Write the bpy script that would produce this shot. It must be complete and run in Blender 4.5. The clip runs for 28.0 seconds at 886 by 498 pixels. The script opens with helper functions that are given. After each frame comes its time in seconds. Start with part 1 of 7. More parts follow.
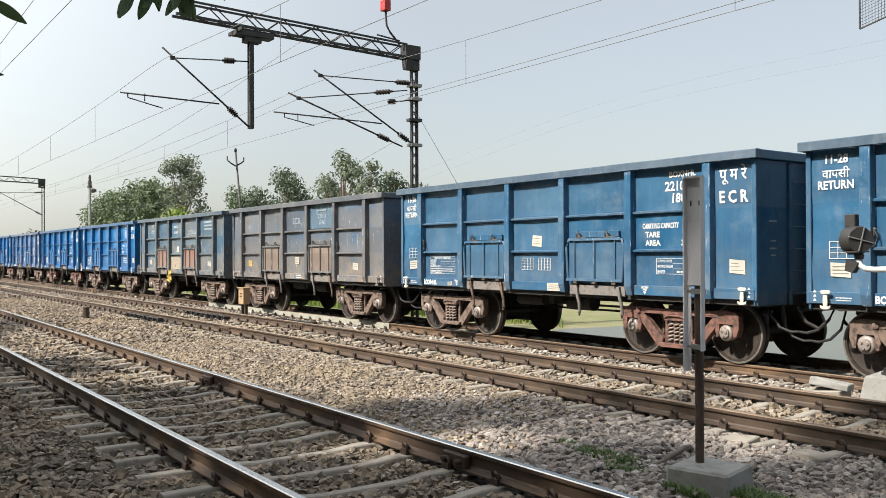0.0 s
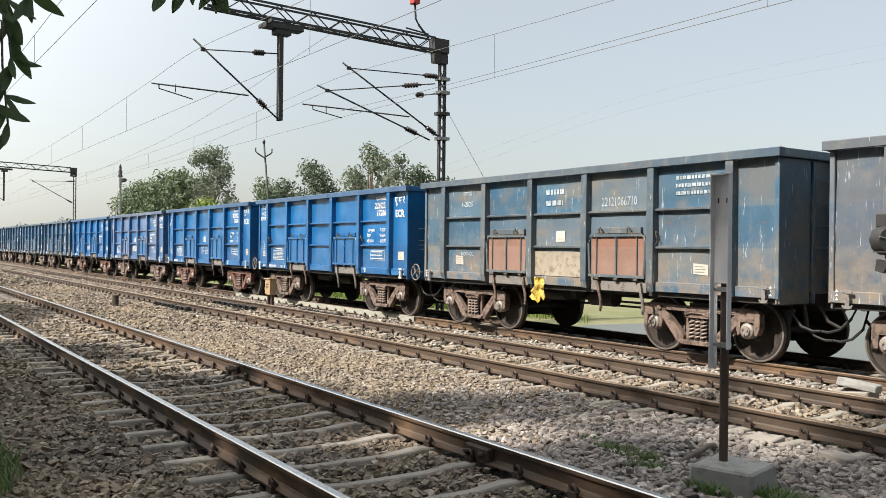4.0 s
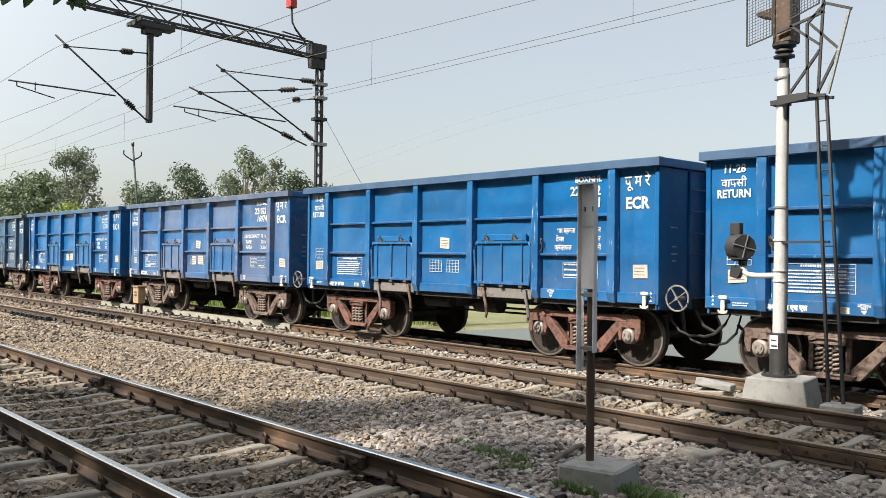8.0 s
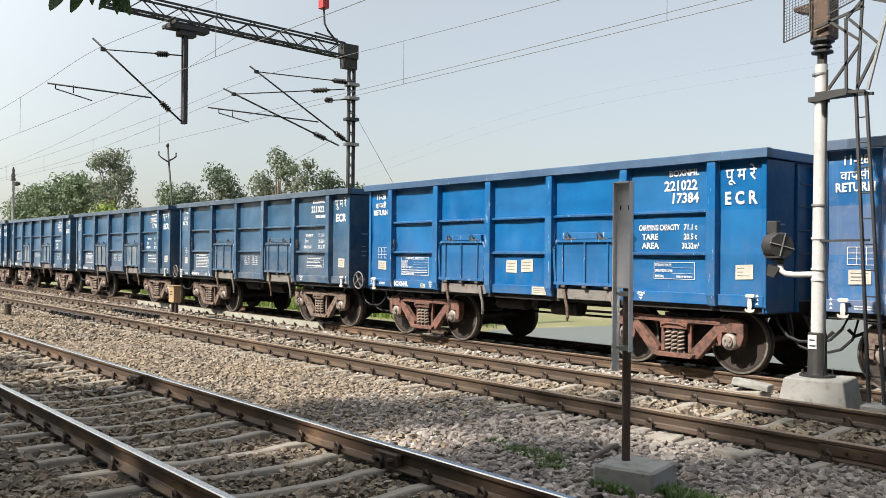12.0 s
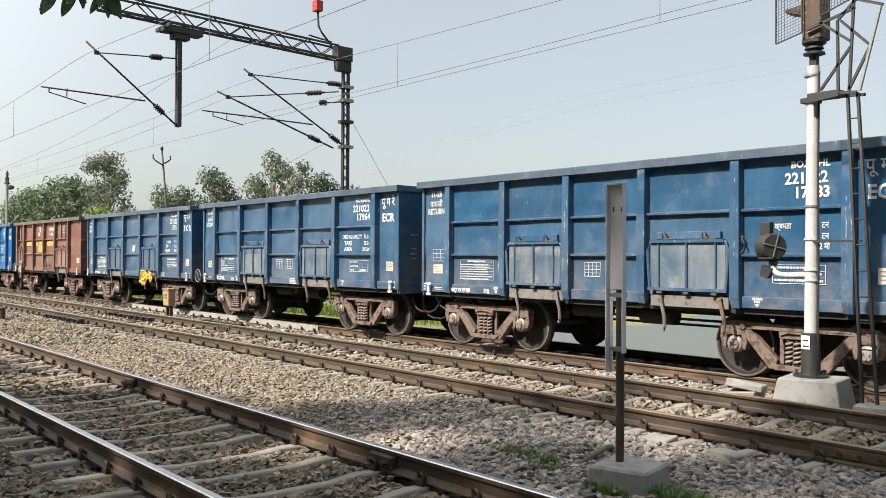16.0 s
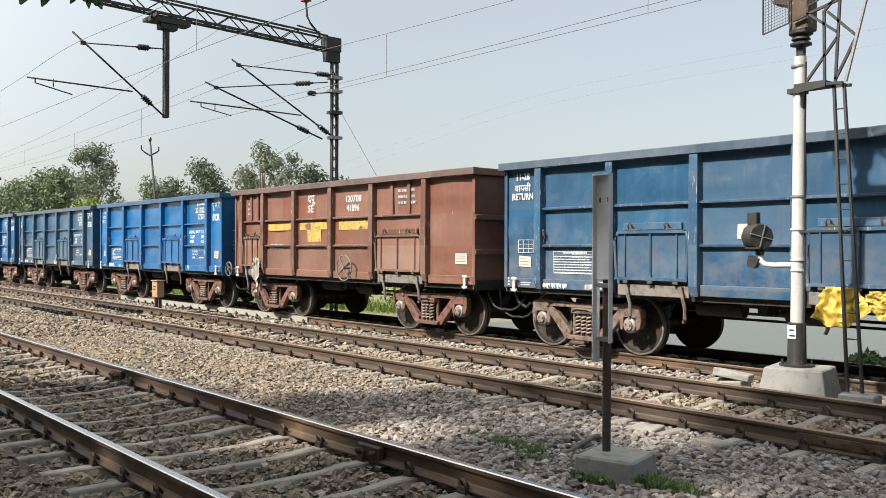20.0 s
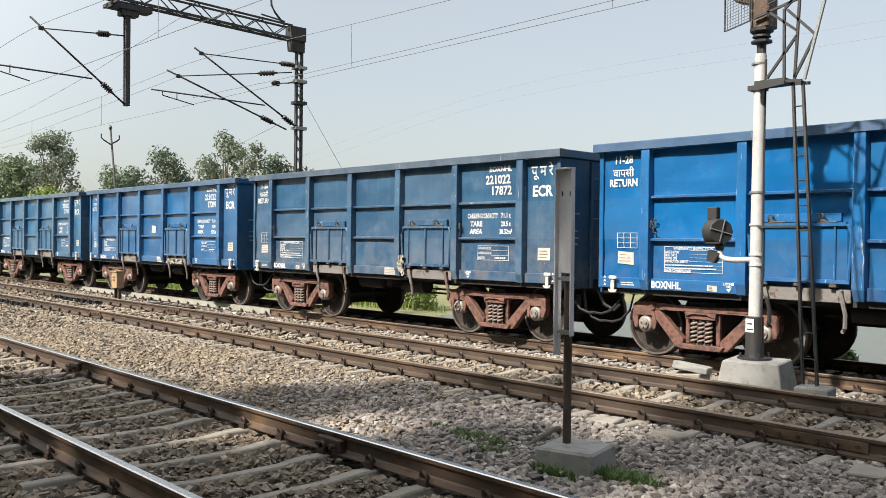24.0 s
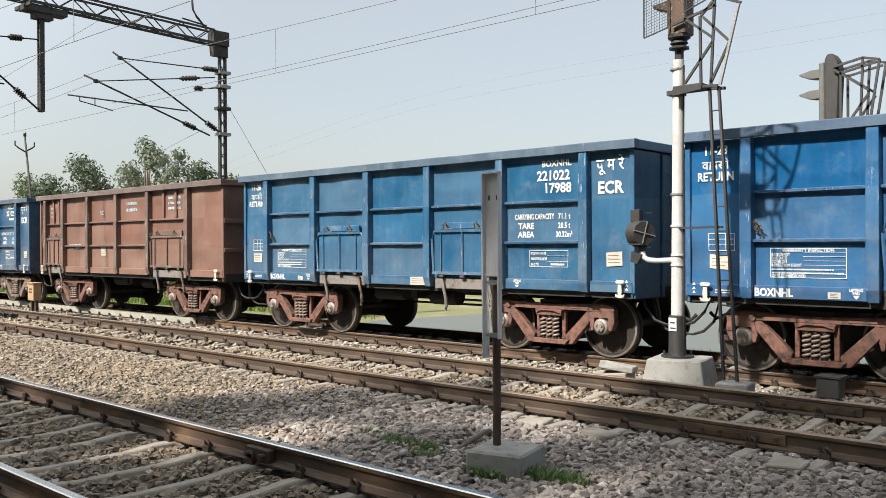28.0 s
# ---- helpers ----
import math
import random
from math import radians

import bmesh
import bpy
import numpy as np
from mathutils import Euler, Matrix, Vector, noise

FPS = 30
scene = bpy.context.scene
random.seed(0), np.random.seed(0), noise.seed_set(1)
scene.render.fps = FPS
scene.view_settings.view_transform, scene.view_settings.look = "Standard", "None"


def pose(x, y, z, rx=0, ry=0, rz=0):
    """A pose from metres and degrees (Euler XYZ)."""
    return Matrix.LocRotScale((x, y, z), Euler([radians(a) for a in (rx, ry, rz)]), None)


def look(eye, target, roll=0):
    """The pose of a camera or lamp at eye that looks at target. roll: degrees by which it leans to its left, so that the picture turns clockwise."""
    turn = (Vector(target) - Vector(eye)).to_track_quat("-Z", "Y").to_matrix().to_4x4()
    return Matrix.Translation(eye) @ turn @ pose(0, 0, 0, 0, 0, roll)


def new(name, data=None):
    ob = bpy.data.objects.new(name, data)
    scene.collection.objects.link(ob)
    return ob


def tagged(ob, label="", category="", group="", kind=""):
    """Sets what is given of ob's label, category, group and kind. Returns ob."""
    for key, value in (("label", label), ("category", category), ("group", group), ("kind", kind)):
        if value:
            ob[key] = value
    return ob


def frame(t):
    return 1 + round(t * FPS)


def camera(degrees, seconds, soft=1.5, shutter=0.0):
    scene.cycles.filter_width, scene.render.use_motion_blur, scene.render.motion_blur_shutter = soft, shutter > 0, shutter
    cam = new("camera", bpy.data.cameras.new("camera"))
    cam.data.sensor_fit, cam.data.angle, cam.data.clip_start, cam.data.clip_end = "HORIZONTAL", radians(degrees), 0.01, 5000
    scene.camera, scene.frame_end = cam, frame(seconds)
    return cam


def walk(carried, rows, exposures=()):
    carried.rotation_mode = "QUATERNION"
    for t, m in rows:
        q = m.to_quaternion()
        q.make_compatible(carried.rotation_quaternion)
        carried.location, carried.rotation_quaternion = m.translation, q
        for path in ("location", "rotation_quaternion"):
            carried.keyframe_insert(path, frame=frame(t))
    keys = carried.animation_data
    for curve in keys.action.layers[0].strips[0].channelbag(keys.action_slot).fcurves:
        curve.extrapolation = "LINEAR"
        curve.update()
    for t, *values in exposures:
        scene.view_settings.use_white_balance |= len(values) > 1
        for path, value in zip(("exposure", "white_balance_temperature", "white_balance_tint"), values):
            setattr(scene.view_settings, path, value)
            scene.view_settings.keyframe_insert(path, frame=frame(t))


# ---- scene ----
cam = camera(54.206, 28.0, 0.5)
PATH = [
    (0.0, look((-0.058, 0.004, 1.578), (-8.189, 5.824, 1.644), -0.229)),
    (0.5, look((-0.052, 0.007, 1.578), (-8.168, 5.848, 1.617), -0.248)),
    (1.0, look((-0.051, -0.003, 1.578), (-8.241, 5.735, 1.580), -0.332)),
    (1.5, look((-0.055, -0.011, 1.578), (-8.361, 5.558, 1.581), -0.422)),
    (2.0, look((-0.060, -0.016, 1.578), (-8.469, 5.395, 1.582), -0.058)),
    (2.5, look((-0.059, -0.009, 1.578), (-8.528, 5.308, 1.574), 0.208)),
    (3.0, look((-0.055, -0.007, 1.578), (-8.516, 5.325, 1.565), 0.585)),
    (3.5, look((-0.043, -0.009, 1.578), (-8.424, 5.447, 1.563), 0.617)),
    (5.5, look((-0.025, -0.018, 1.578), (-8.066, 5.926, 1.644), 0.962)),
    (6.0, look((-0.015, -0.004, 1.578), (-7.878, 6.173, 1.665), 0.901)),
    (6.5, look((-0.007, -0.005, 1.578), (-7.641, 6.453, 1.644), 0.918)),
    (7.0, look((0.009, 0.001, 1.578), (-7.515, 6.587, 1.657), 0.865)),
    (7.5, look((0.004, 0.004, 1.578), (-7.462, 6.655, 1.673), 0.780)),
    (8.0, look((-0.003, 0.009, 1.578), (-7.445, 6.688, 1.663), 0.644)),
    (8.5, look((-0.000, 0.003, 1.578), (-7.436, 6.689, 1.602), 0.577)),
    (9.0, look((-0.005, -0.003, 1.578), (-7.428, 6.698, 1.601), 0.505)),
    (9.5, look((-0.010, -0.008, 1.578), (-7.542, 6.569, 1.616), 0.582)),
    (10.0, look((-0.013, -0.012, 1.578), (-7.657, 6.435, 1.631), 0.650)),
    (10.5, look((-0.017, -0.013, 1.578), (-7.675, 6.418, 1.650), 0.653)),
    (11.0, look((-0.008, -0.010, 1.578), (-7.698, 6.382, 1.672), 0.595)),
    (11.5, look((-0.017, -0.011, 1.578), (-7.701, 6.388, 1.686), 0.523)),
    (12.0, look((-0.015, -0.020, 1.578), (-7.691, 6.388, 1.651), 0.535)),
    (12.5, look((-0.014, -0.017, 1.578), (-7.687, 6.395, 1.618), 0.450)),
    (14.5, look((0.000, -0.015, 1.578), (-7.652, 6.423, 1.619), 0.153)),
    (15.0, look((0.002, -0.017, 1.578), (-7.644, 6.428, 1.636), 0.073)),
    (15.5, look((0.006, -0.022, 1.578), (-7.630, 6.434, 1.658), 0.325)),
    (16.0, look((0.002, -0.016, 1.578), (-7.639, 6.434, 1.676), 0.312)),
    (16.5, look((0.000, -0.017, 1.578), (-7.635, 6.440, 1.698), 0.415)),
    (17.0, look((0.003, -0.021, 1.578), (-7.620, 6.450, 1.716), 0.376)),
    (17.5, look((0.006, -0.018, 1.578), (-7.610, 6.462, 1.721), 0.419)),
    (18.0, look((0.014, -0.014, 1.578), (-7.596, 6.472, 1.706), 0.363)),
    (18.5, look((0.018, -0.014, 1.578), (-7.581, 6.485, 1.717), 0.283)),
    (19.0, look((0.019, -0.010, 1.578), (-7.570, 6.500, 1.724), 0.198)),
    (19.5, look((0.024, -0.005, 1.578), (-7.564, 6.508, 1.654), 0.118)),
    (20.0, look((0.022, 0.001, 1.578), (-7.546, 6.537, 1.571), 0.183)),
    (20.5, look((0.022, -0.001, 1.578), (-7.517, 6.569, 1.559), 0.281)),
    (22.5, look((0.029, 0.010, 1.578), (-7.318, 6.794, 1.525), 0.693)),
    (23.0, look((0.030, 0.017, 1.578), (-7.294, 6.825, 1.512), 0.596)),
    (23.5, look((0.022, 0.011, 1.578), (-7.281, 6.841, 1.478), 0.702)),
    (24.0, look((0.025, 0.021, 1.578), (-7.270, 6.859, 1.487), 0.615)),
    (24.5, look((0.024, 0.030, 1.578), (-7.192, 6.953, 1.479), 0.554)),
    (25.0, look((0.031, 0.036, 1.578), (-6.964, 7.182, 1.479), 0.426)),
    (25.5, look((0.038, 0.032, 1.578), (-6.837, 7.293, 1.497), 0.087)),
    (26.0, look((0.038, 0.032, 1.578), (-6.732, 7.391, 1.509), -0.038)),
    (26.5, look((0.036, 0.027, 1.578), (-6.713, 7.406, 1.529), -0.131)),
    (27.0, look((0.039, 0.030, 1.578), (-6.701, 7.417, 1.539), -0.200)),
    (27.5, look((0.035, 0.026, 1.578), (-6.693, 7.424, 1.537), -0.317)),
    (28.0, look((0.035, 0.025, 1.578), (-6.678, 7.436, 1.547), -0.256)),
]
walk(cam, PATH)

# ---- world, sun, exposure ----
world = bpy.data.worlds.new("sky")
scene.world = world
world.use_nodes = True
wn, wl = world.node_tree.nodes, world.node_tree.links
wn.clear()
w_out = wn.new("ShaderNodeOutputWorld")
w_bg = wn.new("ShaderNodeBackground")
w_haze = wn.new("ShaderNodeBackground")
w_add = wn.new("ShaderNodeAddShader")
w_sky = wn.new("ShaderNodeTexSky")
SUN_FROM = Vector((-0.12, -1.0, 0.0)).normalized()
SUN_EL = radians(45)
w_sky.sky_type = "NISHITA"
w_sky.sun_disc = False
w_sky.sun_elevation = SUN_EL
w_sky.sun_rotation = math.atan2(SUN_FROM.x, SUN_FROM.y)
w_sky.air_density, w_sky.dust_density, w_sky.ozone_density = 1.0, 3.0, 1.5
w_bg.inputs["Strength"].default_value = 0.05
w_haze.inputs["Color"].default_value = (0.868, 0.872, 0.805, 1)
# the haze brightens smoothly towards the sun's side of the sky
HAZE_LOW, HAZE_HIGH = 0.278, 0.95
w_co = wn.new("ShaderNodeTexCoord")
w_dot = wn.new("ShaderNodeVectorMath")
w_dot.operation = "DOT_PRODUCT"
w_dot.inputs[1].default_value = Vector((-0.42, -0.60, 0.68)).normalized()
w_map = wn.new("ShaderNodeMapRange")
w_map.interpolation_type = "SMOOTHSTEP"
w_map.inputs["From Min"].default_value, w_map.inputs["From Max"].default_value = 0.15, 1.0
w_map.inputs["To Min"].default_value, w_map.inputs["To Max"].default_value = HAZE_LOW, HAZE_HIGH
wl.new(w_co.outputs["Generated"], w_dot.inputs[0])
wl.new(w_dot.outputs["Value"], w_map.inputs["Value"])
wl.new(w_map.outputs["Result"], w_haze.inputs["Strength"])
wl.new(w_sky.outputs[0], w_bg.inputs[0])
wl.new(w_bg.outputs[0], w_add.inputs[0])
wl.new(w_haze.outputs[0], w_add.inputs[1])
wl.new(w_add.outputs[0], w_out.inputs[0])

sun_data = bpy.data.lights.new("sun", "SUN")
sun_data.energy, sun_data.angle, sun_data.color = 5.0, radians(1.5), (1.0, 0.92, 0.81)
sun = new("sun", sun_data)
sun_dir = Vector((SUN_FROM.x * math.cos(SUN_EL), SUN_FROM.y * math.cos(SUN_EL), math.sin(SUN_EL)))
sun.matrix_world = look(sun_dir * 60, (0, 0, 0))
scene.view_settings.exposure = 0.82

# ---- the plan ----
A_MID, B_MID, C_MID = 3.406, 8.444, 13.212      # track centre lines
A_TOP, B_TOP, C_TOP = 0.0, -0.027, -0.242       # rail heads
GAUGE_HALF = 0.872
SPACING = 0.63


def rail_bed(y):
    """Height of the ballast across the tracks."""
    ys = (-400, -6, 0.3, 1.4, 2.0, 2.3, 4.5, 4.8, 5.3, 6.3, 7.0, 7.35, 9.55, 9.8, 10.4, 11.6, 14.9, 16.0, 17.2, 400)
    zs = (-0.7, -0.55, -0.36, -0.27, -0.25, -0.250, -0.250, -0.25, -0.25, -0.27, -0.26, -0.268, -0.268, -0.27, -0.34, -0.48, -0.50, -0.75, -0.95, -1.0)
    return float(np.interp(y, ys, zs))


# ---- materials ----
def nodes_of(name):
    m = bpy.data.materials.new(name)
    m.use_nodes = True
    nt = m.node_tree
    return m, nt.nodes, nt.links, nt.nodes["Principled BSDF"]


def mapped(nodes, links, scale, spread=37.0):
    """Object coordinates, shifted by a chance amount for each object."""
    co = nodes.new("ShaderNodeTexCoord")
    info = nodes.new("ShaderNodeObjectInfo")
    mul = nodes.new("ShaderNodeMath")
    mul.operation, mul.inputs[1].default_value = "MULTIPLY", spread
    add = nodes.new("ShaderNodeVectorMath")
    add.operation = "ADD"
    links.new(info.outputs["Random"], mul.inputs[0])
    links.new(co.outputs["Object"], add.inputs[0])
    links.new(mul.outputs[0], add.inputs[1])
    mp = nodes.new("ShaderNodeMapping")
    mp.inputs["Scale"].default_value = scale
    links.new(add.outputs[0], mp.inputs["Vector"])
    return mp.outputs[0]


def noise_tex(nodes, links, vec, scale, detail=4, rough=0.6):
    n = nodes.new("ShaderNodeTexNoise")
    n.inputs["Scale"].default_value, n.inputs["Detail"].default_value, n.inputs["Roughness"].default_value = scale, detail, rough
    links.new(vec, n.inputs["Vector"])
    return n.outputs["Fac"]


def ramp(nodes, links, fac, lo, hi):
    r = nodes.new("ShaderNodeMapRange")
    r.inputs["From Min"].default_value, r.inputs["From Max"].default_value = lo, hi
    links.new(fac, r.inputs["Value"])
    return r.outputs[0]


def mixed(nodes, links, fac, a, b):
    m = nodes.new("ShaderNodeMix")
    m.data_type = "RGBA"
    for sock, v in ((m.inputs[6], a), (m.inputs[7], b)):
        if isinstance(v, tuple):
            sock.default_value = (*v, 1)
        else:
            links.new(v, sock)
    if isinstance(fac, float):
        m.inputs[0].default_value = fac
    else:
        links.new(fac, m.inputs[0])
    return m.outputs[2]


def scaled(nodes, links, fac, k):
    m = nodes.new("ShaderNodeMath")
    m.operation, m.inputs[1].default_value = "MULTIPLY", k
    links.new(fac, m.inputs[0])
    return m.outputs[0]


def bumped(nodes, links, bsdf, height, strength, distance):
    b = nodes.new("ShaderNodeBump")
    b.inputs["Strength"].default_value, b.inputs["Distance"].default_value = strength, distance
    links.new(height, b.inputs["Height"])
    links.new(b.outputs[0], bsdf.inputs["Normal"])


def surface(name, a, b, scale=3.0, rough=0.8, metal=0.0, fine=40.0, bump=0.3, depth=0.01, c=None, c_at=(0.55, 0.7), stretch=(1, 1, 1), spec=0.5):
    """A worn surface: two tones mixed at a broad scale, grain at a fine one, and patches of a third tone."""
    m, n, l, bsdf = nodes_of(name)
    vec = mapped(n, l, stretch)
    broad = noise_tex(n, l, vec, scale, 5)
    grain = noise_tex(n, l, vec, fine, 3)
    col = mixed(n, l, ramp(n, l, broad, 0.3, 0.7), a, b)
    dark = tuple(v * 0.72 for v in a)
    col = mixed(n, l, scaled(n, l, ramp(n, l, grain, 0.45, 0.75), 0.55), col, dark)
    if c:
        patch = noise_tex(n, l, vec, scale * 2.3, 6, 0.7)
        col = mixed(n, l, ramp(n, l, patch, *c_at), col, c)
    l.new(col, bsdf.inputs["Base Color"])
    bsdf.inputs["Metallic"].default_value = metal
    bsdf.inputs["Specular IOR Level"].default_value = spec
    l.new(ramp(n, l, grain, -1.2, 1.9), bsdf.inputs["Roughness"]) if rough is None else None
    if rough is not None:
        bsdf.inputs["Roughness"].default_value = rough
    bumped(n, l, bsdf, grain, bump, depth)
    return m


def wagon_paint(name, base, faded, dust, rust, dusty=0.35, rusty=0.1, patch=None, rough=0.42, chips=0.69, grime=0.2, soil=(0.23, 0.19, 0.155), panels=0.3):
    """Sheet steel paint: fading, streaks that run down, dust, rust and shallow dents."""
    m, n, l, bsdf = nodes_of(name)
    vec = mapped(n, l, (1, 1, 1), 53.0)
    down = mapped(n, l, (5.0, 5.0, 0.35), 53.0)
    fade = ramp(n, l, noise_tex(n, l, vec, 1.1, 5, 0.62), 0.36, 0.68)
    streak = ramp(n, l, noise_tex(n, l, down, 1.6, 5, 0.65), 0.50, 0.78)
    cloud = ramp(n, l, noise_tex(n, l, vec, 2.4, 7, 0.72), 0.52, 0.72)
    scab = ramp(n, l, noise_tex(n, l, vec, 6.5, 8, 0.78), 0.60, 0.66)
    scratch = ramp(n, l, noise_tex(n, l, mapped(n, l, (14.0, 14.0, 1.2), 53.0), 1.9, 5, 0.7), chips, chips + 0.04)
    col = mixed(n, l, fade, base, faded)
    if patch:
        big = ramp(n, l, noise_tex(n, l, mapped(n, l, (0.7, 0.7, 1.1), 91.0), 1.3, 4, 0.55), 0.52, 0.60)
        col = mixed(n, l, big, col, patch)
    # every bay between two ribs has weathered in its own way
    place = n.new("ShaderNodeTexCoord")
    cell = n.new("ShaderNodeVectorMath")
    cell.operation, cell.inputs[1].default_value, cell.inputs[2].default_value = "MULTIPLY_ADD", (0.601, 0.0, 1.49), (2.482, 0.0, 0.2)
    l.new(place.outputs["Object"], cell.inputs[0])
    whole = n.new("ShaderNodeVectorMath")
    whole.operation = "FLOOR"
    l.new(cell.outputs[0], whole.inputs[0])
    chance = n.new("ShaderNodeTexWhiteNoise")
    chance.noise_dimensions = "4D"
    l.new(whole.outputs[0], chance.inputs["Vector"])
    l.new(n.new("ShaderNodeObjectInfo").outputs["Random"], chance.inputs["W"])
    tint = n.new("ShaderNodeSeparateColor")
    l.new(chance.outputs["Color"], tint.inputs[0])
    col = mixed(n, l, scaled(n, l, tint.outputs[0], panels), col, dust)
    col = mixed(n, l, scaled(n, l, tint.outputs[1], panels * 0.9), col, tuple(v * 0.55 for v in base))
    col = mixed(n, l, scaled(n, l, streak, dusty * 0.45), col, dust)
    col = mixed(n, l, scaled(n, l, cloud, dusty * 0.8), col, dust)
    low = n.new("ShaderNodeTexCoord")
    axes = n.new("ShaderNodeSeparateXYZ")
    l.new(low.outputs["Object"], axes.inputs[0])
    near_sill = n.new("ShaderNodeMath")
    near_sill.operation = "MULTIPLY"
    l.new(ramp(n, l, axes.outputs[2], 2.3, 1.25), near_sill.inputs[0])
    l.new(ramp(n, l, noise_tex(n, l, vec, 3.3, 6, 0.7), 0.38, 0.62), near_sill.inputs[1])
    col = mixed(n, l, scaled(n, l, near_sill.outputs[0], grime), col, soil)
    col = mixed(n, l, scaled(n, l, scab, rusty), col, rust)
    col = mixed(n, l, scaled(n, l, scratch, 0.55), col, (0.55, 0.60, 0.64))
    l.new(col, bsdf.inputs["Base Color"])
    rr = n.new("ShaderNodeMath")
    rr.operation, rr.inputs[1].default_value = "ADD", rough
    l.new(scaled(n, l, cloud, 0.3), rr.inputs[0])
    l.new(rr.outputs[0], bsdf.inputs["Roughness"])
    bsdf.inputs["Specular IOR Level"].default_value = 0.32
    bumped(n, l, bsdf, noise_tex(n, l, vec, 3.2, 3, 0.5), 0.35, 0.03)
    return m


RUST = (0.16, 0.07, 0.035)
DUST = (0.30, 0.29, 0.27)
TONES = {
    "bright": ((0.002, 0.088, 0.262), (0.005, 0.128, 0.345), (0.06, 0.15, 0.27), RUST, 0.26, 0.10, None, 0.28),
    "stained": ((0.002, 0.088, 0.262), (0.006, 0.135, 0.350), (0.30, 0.255, 0.22), RUST, 0.5, 0.15, None, 0.33),
    "mid": ((0.002, 0.070, 0.200), (0.012, 0.118, 0.285), (0.12, 0.185, 0.26), RUST, 0.36, 0.12, None, 0.32),
    "steel": ((0.006, 0.074, 0.170), (0.028, 0.122, 0.235), (0.155, 0.205, 0.25), RUST, 0.45, 0.12, None, 0.33),
    "slate": ((0.010, 0.063, 0.142), (0.030, 0.102, 0.192), (0.150, 0.185, 0.225), RUST, 0.40, 0.12, None, 0.34),
    "door_grey": ((0.05, 0.10, 0.16), (0.16, 0.19, 0.21), (0.32, 0.32, 0.31), RUST, 0.9, 0.3, None, 0.5),
    "grey": ((0.085, 0.118, 0.165), (0.120, 0.142, 0.172), (0.19, 0.178, 0.165), (0.17, 0.10, 0.065), 0.60, 0.5, (0.045, 0.115, 0.21), 0.5),
    "door_rust": ((0.165, 0.125, 0.105), (0.20, 0.165, 0.145), (0.27, 0.235, 0.205), (0.13, 0.06, 0.035), 0.6, 0.6, None, 0.7),
    "patchy": ((0.028, 0.108, 0.205), (0.070, 0.140, 0.195), (0.19, 0.18, 0.16), (0.20, 0.09, 0.05), 0.60, 0.5, (0.125, 0.140, 0.148), 0.5),
    "brown": ((0.150, 0.056, 0.037), (0.200, 0.086, 0.058), (0.25, 0.19, 0.16), (0.07, 0.03, 0.02), 0.40, 0.4, None, 0.55),
    "salmon": ((0.150, 0.073, 0.055), (0.200, 0.112, 0.087), (0.24, 0.18, 0.15), (0.10, 0.05, 0.03), 0.40, 0.35, None, 0.55),
    "door_brown": ((0.20, 0.085, 0.055), (0.27, 0.13, 0.085), DUST, RUST, 0.3, 0.3, None, 0.6),
}
OLD_COATS = ("grey", "patchy")


def between(a, b, k):
    return tuple(x + (y - x) * k for x, y in zip(a, b))


PAINT = {k: wagon_paint("paint_" + k, *v[:8], 0.625 if k in OLD_COATS else 0.70, 1.0 if k in OLD_COATS else 0.4 if k == "slate" else 0.15, (0.205, 0.172, 0.138) if k in OLD_COATS else (0.23, 0.19, 0.155), 0.55 if k in OLD_COATS else 0.32) for k, v in TONES.items()}
# ribs and rails have lost more of their paint
RIB_BASE = {"grey": (0.085, 0.095, 0.110), "patchy": (0.060, 0.085, 0.110), "salmon": (0.085, 0.062, 0.055), "brown": (0.095, 0.045, 0.036)}
WORN = {k: wagon_paint("worn_paint_" + k, RIB_BASE.get(k, v[0]), between(RIB_BASE.get(k, v[1]), v[1], 0.5), v[2], v[3], min(0.9, v[4] * 1.7), v[5], None, v[7] + 0.12, 0.62, panels=0.35) for k, v in TONES.items()}
# the top rail is dusted grey by what is loaded over it
COPE = {k: wagon_paint("top_rail_paint_" + k, between(v[0], (0.060, 0.070, 0.080), 0.62), between(v[1], (0.105, 0.115, 0.125), 0.65), v[2], v[3], min(0.9, v[4] * 1.5), v[5], None, 0.55, 0.66, panels=0.2) for k, v in TONES.items()}
FADED_PATCH = wagon_paint("faded_blue_patch", (0.030, 0.115, 0.215), (0.065, 0.155, 0.235), (0.19, 0.19, 0.19), RUST, 0.95, 0.45, None, 0.5, 0.61, 0.3)
WHITE = surface("white_lettering", (0.66, 0.68, 0.69), (0.52, 0.55, 0.58), 5, 0.6, c=(0.30, 0.36, 0.45), c_at=(0.68, 0.80), bump=0.05)
YELLOW_FADED = surface("faded_yellow_marking", (0.52, 0.37, 0.09), (0.40, 0.27, 0.07), 5, 0.7, c=(0.15, 0.06, 0.04), c_at=(0.52, 0.66), bump=0.05)
PALE_BLUE = surface("faded_pale_lettering", (0.42, 0.50, 0.55), (0.30, 0.37, 0.42), 5, 0.7, c=(0.20, 0.24, 0.27), c_at=(0.48, 0.60), bump=0.05)
PAPER = surface("paper_label", (0.50, 0.48, 0.43), (0.40, 0.38, 0.34), 6, 0.8, bump=0.1)
CHUTE = surface("bare_sill_steel", (0.15, 0.147, 0.145), (0.21, 0.19, 0.175), 4, 0.7, c=(0.09, 0.06, 0.045), c_at=(0.55, 0.65))
UNDER = surface("underframe_black", (0.020, 0.019, 0.018), (0.035, 0.032, 0.03), 4, 0.75)
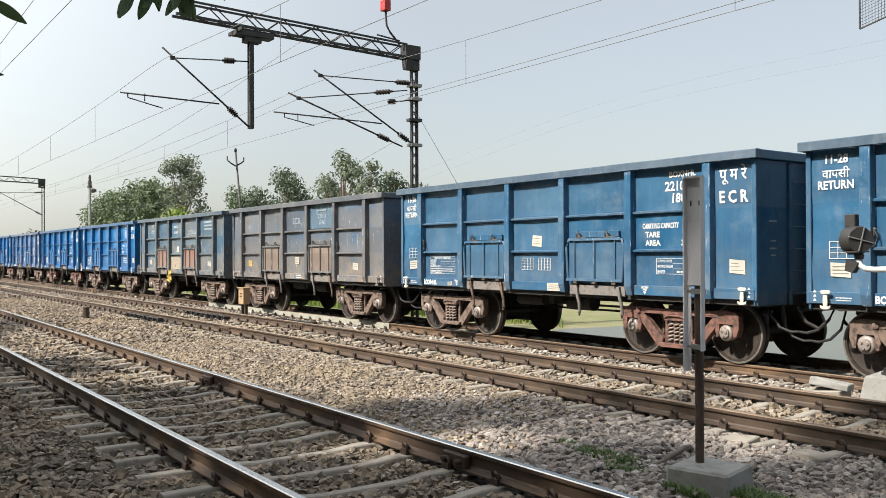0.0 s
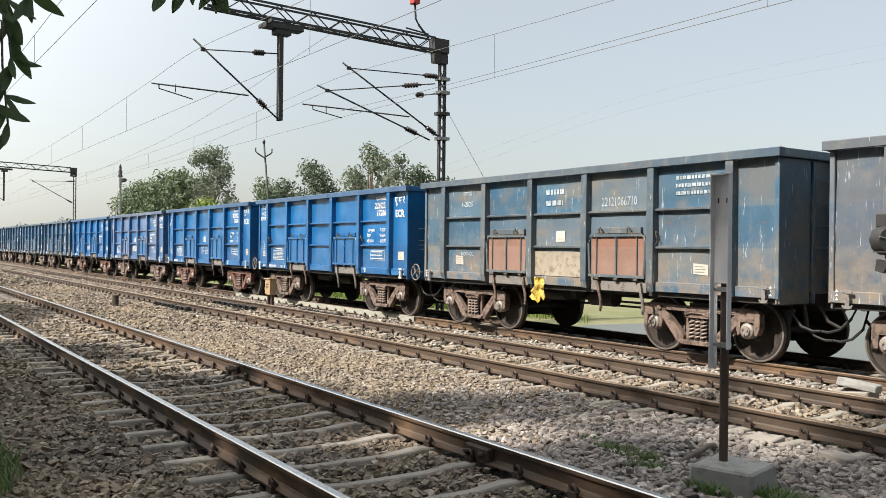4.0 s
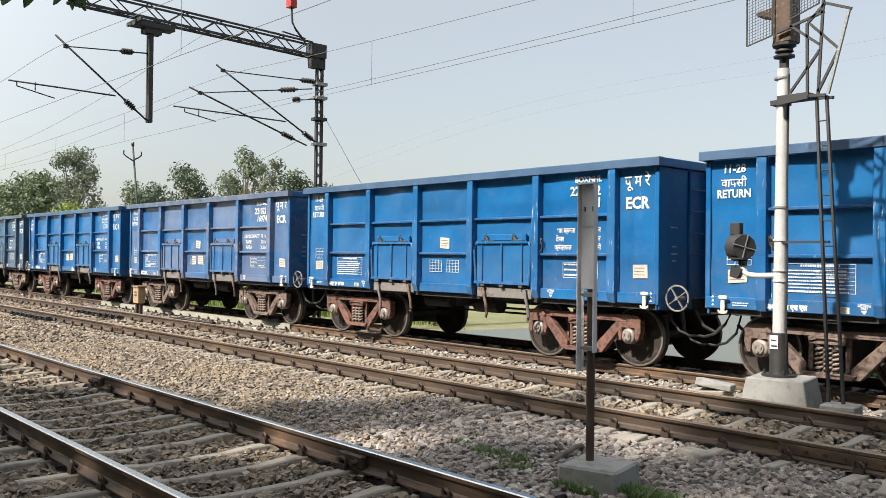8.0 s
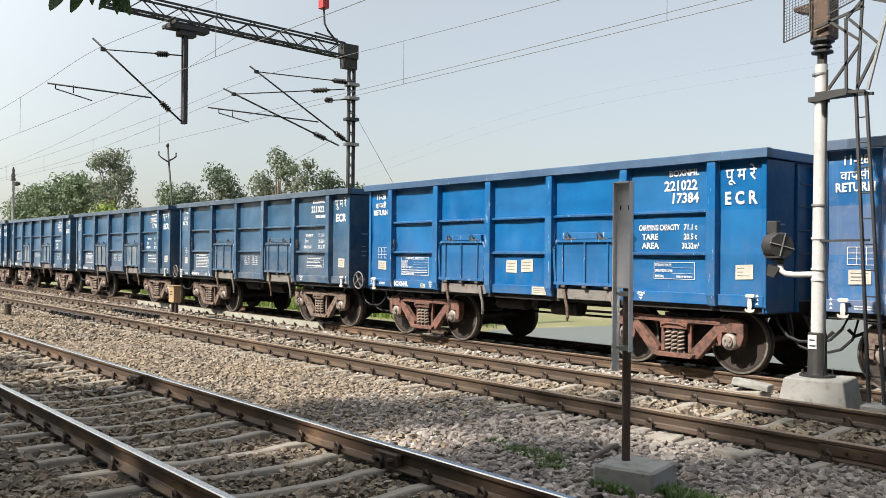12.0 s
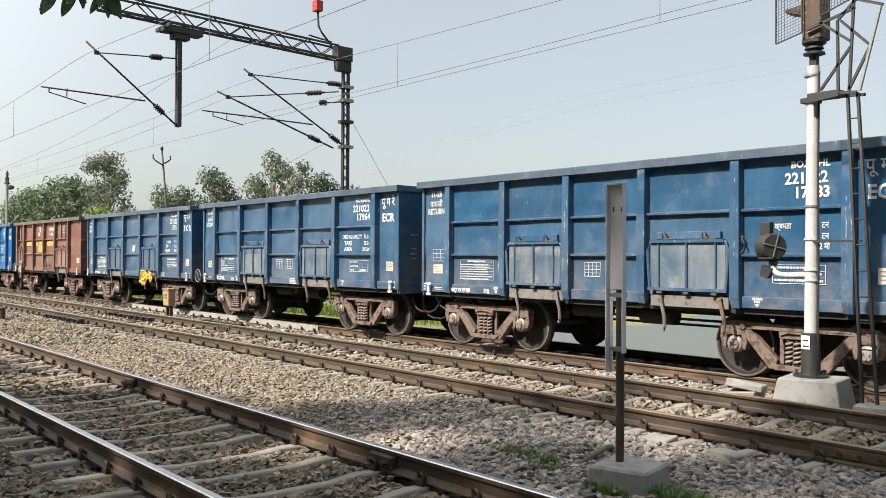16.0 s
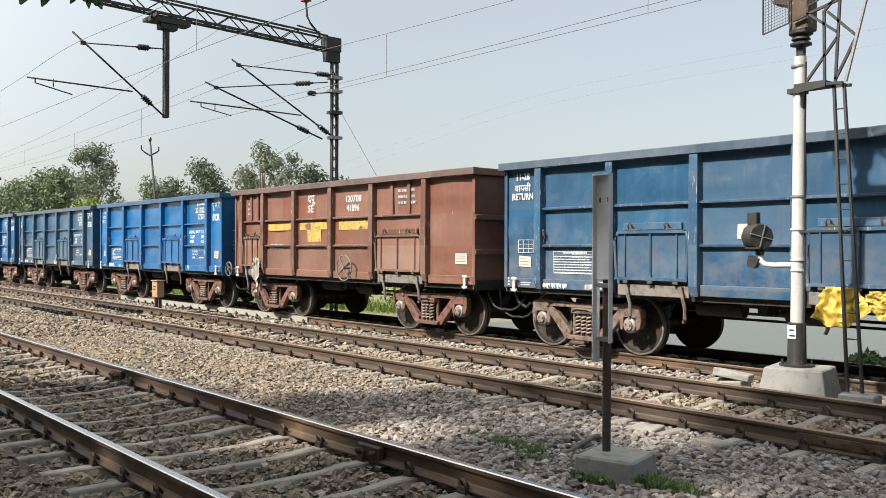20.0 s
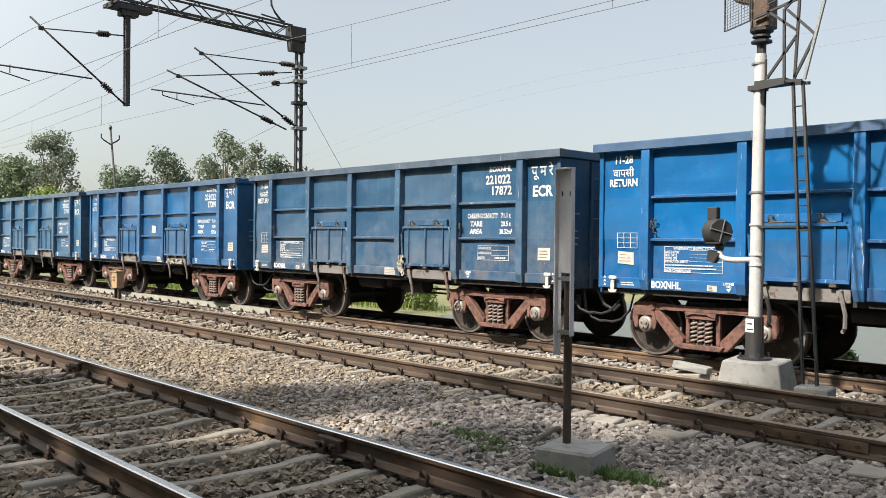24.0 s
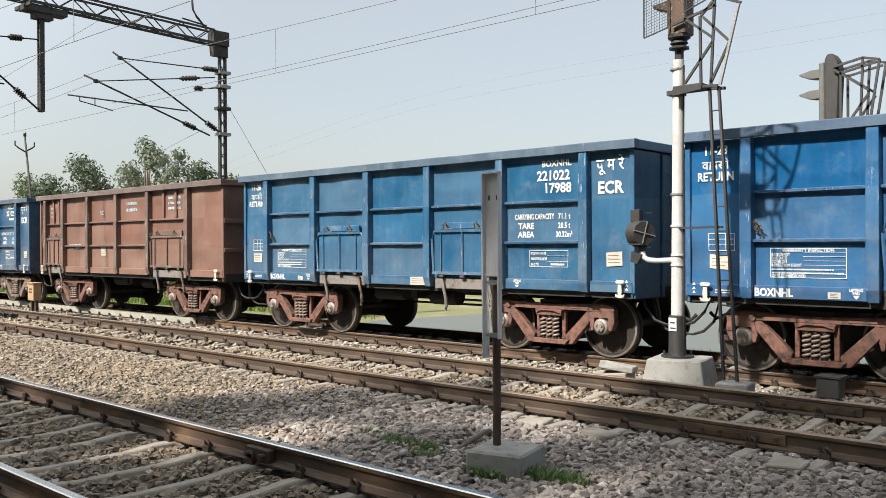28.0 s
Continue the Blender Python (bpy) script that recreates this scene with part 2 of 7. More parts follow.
BOGIE = [
    surface("bogie_red_oxide", (0.21, 0.095, 0.072), (0.13, 0.068, 0.053), 4, 0.75, c=(0.05, 0.034, 0.028), c_at=(0.46, 0.62)),
    surface("bogie_dusty_brown", (0.205, 0.150, 0.122), (0.135, 0.096, 0.078), 4, 0.8, c=(0.045, 0.031, 0.026), c_at=(0.47, 0.63)),
]
SPRING = surface("spring_steel", (0.29, 0.23, 0.20), (0.19, 0.145, 0.12), 6, 0.6)
WHEEL = surface("wheel_steel", (0.046, 0.038, 0.033), (0.032, 0.026, 0.023), 3, 0.6, 0.2, c=(0.085, 0.068, 0.056), c_at=(0.54, 0.68), spec=0.35)
TYRE = surface("tyre_steel", (0.24, 0.225, 0.21), (0.15, 0.135, 0.12), 6, 0.5, 0.4)
AXLE_CAP = surface("axle_cap_grey", (0.34, 0.31, 0.29), (0.20, 0.16, 0.14), 12, 0.5, 0.3)
HOSE = surface("hose_rubber", (0.012, 0.012, 0.013), (0.022, 0.022, 0.022), 8, 0.7)
HOOK = surface("hook_white", (0.55, 0.55, 0.52), (0.38, 0.37, 0.34), 10, 0.6, c=(0.22, 0.14, 0.09), c_at=(0.6, 0.7))
TARP = surface("yellow_tarpaulin", (0.58, 0.40, 0.04), (0.40, 0.30, 0.08), 5, 0.55, c=(0.16, 0.20, 0.06), c_at=(0.58, 0.66))
RAG = surface("pale_rag", (0.42, 0.40, 0.36), (0.28, 0.25, 0.22), 6, 0.9)
ROPE = surface("dark_wire", (0.05, 0.045, 0.04), (0.10, 0.08, 0.06), 12, 0.8)

CONCRETE = surface("sleeper_concrete", (0.31, 0.285, 0.25), (0.21, 0.19, 0.165), 3, 0.9, c=(0.10, 0.08, 0.06), c_at=(0.55, 0.72))
CONCRETE_PALE = surface("footing_concrete", (0.30, 0.30, 0.29), (0.22, 0.22, 0.21), 3.0, 0.9, fine=60, c=(0.14, 0.135, 0.12), c_at=(0.52, 0.72))
RAIL_RUST = surface("rail_rust", (0.088, 0.055, 0.035), (0.044, 0.032, 0.025), 1.3, 0.62, c=(0.185, 0.112, 0.058), c_at=(0.5, 0.7), stretch=(0.35, 1, 1))
RAIL_DARK = surface("rail_dark_rust", (0.072, 0.049, 0.034), (0.042, 0.031, 0.024), 1.3, 0.62, c=(0.115, 0.075, 0.046), c_at=(0.5, 0.7), stretch=(0.35, 1, 1))
RAIL_SHINE = surface("rail_polished", (0.62, 0.61, 0.59), (0.50, 0.48, 0.46), 2.0, 0.24, 1.0, bump=0.05)
RAIL_DULL = surface("rail_dull_head", (0.26, 0.19, 0.135), (0.19, 0.135, 0.095), 2.0, 0.45, 0.35, bump=0.1)
RAIL_LIME = surface("rail_limewash", (0.34, 0.345, 0.30), (0.25, 0.25, 0.215), 2.0, 0.9)
CLIP = surface("clip_iron", (0.035, 0.025, 0.02), (0.065, 0.04, 0.028), 9, 0.7)
OLD_PIPE = surface("weathered_pipe", (0.16, 0.135, 0.11), (0.09, 0.075, 0.065), 6, 0.85)
GALV = surface("galvanised_steel", (0.30, 0.31, 0.31), (0.22, 0.225, 0.225), 3, 0.55, 0.5)
LATTICE = surface("mast_steel", (0.045, 0.045, 0.046), (0.030, 0.030, 0.031), 3, 0.7, 0.1)
INSULATOR = surface("insulator_brown", (0.022, 0.018, 0.018), (0.035, 0.03, 0.028), 8, 0.3, bump=0.02)
WIRE = surface("wire_copper", (0.20, 0.195, 0.185), (0.14, 0.14, 0.135), 3, 0.6, 0.3)
SILVER = surface("aluminium_paint", (0.54, 0.545, 0.55), (0.45, 0.455, 0.46), 5.0, 0.5, 0.1, c=(0.42, 0.40, 0.37), c_at=(0.66, 0.74))
HOOD_GREY = surface("hood_grey", (0.12, 0.125, 0.12), (0.08, 0.084, 0.08), 5, 0.7)
BLACK = surface("black_paint", (0.018, 0.018, 0.02), (0.034, 0.032, 0.030), 4, 0.55)
SIGNAL_RUST = surface("signal_hood_rust", (0.10, 0.06, 0.04), (0.055, 0.045, 0.04), 7, 0.75, c=(0.24, 0.17, 0.12), c_at=(0.55, 0.65))
POST_BROWN = surface("post_brown", (0.042, 0.027, 0.021), (0.065, 0.042, 0.032), 4, 0.6)
PANEL_GREY = surface("panel_grey", (0.62, 0.63, 0.67), (0.50, 0.505, 0.54), 3, 0.55, c=(0.17, 0.14, 0.13), c_at=(0.63, 0.78), stretch=(2, 2, 0.5))
RED = surface("red_box", (0.42, 0.03, 0.025), (0.30, 0.03, 0.03), 8, 0.5)
CREAM_BOX = surface("cream_box", (0.40, 0.275, 0.15), (0.32, 0.22, 0.13), 8, 0.7)
WALL_GREY = surface("wall_render", (0.40, 0.415, 0.41), (0.33, 0.345, 0.34), 0.8, 0.9, fine=14, c=(0.26, 0.275, 0.26), c_at=(0.55, 0.75))
BARK = surface("bark", (0.13, 0.10, 0.075), (0.20, 0.17, 0.14), 4, 0.95, stretch=(3, 3, 0.6), depth=0.03)


def foliage(name, a, b, c):
    m, n, l, bsdf = nodes_of(name)
    geo = n.new("ShaderNodeNewGeometry")
    co = n.new("ShaderNodeTexCoord")
    big = noise_tex(n, l, co.outputs["Object"], 0.5, 3)
    col = mixed(n, l, geo.outputs["Random Per Island"], a, b)
    col = mixed(n, l, ramp(n, l, big, 0.42, 0.66), col, c)
    l.new(col, bsdf.inputs["Base Color"])
    bsdf.inputs["Roughness"].default_value = 0.6
    tr = n.new("ShaderNodeBsdfTranslucent")
    l.new(col, tr.inputs["Color"])
    mx = n.new("ShaderNodeMixShader")
    mx.inputs[0].default_value = 0.3
    l.new(bsdf.outputs[0], mx.inputs[1])
    l.new(tr.outputs[0], mx.inputs[2])
    l.new(mx.outputs[0], n["Material Output"].inputs[0])
    return m


LEAF_SHADE = foliage("leaf_shade", (0.05, 0.08, 0.04), (0.085, 0.125, 0.06), (0.065, 0.10, 0.055))
LEAF_DARK = foliage("leaf_dark", (0.040, 0.062, 0.038), (0.085, 0.115, 0.072), (0.058, 0.085, 0.052))
LEAF_MID = foliage("leaf_mid", (0.055, 0.088, 0.042), (0.125, 0.165, 0.085), (0.085, 0.122, 0.062))
LEAF_GREY = foliage("leaf_grey", (0.075, 0.100, 0.065), (0.165, 0.190, 0.130), (0.110, 0.140, 0.092))
LEAF_LIME = foliage("leaf_lime", (0.12, 0.185, 0.03), (0.21, 0.27, 0.05), (0.11, 0.17, 0.035))
LEAF_NEAR = foliage("leaf_near", (0.05, 0.095, 0.035), (0.085, 0.14, 0.05), (0.06, 0.10, 0.04))
GRASS = foliage("grass_blade", (0.055, 0.115, 0.028), (0.14, 0.20, 0.065), (0.11, 0.145, 0.055))


def stones_material(name, tones, tint=(0.25, 0.195, 0.13)):
    m, n, l, bsdf = nodes_of(name)
    geo = n.new("ShaderNodeNewGeometry")
    co = n.new("ShaderNodeTexCoord")
    cr = n.new("ShaderNodeValToRGB")
    els = cr.color_ramp.elements
    while len(els) < len(tones):
        els.new(0.5)
    for i, tone in enumerate(tones):
        els[i].position, els[i].color = i / (len(tones) - 1), (*tone, 1)
    l.new(geo.outputs["Random Per Island"], cr.inputs[0])
    broad = ramp(n, l, noise_tex(n, l, co.outputs["Object"], 0.35, 4), 0.38, 0.66)
    grain = noise_tex(n, l, co.outputs["Object"], 60, 3)
    col = mixed(n, l, scaled(n, l, broad, 0.40), cr.outputs[0], tint)
    col = mixed(n, l, scaled(n, l, ramp(n, l, grain, 0.42, 0.7), 0.5), col, (0.09, 0.076, 0.066))
    l.new(col, bsdf.inputs["Base Color"])
    bsdf.inputs["Roughness"].default_value = 0.92
    bumped(n, l, bsdf, grain, 0.5, 0.01)
    return m


STONE = stones_material("ballast_stone", [(0.055, 0.048, 0.043), (0.155, 0.132, 0.110), (0.250, 0.215, 0.175), (0.220, 0.168, 0.118), (0.38, 0.34, 0.29)], (0.30, 0.232, 0.145))
STONE_GREY = stones_material("ballast_grey", [(0.060, 0.055, 0.054), (0.175, 0.157, 0.150), (0.295, 0.272, 0.258), (0.245, 0.198, 0.170), (0.47, 0.445, 0.42)], (0.28, 0.245, 0.22))
# lighter copy of the stone tones, with the sun beside the train painted in
STONE_SUNLIT = stones_material("ballast_sunlit", [(0.10, 0.088, 0.078), (0.21, 0.19, 0.17), (0.32, 0.295, 0.27), (0.23, 0.19, 0.16), (0.55, 0.52, 0.48)])


def bed_material():
    """The ballast bed between and beyond the separate stones, its colour darkened for the shade in their gaps."""
    m, n, l, bsdf = nodes_of("ballast_bed")
    co = n.new("ShaderNodeTexCoord")
    vo = n.new("ShaderNodeTexVoronoi")
    vo.inputs["Scale"].default_value = 17
    l.new(co.outputs["Object"], vo.inputs["Vector"])
    sep = n.new("ShaderNodeSeparateColor")
    l.new(vo.outputs["Color"], sep.inputs[0])
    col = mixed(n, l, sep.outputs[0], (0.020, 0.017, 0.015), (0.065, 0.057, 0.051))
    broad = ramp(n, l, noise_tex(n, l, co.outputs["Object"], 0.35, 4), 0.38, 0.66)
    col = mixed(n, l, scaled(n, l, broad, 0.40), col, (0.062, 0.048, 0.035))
    # cell rims go near black: the shade between packed stones, put into colour
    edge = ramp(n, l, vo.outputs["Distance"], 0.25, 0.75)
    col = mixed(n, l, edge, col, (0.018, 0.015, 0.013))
    l.new(col, bsdf.inputs["Base Color"])
    bsdf.inputs["Roughness"].default_value = 0.95
    inv = n.new("ShaderNodeMath")
    inv.operation, inv.inputs[0].default_value = "SUBTRACT", 1.0
    l.new(vo.outputs["Distance"], inv.inputs[1])
    bumped(n, l, bsdf, inv.outputs[0], 0.9, 0.05)
    return m


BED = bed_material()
EARTH = surface("earth_and_grass", (0.11, 0.13, 0.045), (0.17, 0.155, 0.08), 0.25, 0.95, fine=9, c=(0.20, 0.18, 0.12), c_at=(0.5, 0.7), depth=0.05)


# ---- mesh helpers ----
def bm_box(bm, x0, x1, y0, y1, z0, z1, m=None):
    vs = [bm.verts.new(Vector((x, y, z)) if m is None else m @ Vector((x, y, z))) for x in (x0, x1) for y in (y0, y1) for z in (z0, z1)]
    for f in ((0, 1, 3, 2), (4, 6, 7, 5), (0, 4, 5, 1), (2, 3, 7, 6), (0, 2, 6, 4), (1, 5, 7, 3)):
        bm.faces.new([vs[i] for i in f])
    return vs


def bm_beam(bm, a, b, w, h=None, up=(0, 0, 1)):
    """A square bar from a to b."""
    a, b = Vector(a), Vector(b)
    h = h or w
    d = (b - a).normalized()
    u = Vector(up)
    if abs(d.dot(u)) > 0.98:
        u = Vector((0, 1, 0))
    s = d.cross(u).normalized()
    t = s.cross(d)
    vs = [bm.verts.new(p + s * i * w / 2 + t * j * h / 2) for p in (a, b) for i, j in ((-1, -1), (1, -1), (1, 1), (-1, 1))]
    for f in ((3, 2, 1, 0), (4, 5, 6, 7), (0, 1, 5, 4), (1, 2, 6, 5), (2, 3, 7, 6), (3, 0, 4, 7)):
        bm.faces.new([vs[i] for i in f])


def bm_rod(bm, a, b, r0, r1=None, seg=8, caps=True):
    """A round bar from a to b, tapered if r1 is given."""
    a, b = Vector(a), Vector(b)
    r1 = r0 if r1 is None else r1
    d = (b - a).normalized()
    u = Vector((0, 0, 1)) if abs(d.z) < 0.95 else Vector((1, 0, 0))
    s = d.cross(u).normalized()
    t = s.cross(d)
    rings = []
    for p, r in ((a, r0), (b, r1)):
        rings.append([bm.verts.new(p + (s * math.cos(k * math.tau / seg) + t * math.sin(k * math.tau / seg)) * r) for k in range(seg)])
    for k in range(seg):
        f = bm.faces.new((rings[0][k], rings[0][(k + 1) % seg], rings[1][(k + 1) % seg], rings[1][k]))
        f.smooth = seg > 6
    if caps:
        bm.faces.new(rings[0][::-1])
        bm.faces.new(rings[1])


def bm_tube(bm, pts, r, seg=6):
    """A round bar along a line of points."""
    pts = [Vector(p) for p in pts]
    rings = []
    for i, p in enumerate(pts):
        d = (pts[min(i + 1, len(pts) - 1)] - pts[max(i - 1, 0)]).normalized()
        u = Vector((0.13, 0.2, 1)) if abs(d.z) < 0.9 else Vector((1, 0.2, 0))
        s = d.cross(u).normalized()
        t = s.cross(d)
        rings.append([bm.verts.new(p + (s * math.cos(k * math.tau / seg) + t * math.sin(k * math.tau / seg)) * r) for k in range(seg)])
    for a, b in zip(rings, rings[1:]):
        for k in range(seg):
            f = bm.faces.new((a[k], a[(k + 1) % seg], b[(k + 1) % seg], b[k]))
            f.smooth = True
    bm.faces.new(rings[0][::-1])
    bm.faces.new(rings[-1])


def bm_lathe(bm, profile, m, seg=24):
    """Turns (radius, height) points round the z axis of the pose m."""
    rings = [[bm.verts.new(m @ Vector((r * math.cos(k * math.tau / seg), r * math.sin(k * math.tau / seg), h))) for k in range(seg)] for r, h in profile]
    for a, b in zip(rings, rings[1:]):
        for k in range(seg):
            f = bm.faces.new((a[k], a[(k + 1) % seg], b[(k + 1) % seg], b[k]))
            f.smooth = True
    bm.faces.new(rings[0][::-1])
    bm.faces.new(rings[-1])


def bm_prism(bm, outline, y0, y1):
    """A flat outline of (x, z), pulled from y0 to y1."""
    a = [bm.verts.new((x, y0, z)) for x, z in outline]
    b = [bm.verts.new((x, y1, z)) for x, z in outline]
    n = len(outline)
    bm.faces.new(a)
    bm.faces.new(b[::-1])
    for k in range(n):
        bm.faces.new((a[k], b[k], b[(k + 1) % n], a[(k + 1) % n]))


def mesh_of(name, bm, material=None, bevel=0.0):
    if bevel:
        bmesh.ops.bevel(bm, geom=list(bm.edges), offset=bevel, segments=1, affect="EDGES", clamp_overlap=True)
    bmesh.ops.recalc_face_normals(bm, faces=list(bm.faces))
    for e in bm.edges:
        if len(e.link_faces) == 2 and e.calc_face_angle(0.0) > 0.75:
            e.smooth = False
    me = bpy.data.meshes.new(name)
    bm.to_mesh(me)
    bm.free()
    if material:
        me.materials.append(material)
    return me


def piece(name, me, parent=None, at=None, label="", material=None):
    """Links a mesh as one object; its own material, if given, sits on the object and not on the shared mesh."""
    ob = new(name, me)
    if parent:
        ob.parent = parent
    if at is not None:
        ob.matrix_basis = at if isinstance(at, Matrix) else Matrix.Translation(at)
    if material:
        if not me.materials:
            me.materials.append(material)
        ob.material_slots[0].link = "OBJECT"
        ob.material_slots[0].material = material
    return tagged(ob, label)


def part(name, bm, material, parent=None, label="", bevel=0.0, at=None):
    return piece(name, mesh_of(name, bm, material, bevel), parent, at, label)


def thing(name, at, label, category, group=""):
    ob = new(name)
    ob.empty_display_size = 0.2
    ob.matrix_basis = at if isinstance(at, Matrix) else Matrix.Translation(at)
    return tagged(ob, label, category, group)


TEXTS = {}


def text_mesh(body, size, bold=0.0):
    key = (body, size, bold)
    if key not in TEXTS:
        cu = bpy.data.curves.new("lettering", "FONT")
        cu.body, cu.size, cu.align_x, cu.offset, cu.resolution_u = body, size, "CENTER", bold, 2
        cu.fill_mode = "FRONT"
        ob = new("lettering", cu)
        bpy.context.view_layer.update()
        me = bpy.data.meshes.new_from_object(ob.evaluated_get(bpy.context.evaluated_depsgraph_get()))
        bpy.data.objects.remove(ob)
        me.name = "lettering"
        me.materials.clear()
        TEXTS[key] = me
    return TEXTS[key]


def lettering(body, size, x, y, z, parent, material=None, bold=0.004, wide=1.0):
    ob = piece("lettering", text_mesh(body, size, bold), parent, pose(x, y, z, 90) @ Matrix.Diagonal((wide, 1, 1, 1)), "", material or WHITE)
    return ob

# ---- ground ----
def build_ground():
    xs = [-1500, -700, -400, -250, -160, -110, -80, -60, -45, -34, -26, -20, -16, -12, -9, -6, -3, 0, 4, 10, 20, 40, 80, 160, 400, 1500]
    ys = [-1500, -500, -150, -50, -20, -6, -2, 0.3, 0.9, 1.4, 1.8, 2.2, 3.4, 4.7, 5.0, 5.3, 5.8, 6.3, 6.7, 7.0, 8.4, 9.8, 10.1, 10.4, 11.0, 11.6, 13.2, 14.9, 15.5, 16.0, 17.2, 19, 24, 40, 80, 200, 600, 2500]
    bm = bmesh.new()
    grid = [[bm.verts.new((x, y, rail_bed(y))) for y in ys] for x in xs]
    for i in range(len(xs) - 1):
        for j in range(len(ys) - 1):
            f = bm.faces.new((grid[i][j], grid[i + 1][j], grid[i + 1][j + 1], grid[i][j + 1]))
            f.material_index = 0 if -1.0 < (ys[j] + ys[j + 1]) / 2 < 16.5 else 1
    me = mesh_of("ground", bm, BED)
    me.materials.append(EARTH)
    tagged(piece("ground", me), "stony railway ballast bed with earth and grass beyond", "ground", kind="structure")


build_ground()


def stone_field(name, x0, x1, y0, y1, count, size, material, seed, keep=None, blocky=0, label="crushed stone railway ballast"):
    """Loose stones lying on the bed, as one mesh of broken blocks or, far off, of six-cornered chips."""
    rng = np.random.default_rng(seed)
    x, y = rng.uniform(x0, x1, count), rng.uniform(y0, y1, count)
    if keep is not None:
        ok = keep(x, y)
        x, y = x[ok], y[ok]
    n = len(x)
    r = size * rng.uniform(0.55, 1.5, n)
    z = np.array([rail_bed(v) for v in y]) + r * rng.uniform(-0.25, 1.15, n)
    if blocky:
        corners = np.array([(i, j, k) for i in (-1, 1) for j in (-1, 1) for k in (-1, 1)], float) * 0.60
        tris = np.array([(0, 1, 3), (0, 3, 2), (4, 6, 7), (4, 7, 5), (0, 4, 5), (0, 5, 1), (2, 3, 7), (2, 7, 6), (0, 2, 6), (0, 6, 4), (1, 5, 7), (1, 7, 3)])
        v = corners[None] + rng.uniform(-0.26, 0.26, (n, 8, 3))
        if blocky > 1:
            # a raised point on each side takes the stiffness out of the blocks
            sides = [(0, 1, 3, 2), (4, 6, 7, 5), (0, 4, 5, 1), (2, 3, 7, 6), (0, 2, 6, 4), (1, 5, 7, 3)]
            mids = np.stack([v[:, list(f)].mean(1) for f in sides], 1) * rng.uniform(1.15, 1.65, (n, 6, 1)) + rng.uniform(-0.18, 0.18, (n, 6, 3))
            v = np.concatenate([v, mids], 1)
            tris = np.array([(f[q], f[(q + 1) % 4], 8 + i) for i, f in enumerate(sides) for q in range(4)])
        v = v * rng.uniform((0.8, 0.65, 0.55), (1.35, 1.05, 0.9), (n, 3))[:, None]
    else:
        axes = np.array([(1, 0, 0), (-1, 0, 0), (0, 1, 0), (0, -1, 0), (0, 0, 1), (0, 0, -1)], float)
        tris = np.array([(0, 2, 4), (2, 1, 4), (1, 3, 4), (3, 0, 4), (2, 0, 5), (1, 2, 5), (3, 1, 5), (0, 3, 5)])
        v = (axes[None] * rng.uniform(0.65, 1.25, (n, 6, 1)) + rng.uniform(-0.42, 0.42, (n, 6, 3))) * rng.uniform(0.6, 1.2, (n, 1, 3))
    nv, nt = v.shape[1], len(tris)
    q = rng.normal(size=(n, 4))
    q /= np.linalg.norm(q, axis=1)[:, None]
    a, b, c, d = q.T
    rot = np.stack([1 - 2 * (c * c + d * d), 2 * (b * c - a * d), 2 * (b * d + a * c), 2 * (b * c + a * d), 1 - 2 * (b * b + d * d), 2 * (c * d - a * b), 2 * (b * d - a * c), 2 * (c * d + a * b), 1 - 2 * (b * b + c * c)], -1).reshape(n, 3, 3)
    v = np.einsum("nij,nkj->nki", rot, v) * r[:, None, None]
    v[:, :, 2] *= 0.70
    v += np.stack([x, y, z], -1)[:, None]
    faces = (tris[None] + nv * np.arange(n)[:, None, None]).reshape(-1)
    me = bpy.data.meshes.new(name)
    me.vertices.add(nv * n)
    me.vertices.foreach_set("co", v.reshape(-1))
    me.loops.add(len(faces))
    me.loops.foreach_set("vertex_index", faces.astype(np.int32))
    me.polygons.add(nt * n)
    me.polygons.foreach_set("loop_start", np.arange(0, 3 * nt * n, 3, dtype=np.int32))
    me.update(calc_edges=True)
    me.shade_flat()
    me.materials.append(material)
    tagged(piece(name, me), label, "ballast", kind="stuff")


def off_sleepers(mid, phase):
    """True where no sleeper of a track lies."""
    def keep(x, y):
        u = np.abs((x - phase + SPACING / 2) % SPACING - SPACING / 2)
        on = (np.abs(y - mid) < 1.40) & (u < 0.095)
        rail = np.abs(np.abs(y - mid) - GAUGE_HALF) < 0.10
        return ~(on | rail)
    return keep


A_PHASE, B_PHASE, C_PHASE = -0.18, -0.55, -0.30
keep_a, keep_b, keep_c = off_sleepers(A_MID, A_PHASE), off_sleepers(B_MID, B_PHASE), off_sleepers(C_MID, C_PHASE)


def keep_all(x, y):
    block = (np.abs(x + 4.28) < 0.30) & (np.abs(y - 5.56) < 0.30)
    foot = (np.abs(x + 5.2) < 0.45) & (np.abs(y - 10.36) < 0.45)
    return keep_a(x, y) & keep_b(x, y) & keep_c(x, y) & ~block & ~foot


def greyer(x, y):
    """True for the share of the stones that is grey, which grows towards the marker post."""
    chance = np.modf(np.abs(np.sin(x * 127.1 + y * 311.7)) * 43758.5)[0]
    return chance < np.clip((x + 9.5 + 0.6 * np.sin(y * 2.3)) / 3.5, 0, 1)


def keep_grey(x, y):
    return keep_all(x, y) & greyer(x, y)


def keep_tan(x, y):
    return keep_all(x, y) & ~greyer(x, y)


